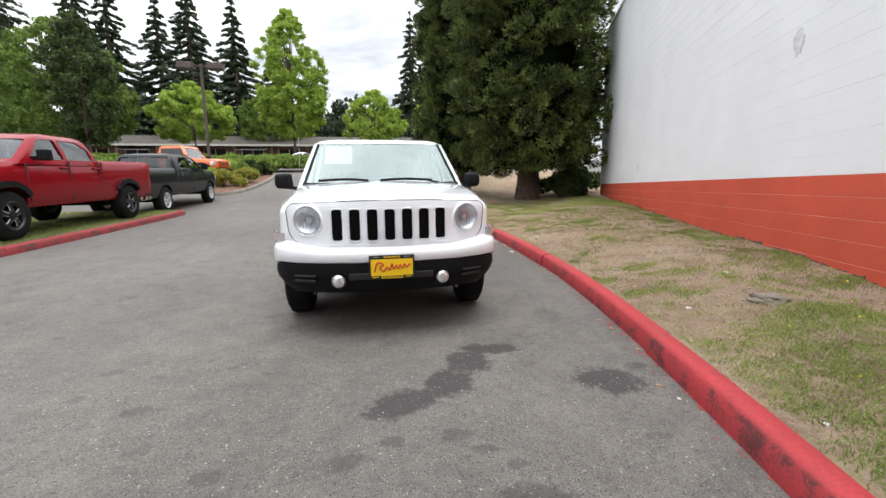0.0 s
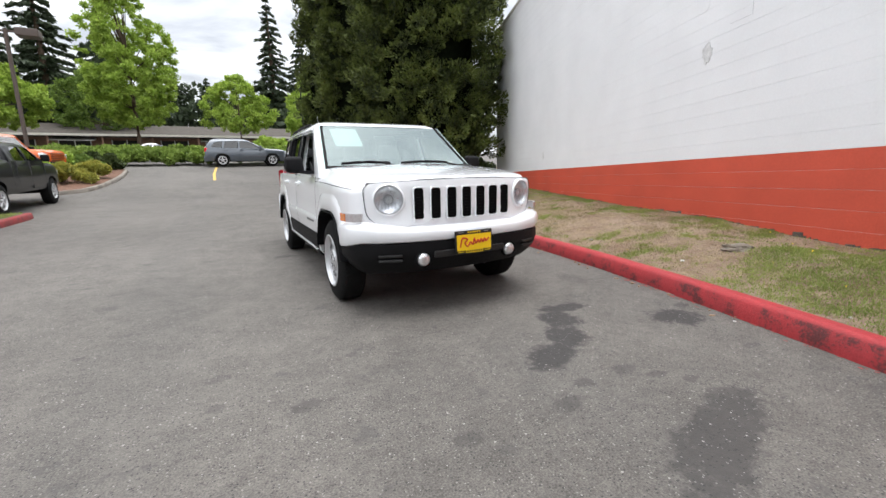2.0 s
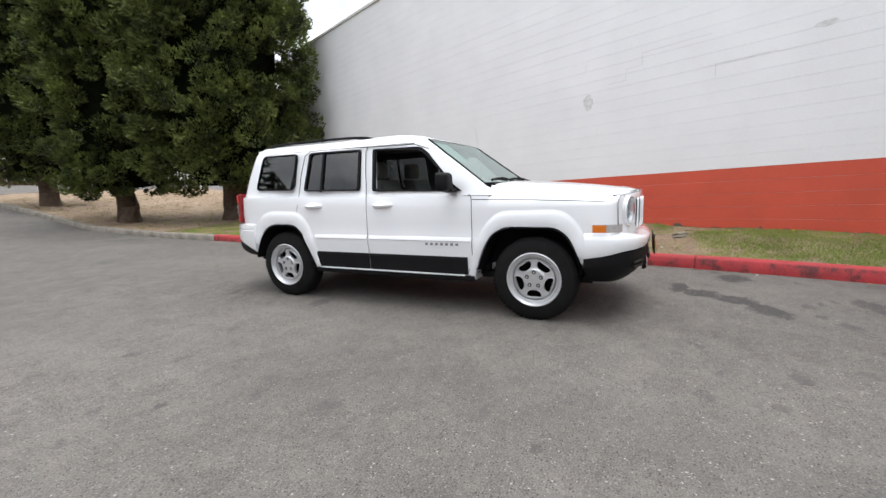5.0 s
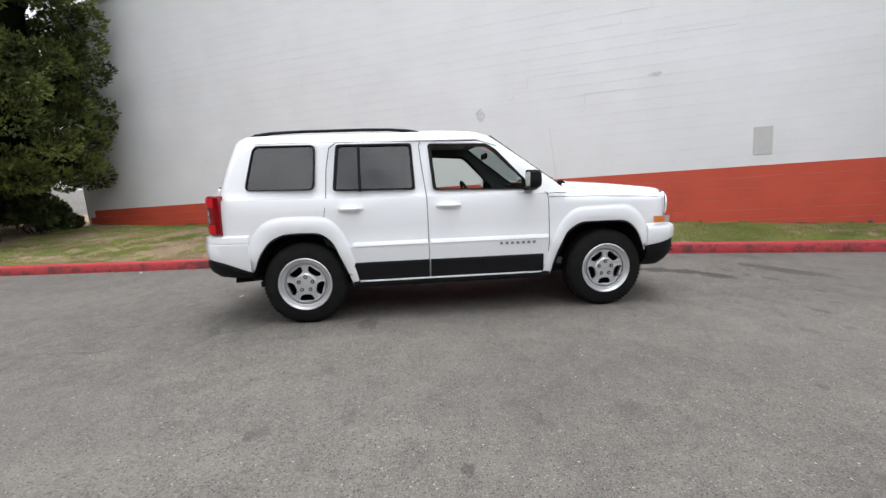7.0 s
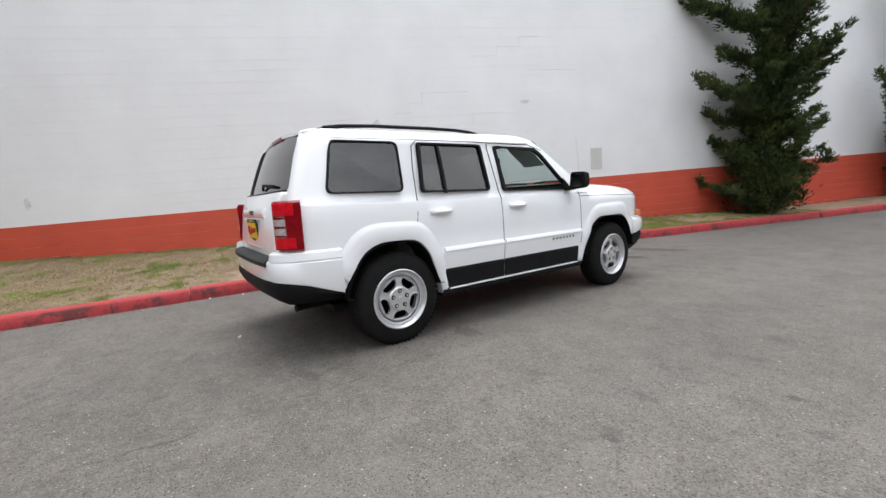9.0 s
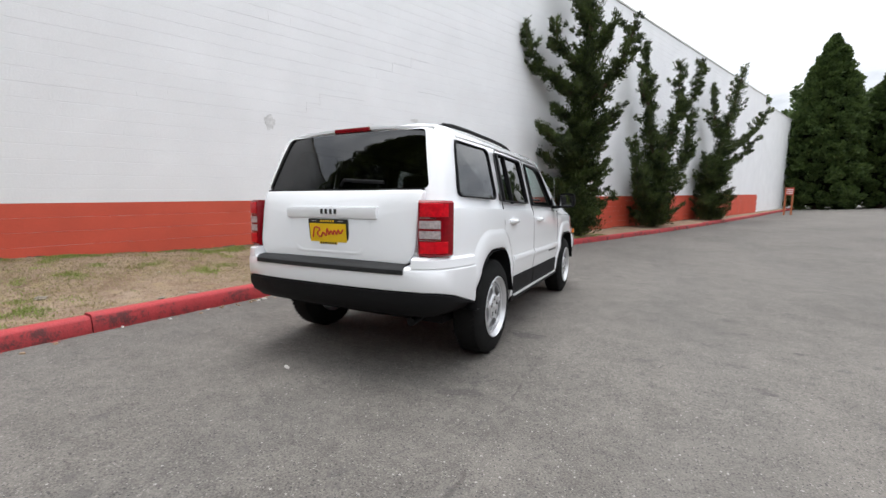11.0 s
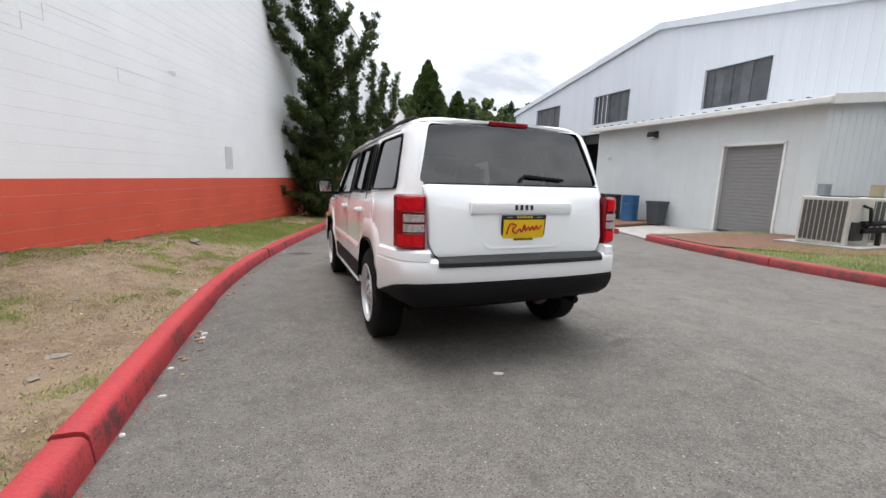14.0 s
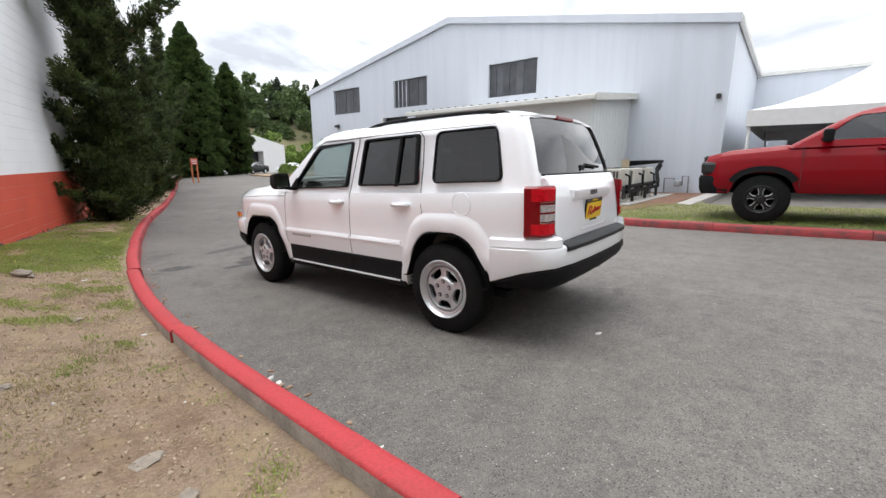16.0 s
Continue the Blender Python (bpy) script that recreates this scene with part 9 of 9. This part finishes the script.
def paint_splashes():
    """Red paint dribbled on the asphalt at the kerb's foot."""
    rng = random.Random(91)
    verts, faces = [], []
    line = resample([(x, y) for x, y in KERB_E if -11 < y < 6.5], 240)
    for k in range(520):
        x, y = line[rng.randrange(len(line))]
        x, y = x - abs(rng.gauss(0.0, 0.028)) - 0.006, y + rng.uniform(-0.06, 0.06)
        r = rng.uniform(0.003, 0.011) * (2.0 if rng.random() < 0.12 else 1.0)
        n0, m = len(verts), 7
        for i in range(m):
            a = 2 * math.pi * i / m
            q = r * rng.uniform(0.6, 1.2)
            u, w = x + q * math.cos(a) * 0.7, y + q * math.sin(a) * 1.5
            verts.append((u, w, g(u, w) + 0.0035))
        faces.append(list(range(n0, n0 + m)))
    return tagged(raw("paint_splash", verts, faces, SPLASH), "red paint flecks on the asphalt beside the kerb", "paint", kind="stuff")


SPLASH = material("splashed_red_paint", (0.30, 0.055, 0.05), 0.8, var=0.3, scale=40)
paint_splashes()
scrap("paint_spill", 2.36, 2.48, 0.035, 0.06, 0.005, SPLASH, "dried red paint spilt on the dirt by the kerb", "paint", 401)
for k, (x, y, r, mt) in enumerate(((2.05, 0.93, 0.030, PAPER), (2.08, 0.88, 0.034, DEAD), (2.06, 1.06, 0.036, DEAD), (2.04, 1.12, 0.024, DEAD), (2.09, 0.98, 0.020, DEAD), (2.08, 1.44, 0.022, DEAD), (2.11, 1.40, 0.018, DEAD), (1.84, -1.53, 0.024, DEAD), (1.89, -1.42, 0.016, DEAD))):
    scrap("dead_leaf" if mt is DEAD else "paper_scrap", x, y, r, r * 0.6, 0.012, mt, "curled dry leaf in the gutter by the kerb" if mt is DEAD else "torn pale paper scrap in the gutter", "leaf" if mt is DEAD else "litter", 410 + k, False, 0.004)


def scattered(name, n, seed, size, mat, label, mask, category, lift=0.3, shape=(1.0, 0.8), box_=((-1.5, 6.5), (-9.5, 9.0)), up=0.0):
    """Loose bits strewn over the bank."""
    rng = np.random.default_rng(seed)
    line = sorted((y, x) for x, y in KERB_E)
    ly, lx = [a for a, _ in line], [b for _, b in line]
    out = []
    while len(out) < n:
        x, y = rng.uniform(*box_[0]), rng.uniform(*box_[1])
        far = WALL_C - (WALL_N.x * x + WALL_N.y * y)
        if x < float(np.interp(y, ly, lx)) + 0.19 or far < 0.04 or rng.uniform() > mask(x, y, far):
            continue
        out.append((x, y, verge_height(x, y) + size * lift))
    p = np.array(out)
    way = rng.normal(0, 1, (n, 3)) * np.array([1, 1, 0.35]) + np.array([0, 0, up])
    return tagged(leaves(name, p, way, size, mat, None, seed, shape=shape, spread=0.2), label, category, kind="stuff")


CLOD = leaf_material("soil_clod", (0.26, 0.19, 0.13), (0.48, 0.38, 0.27), 0.0)
TWIG = leaf_material("dead_twig", (0.18, 0.125, 0.08), (0.40, 0.31, 0.21), 0.0)
STRAW = leaf_material("straw", (0.16, 0.125, 0.06), (0.46, 0.39, 0.22), 0.1)
PETAL = material("dandelion_petal", (0.85, 0.62, 0.03), 0.7, var=0.1)
scattered("soil_clods", 16000, 301, 0.016, CLOD, "small clods and pebbles on the bare dirt", lambda x, y, far: 0.35 + 0.65 * max(0.0, min(1.0, 0.5 + noise.noise((x, y, 2.0)))), "soil")
scattered("soil_crumbs", 24000, 302, 0.009, CLOD, "fine crumbs and chips on the bare dirt", lambda x, y, far: 1.0 if y > -3 else 0.4, "soil", box_=((0.5, 6.5), (-6.0, 6.0)))
scattered("dead_twigs", 700, 303, 0.055, TWIG, "dead twigs and stalks on the dirt", lambda x, y, far: 1.0, "twigs", 0.12, (1.0, 0.06))
scattered("straw_thatch", 26000, 305, 0.060, STRAW, "flattened straw and dead grass on the dirt", lambda x, y, far: min(1.0, 0.15 + dry_mask(x, y, far)), "straw", 0.05, (1.0, 0.05))
scattered("dandelions", 40, 304, 0.019, PETAL, "yellow dandelion flowers in the grass", lambda x, y, far: green_mask(x, y, far) * (1.0 if y < -1 or far < 0.4 else 0.1), "flowers", 2.6, (1.0, 0.95))
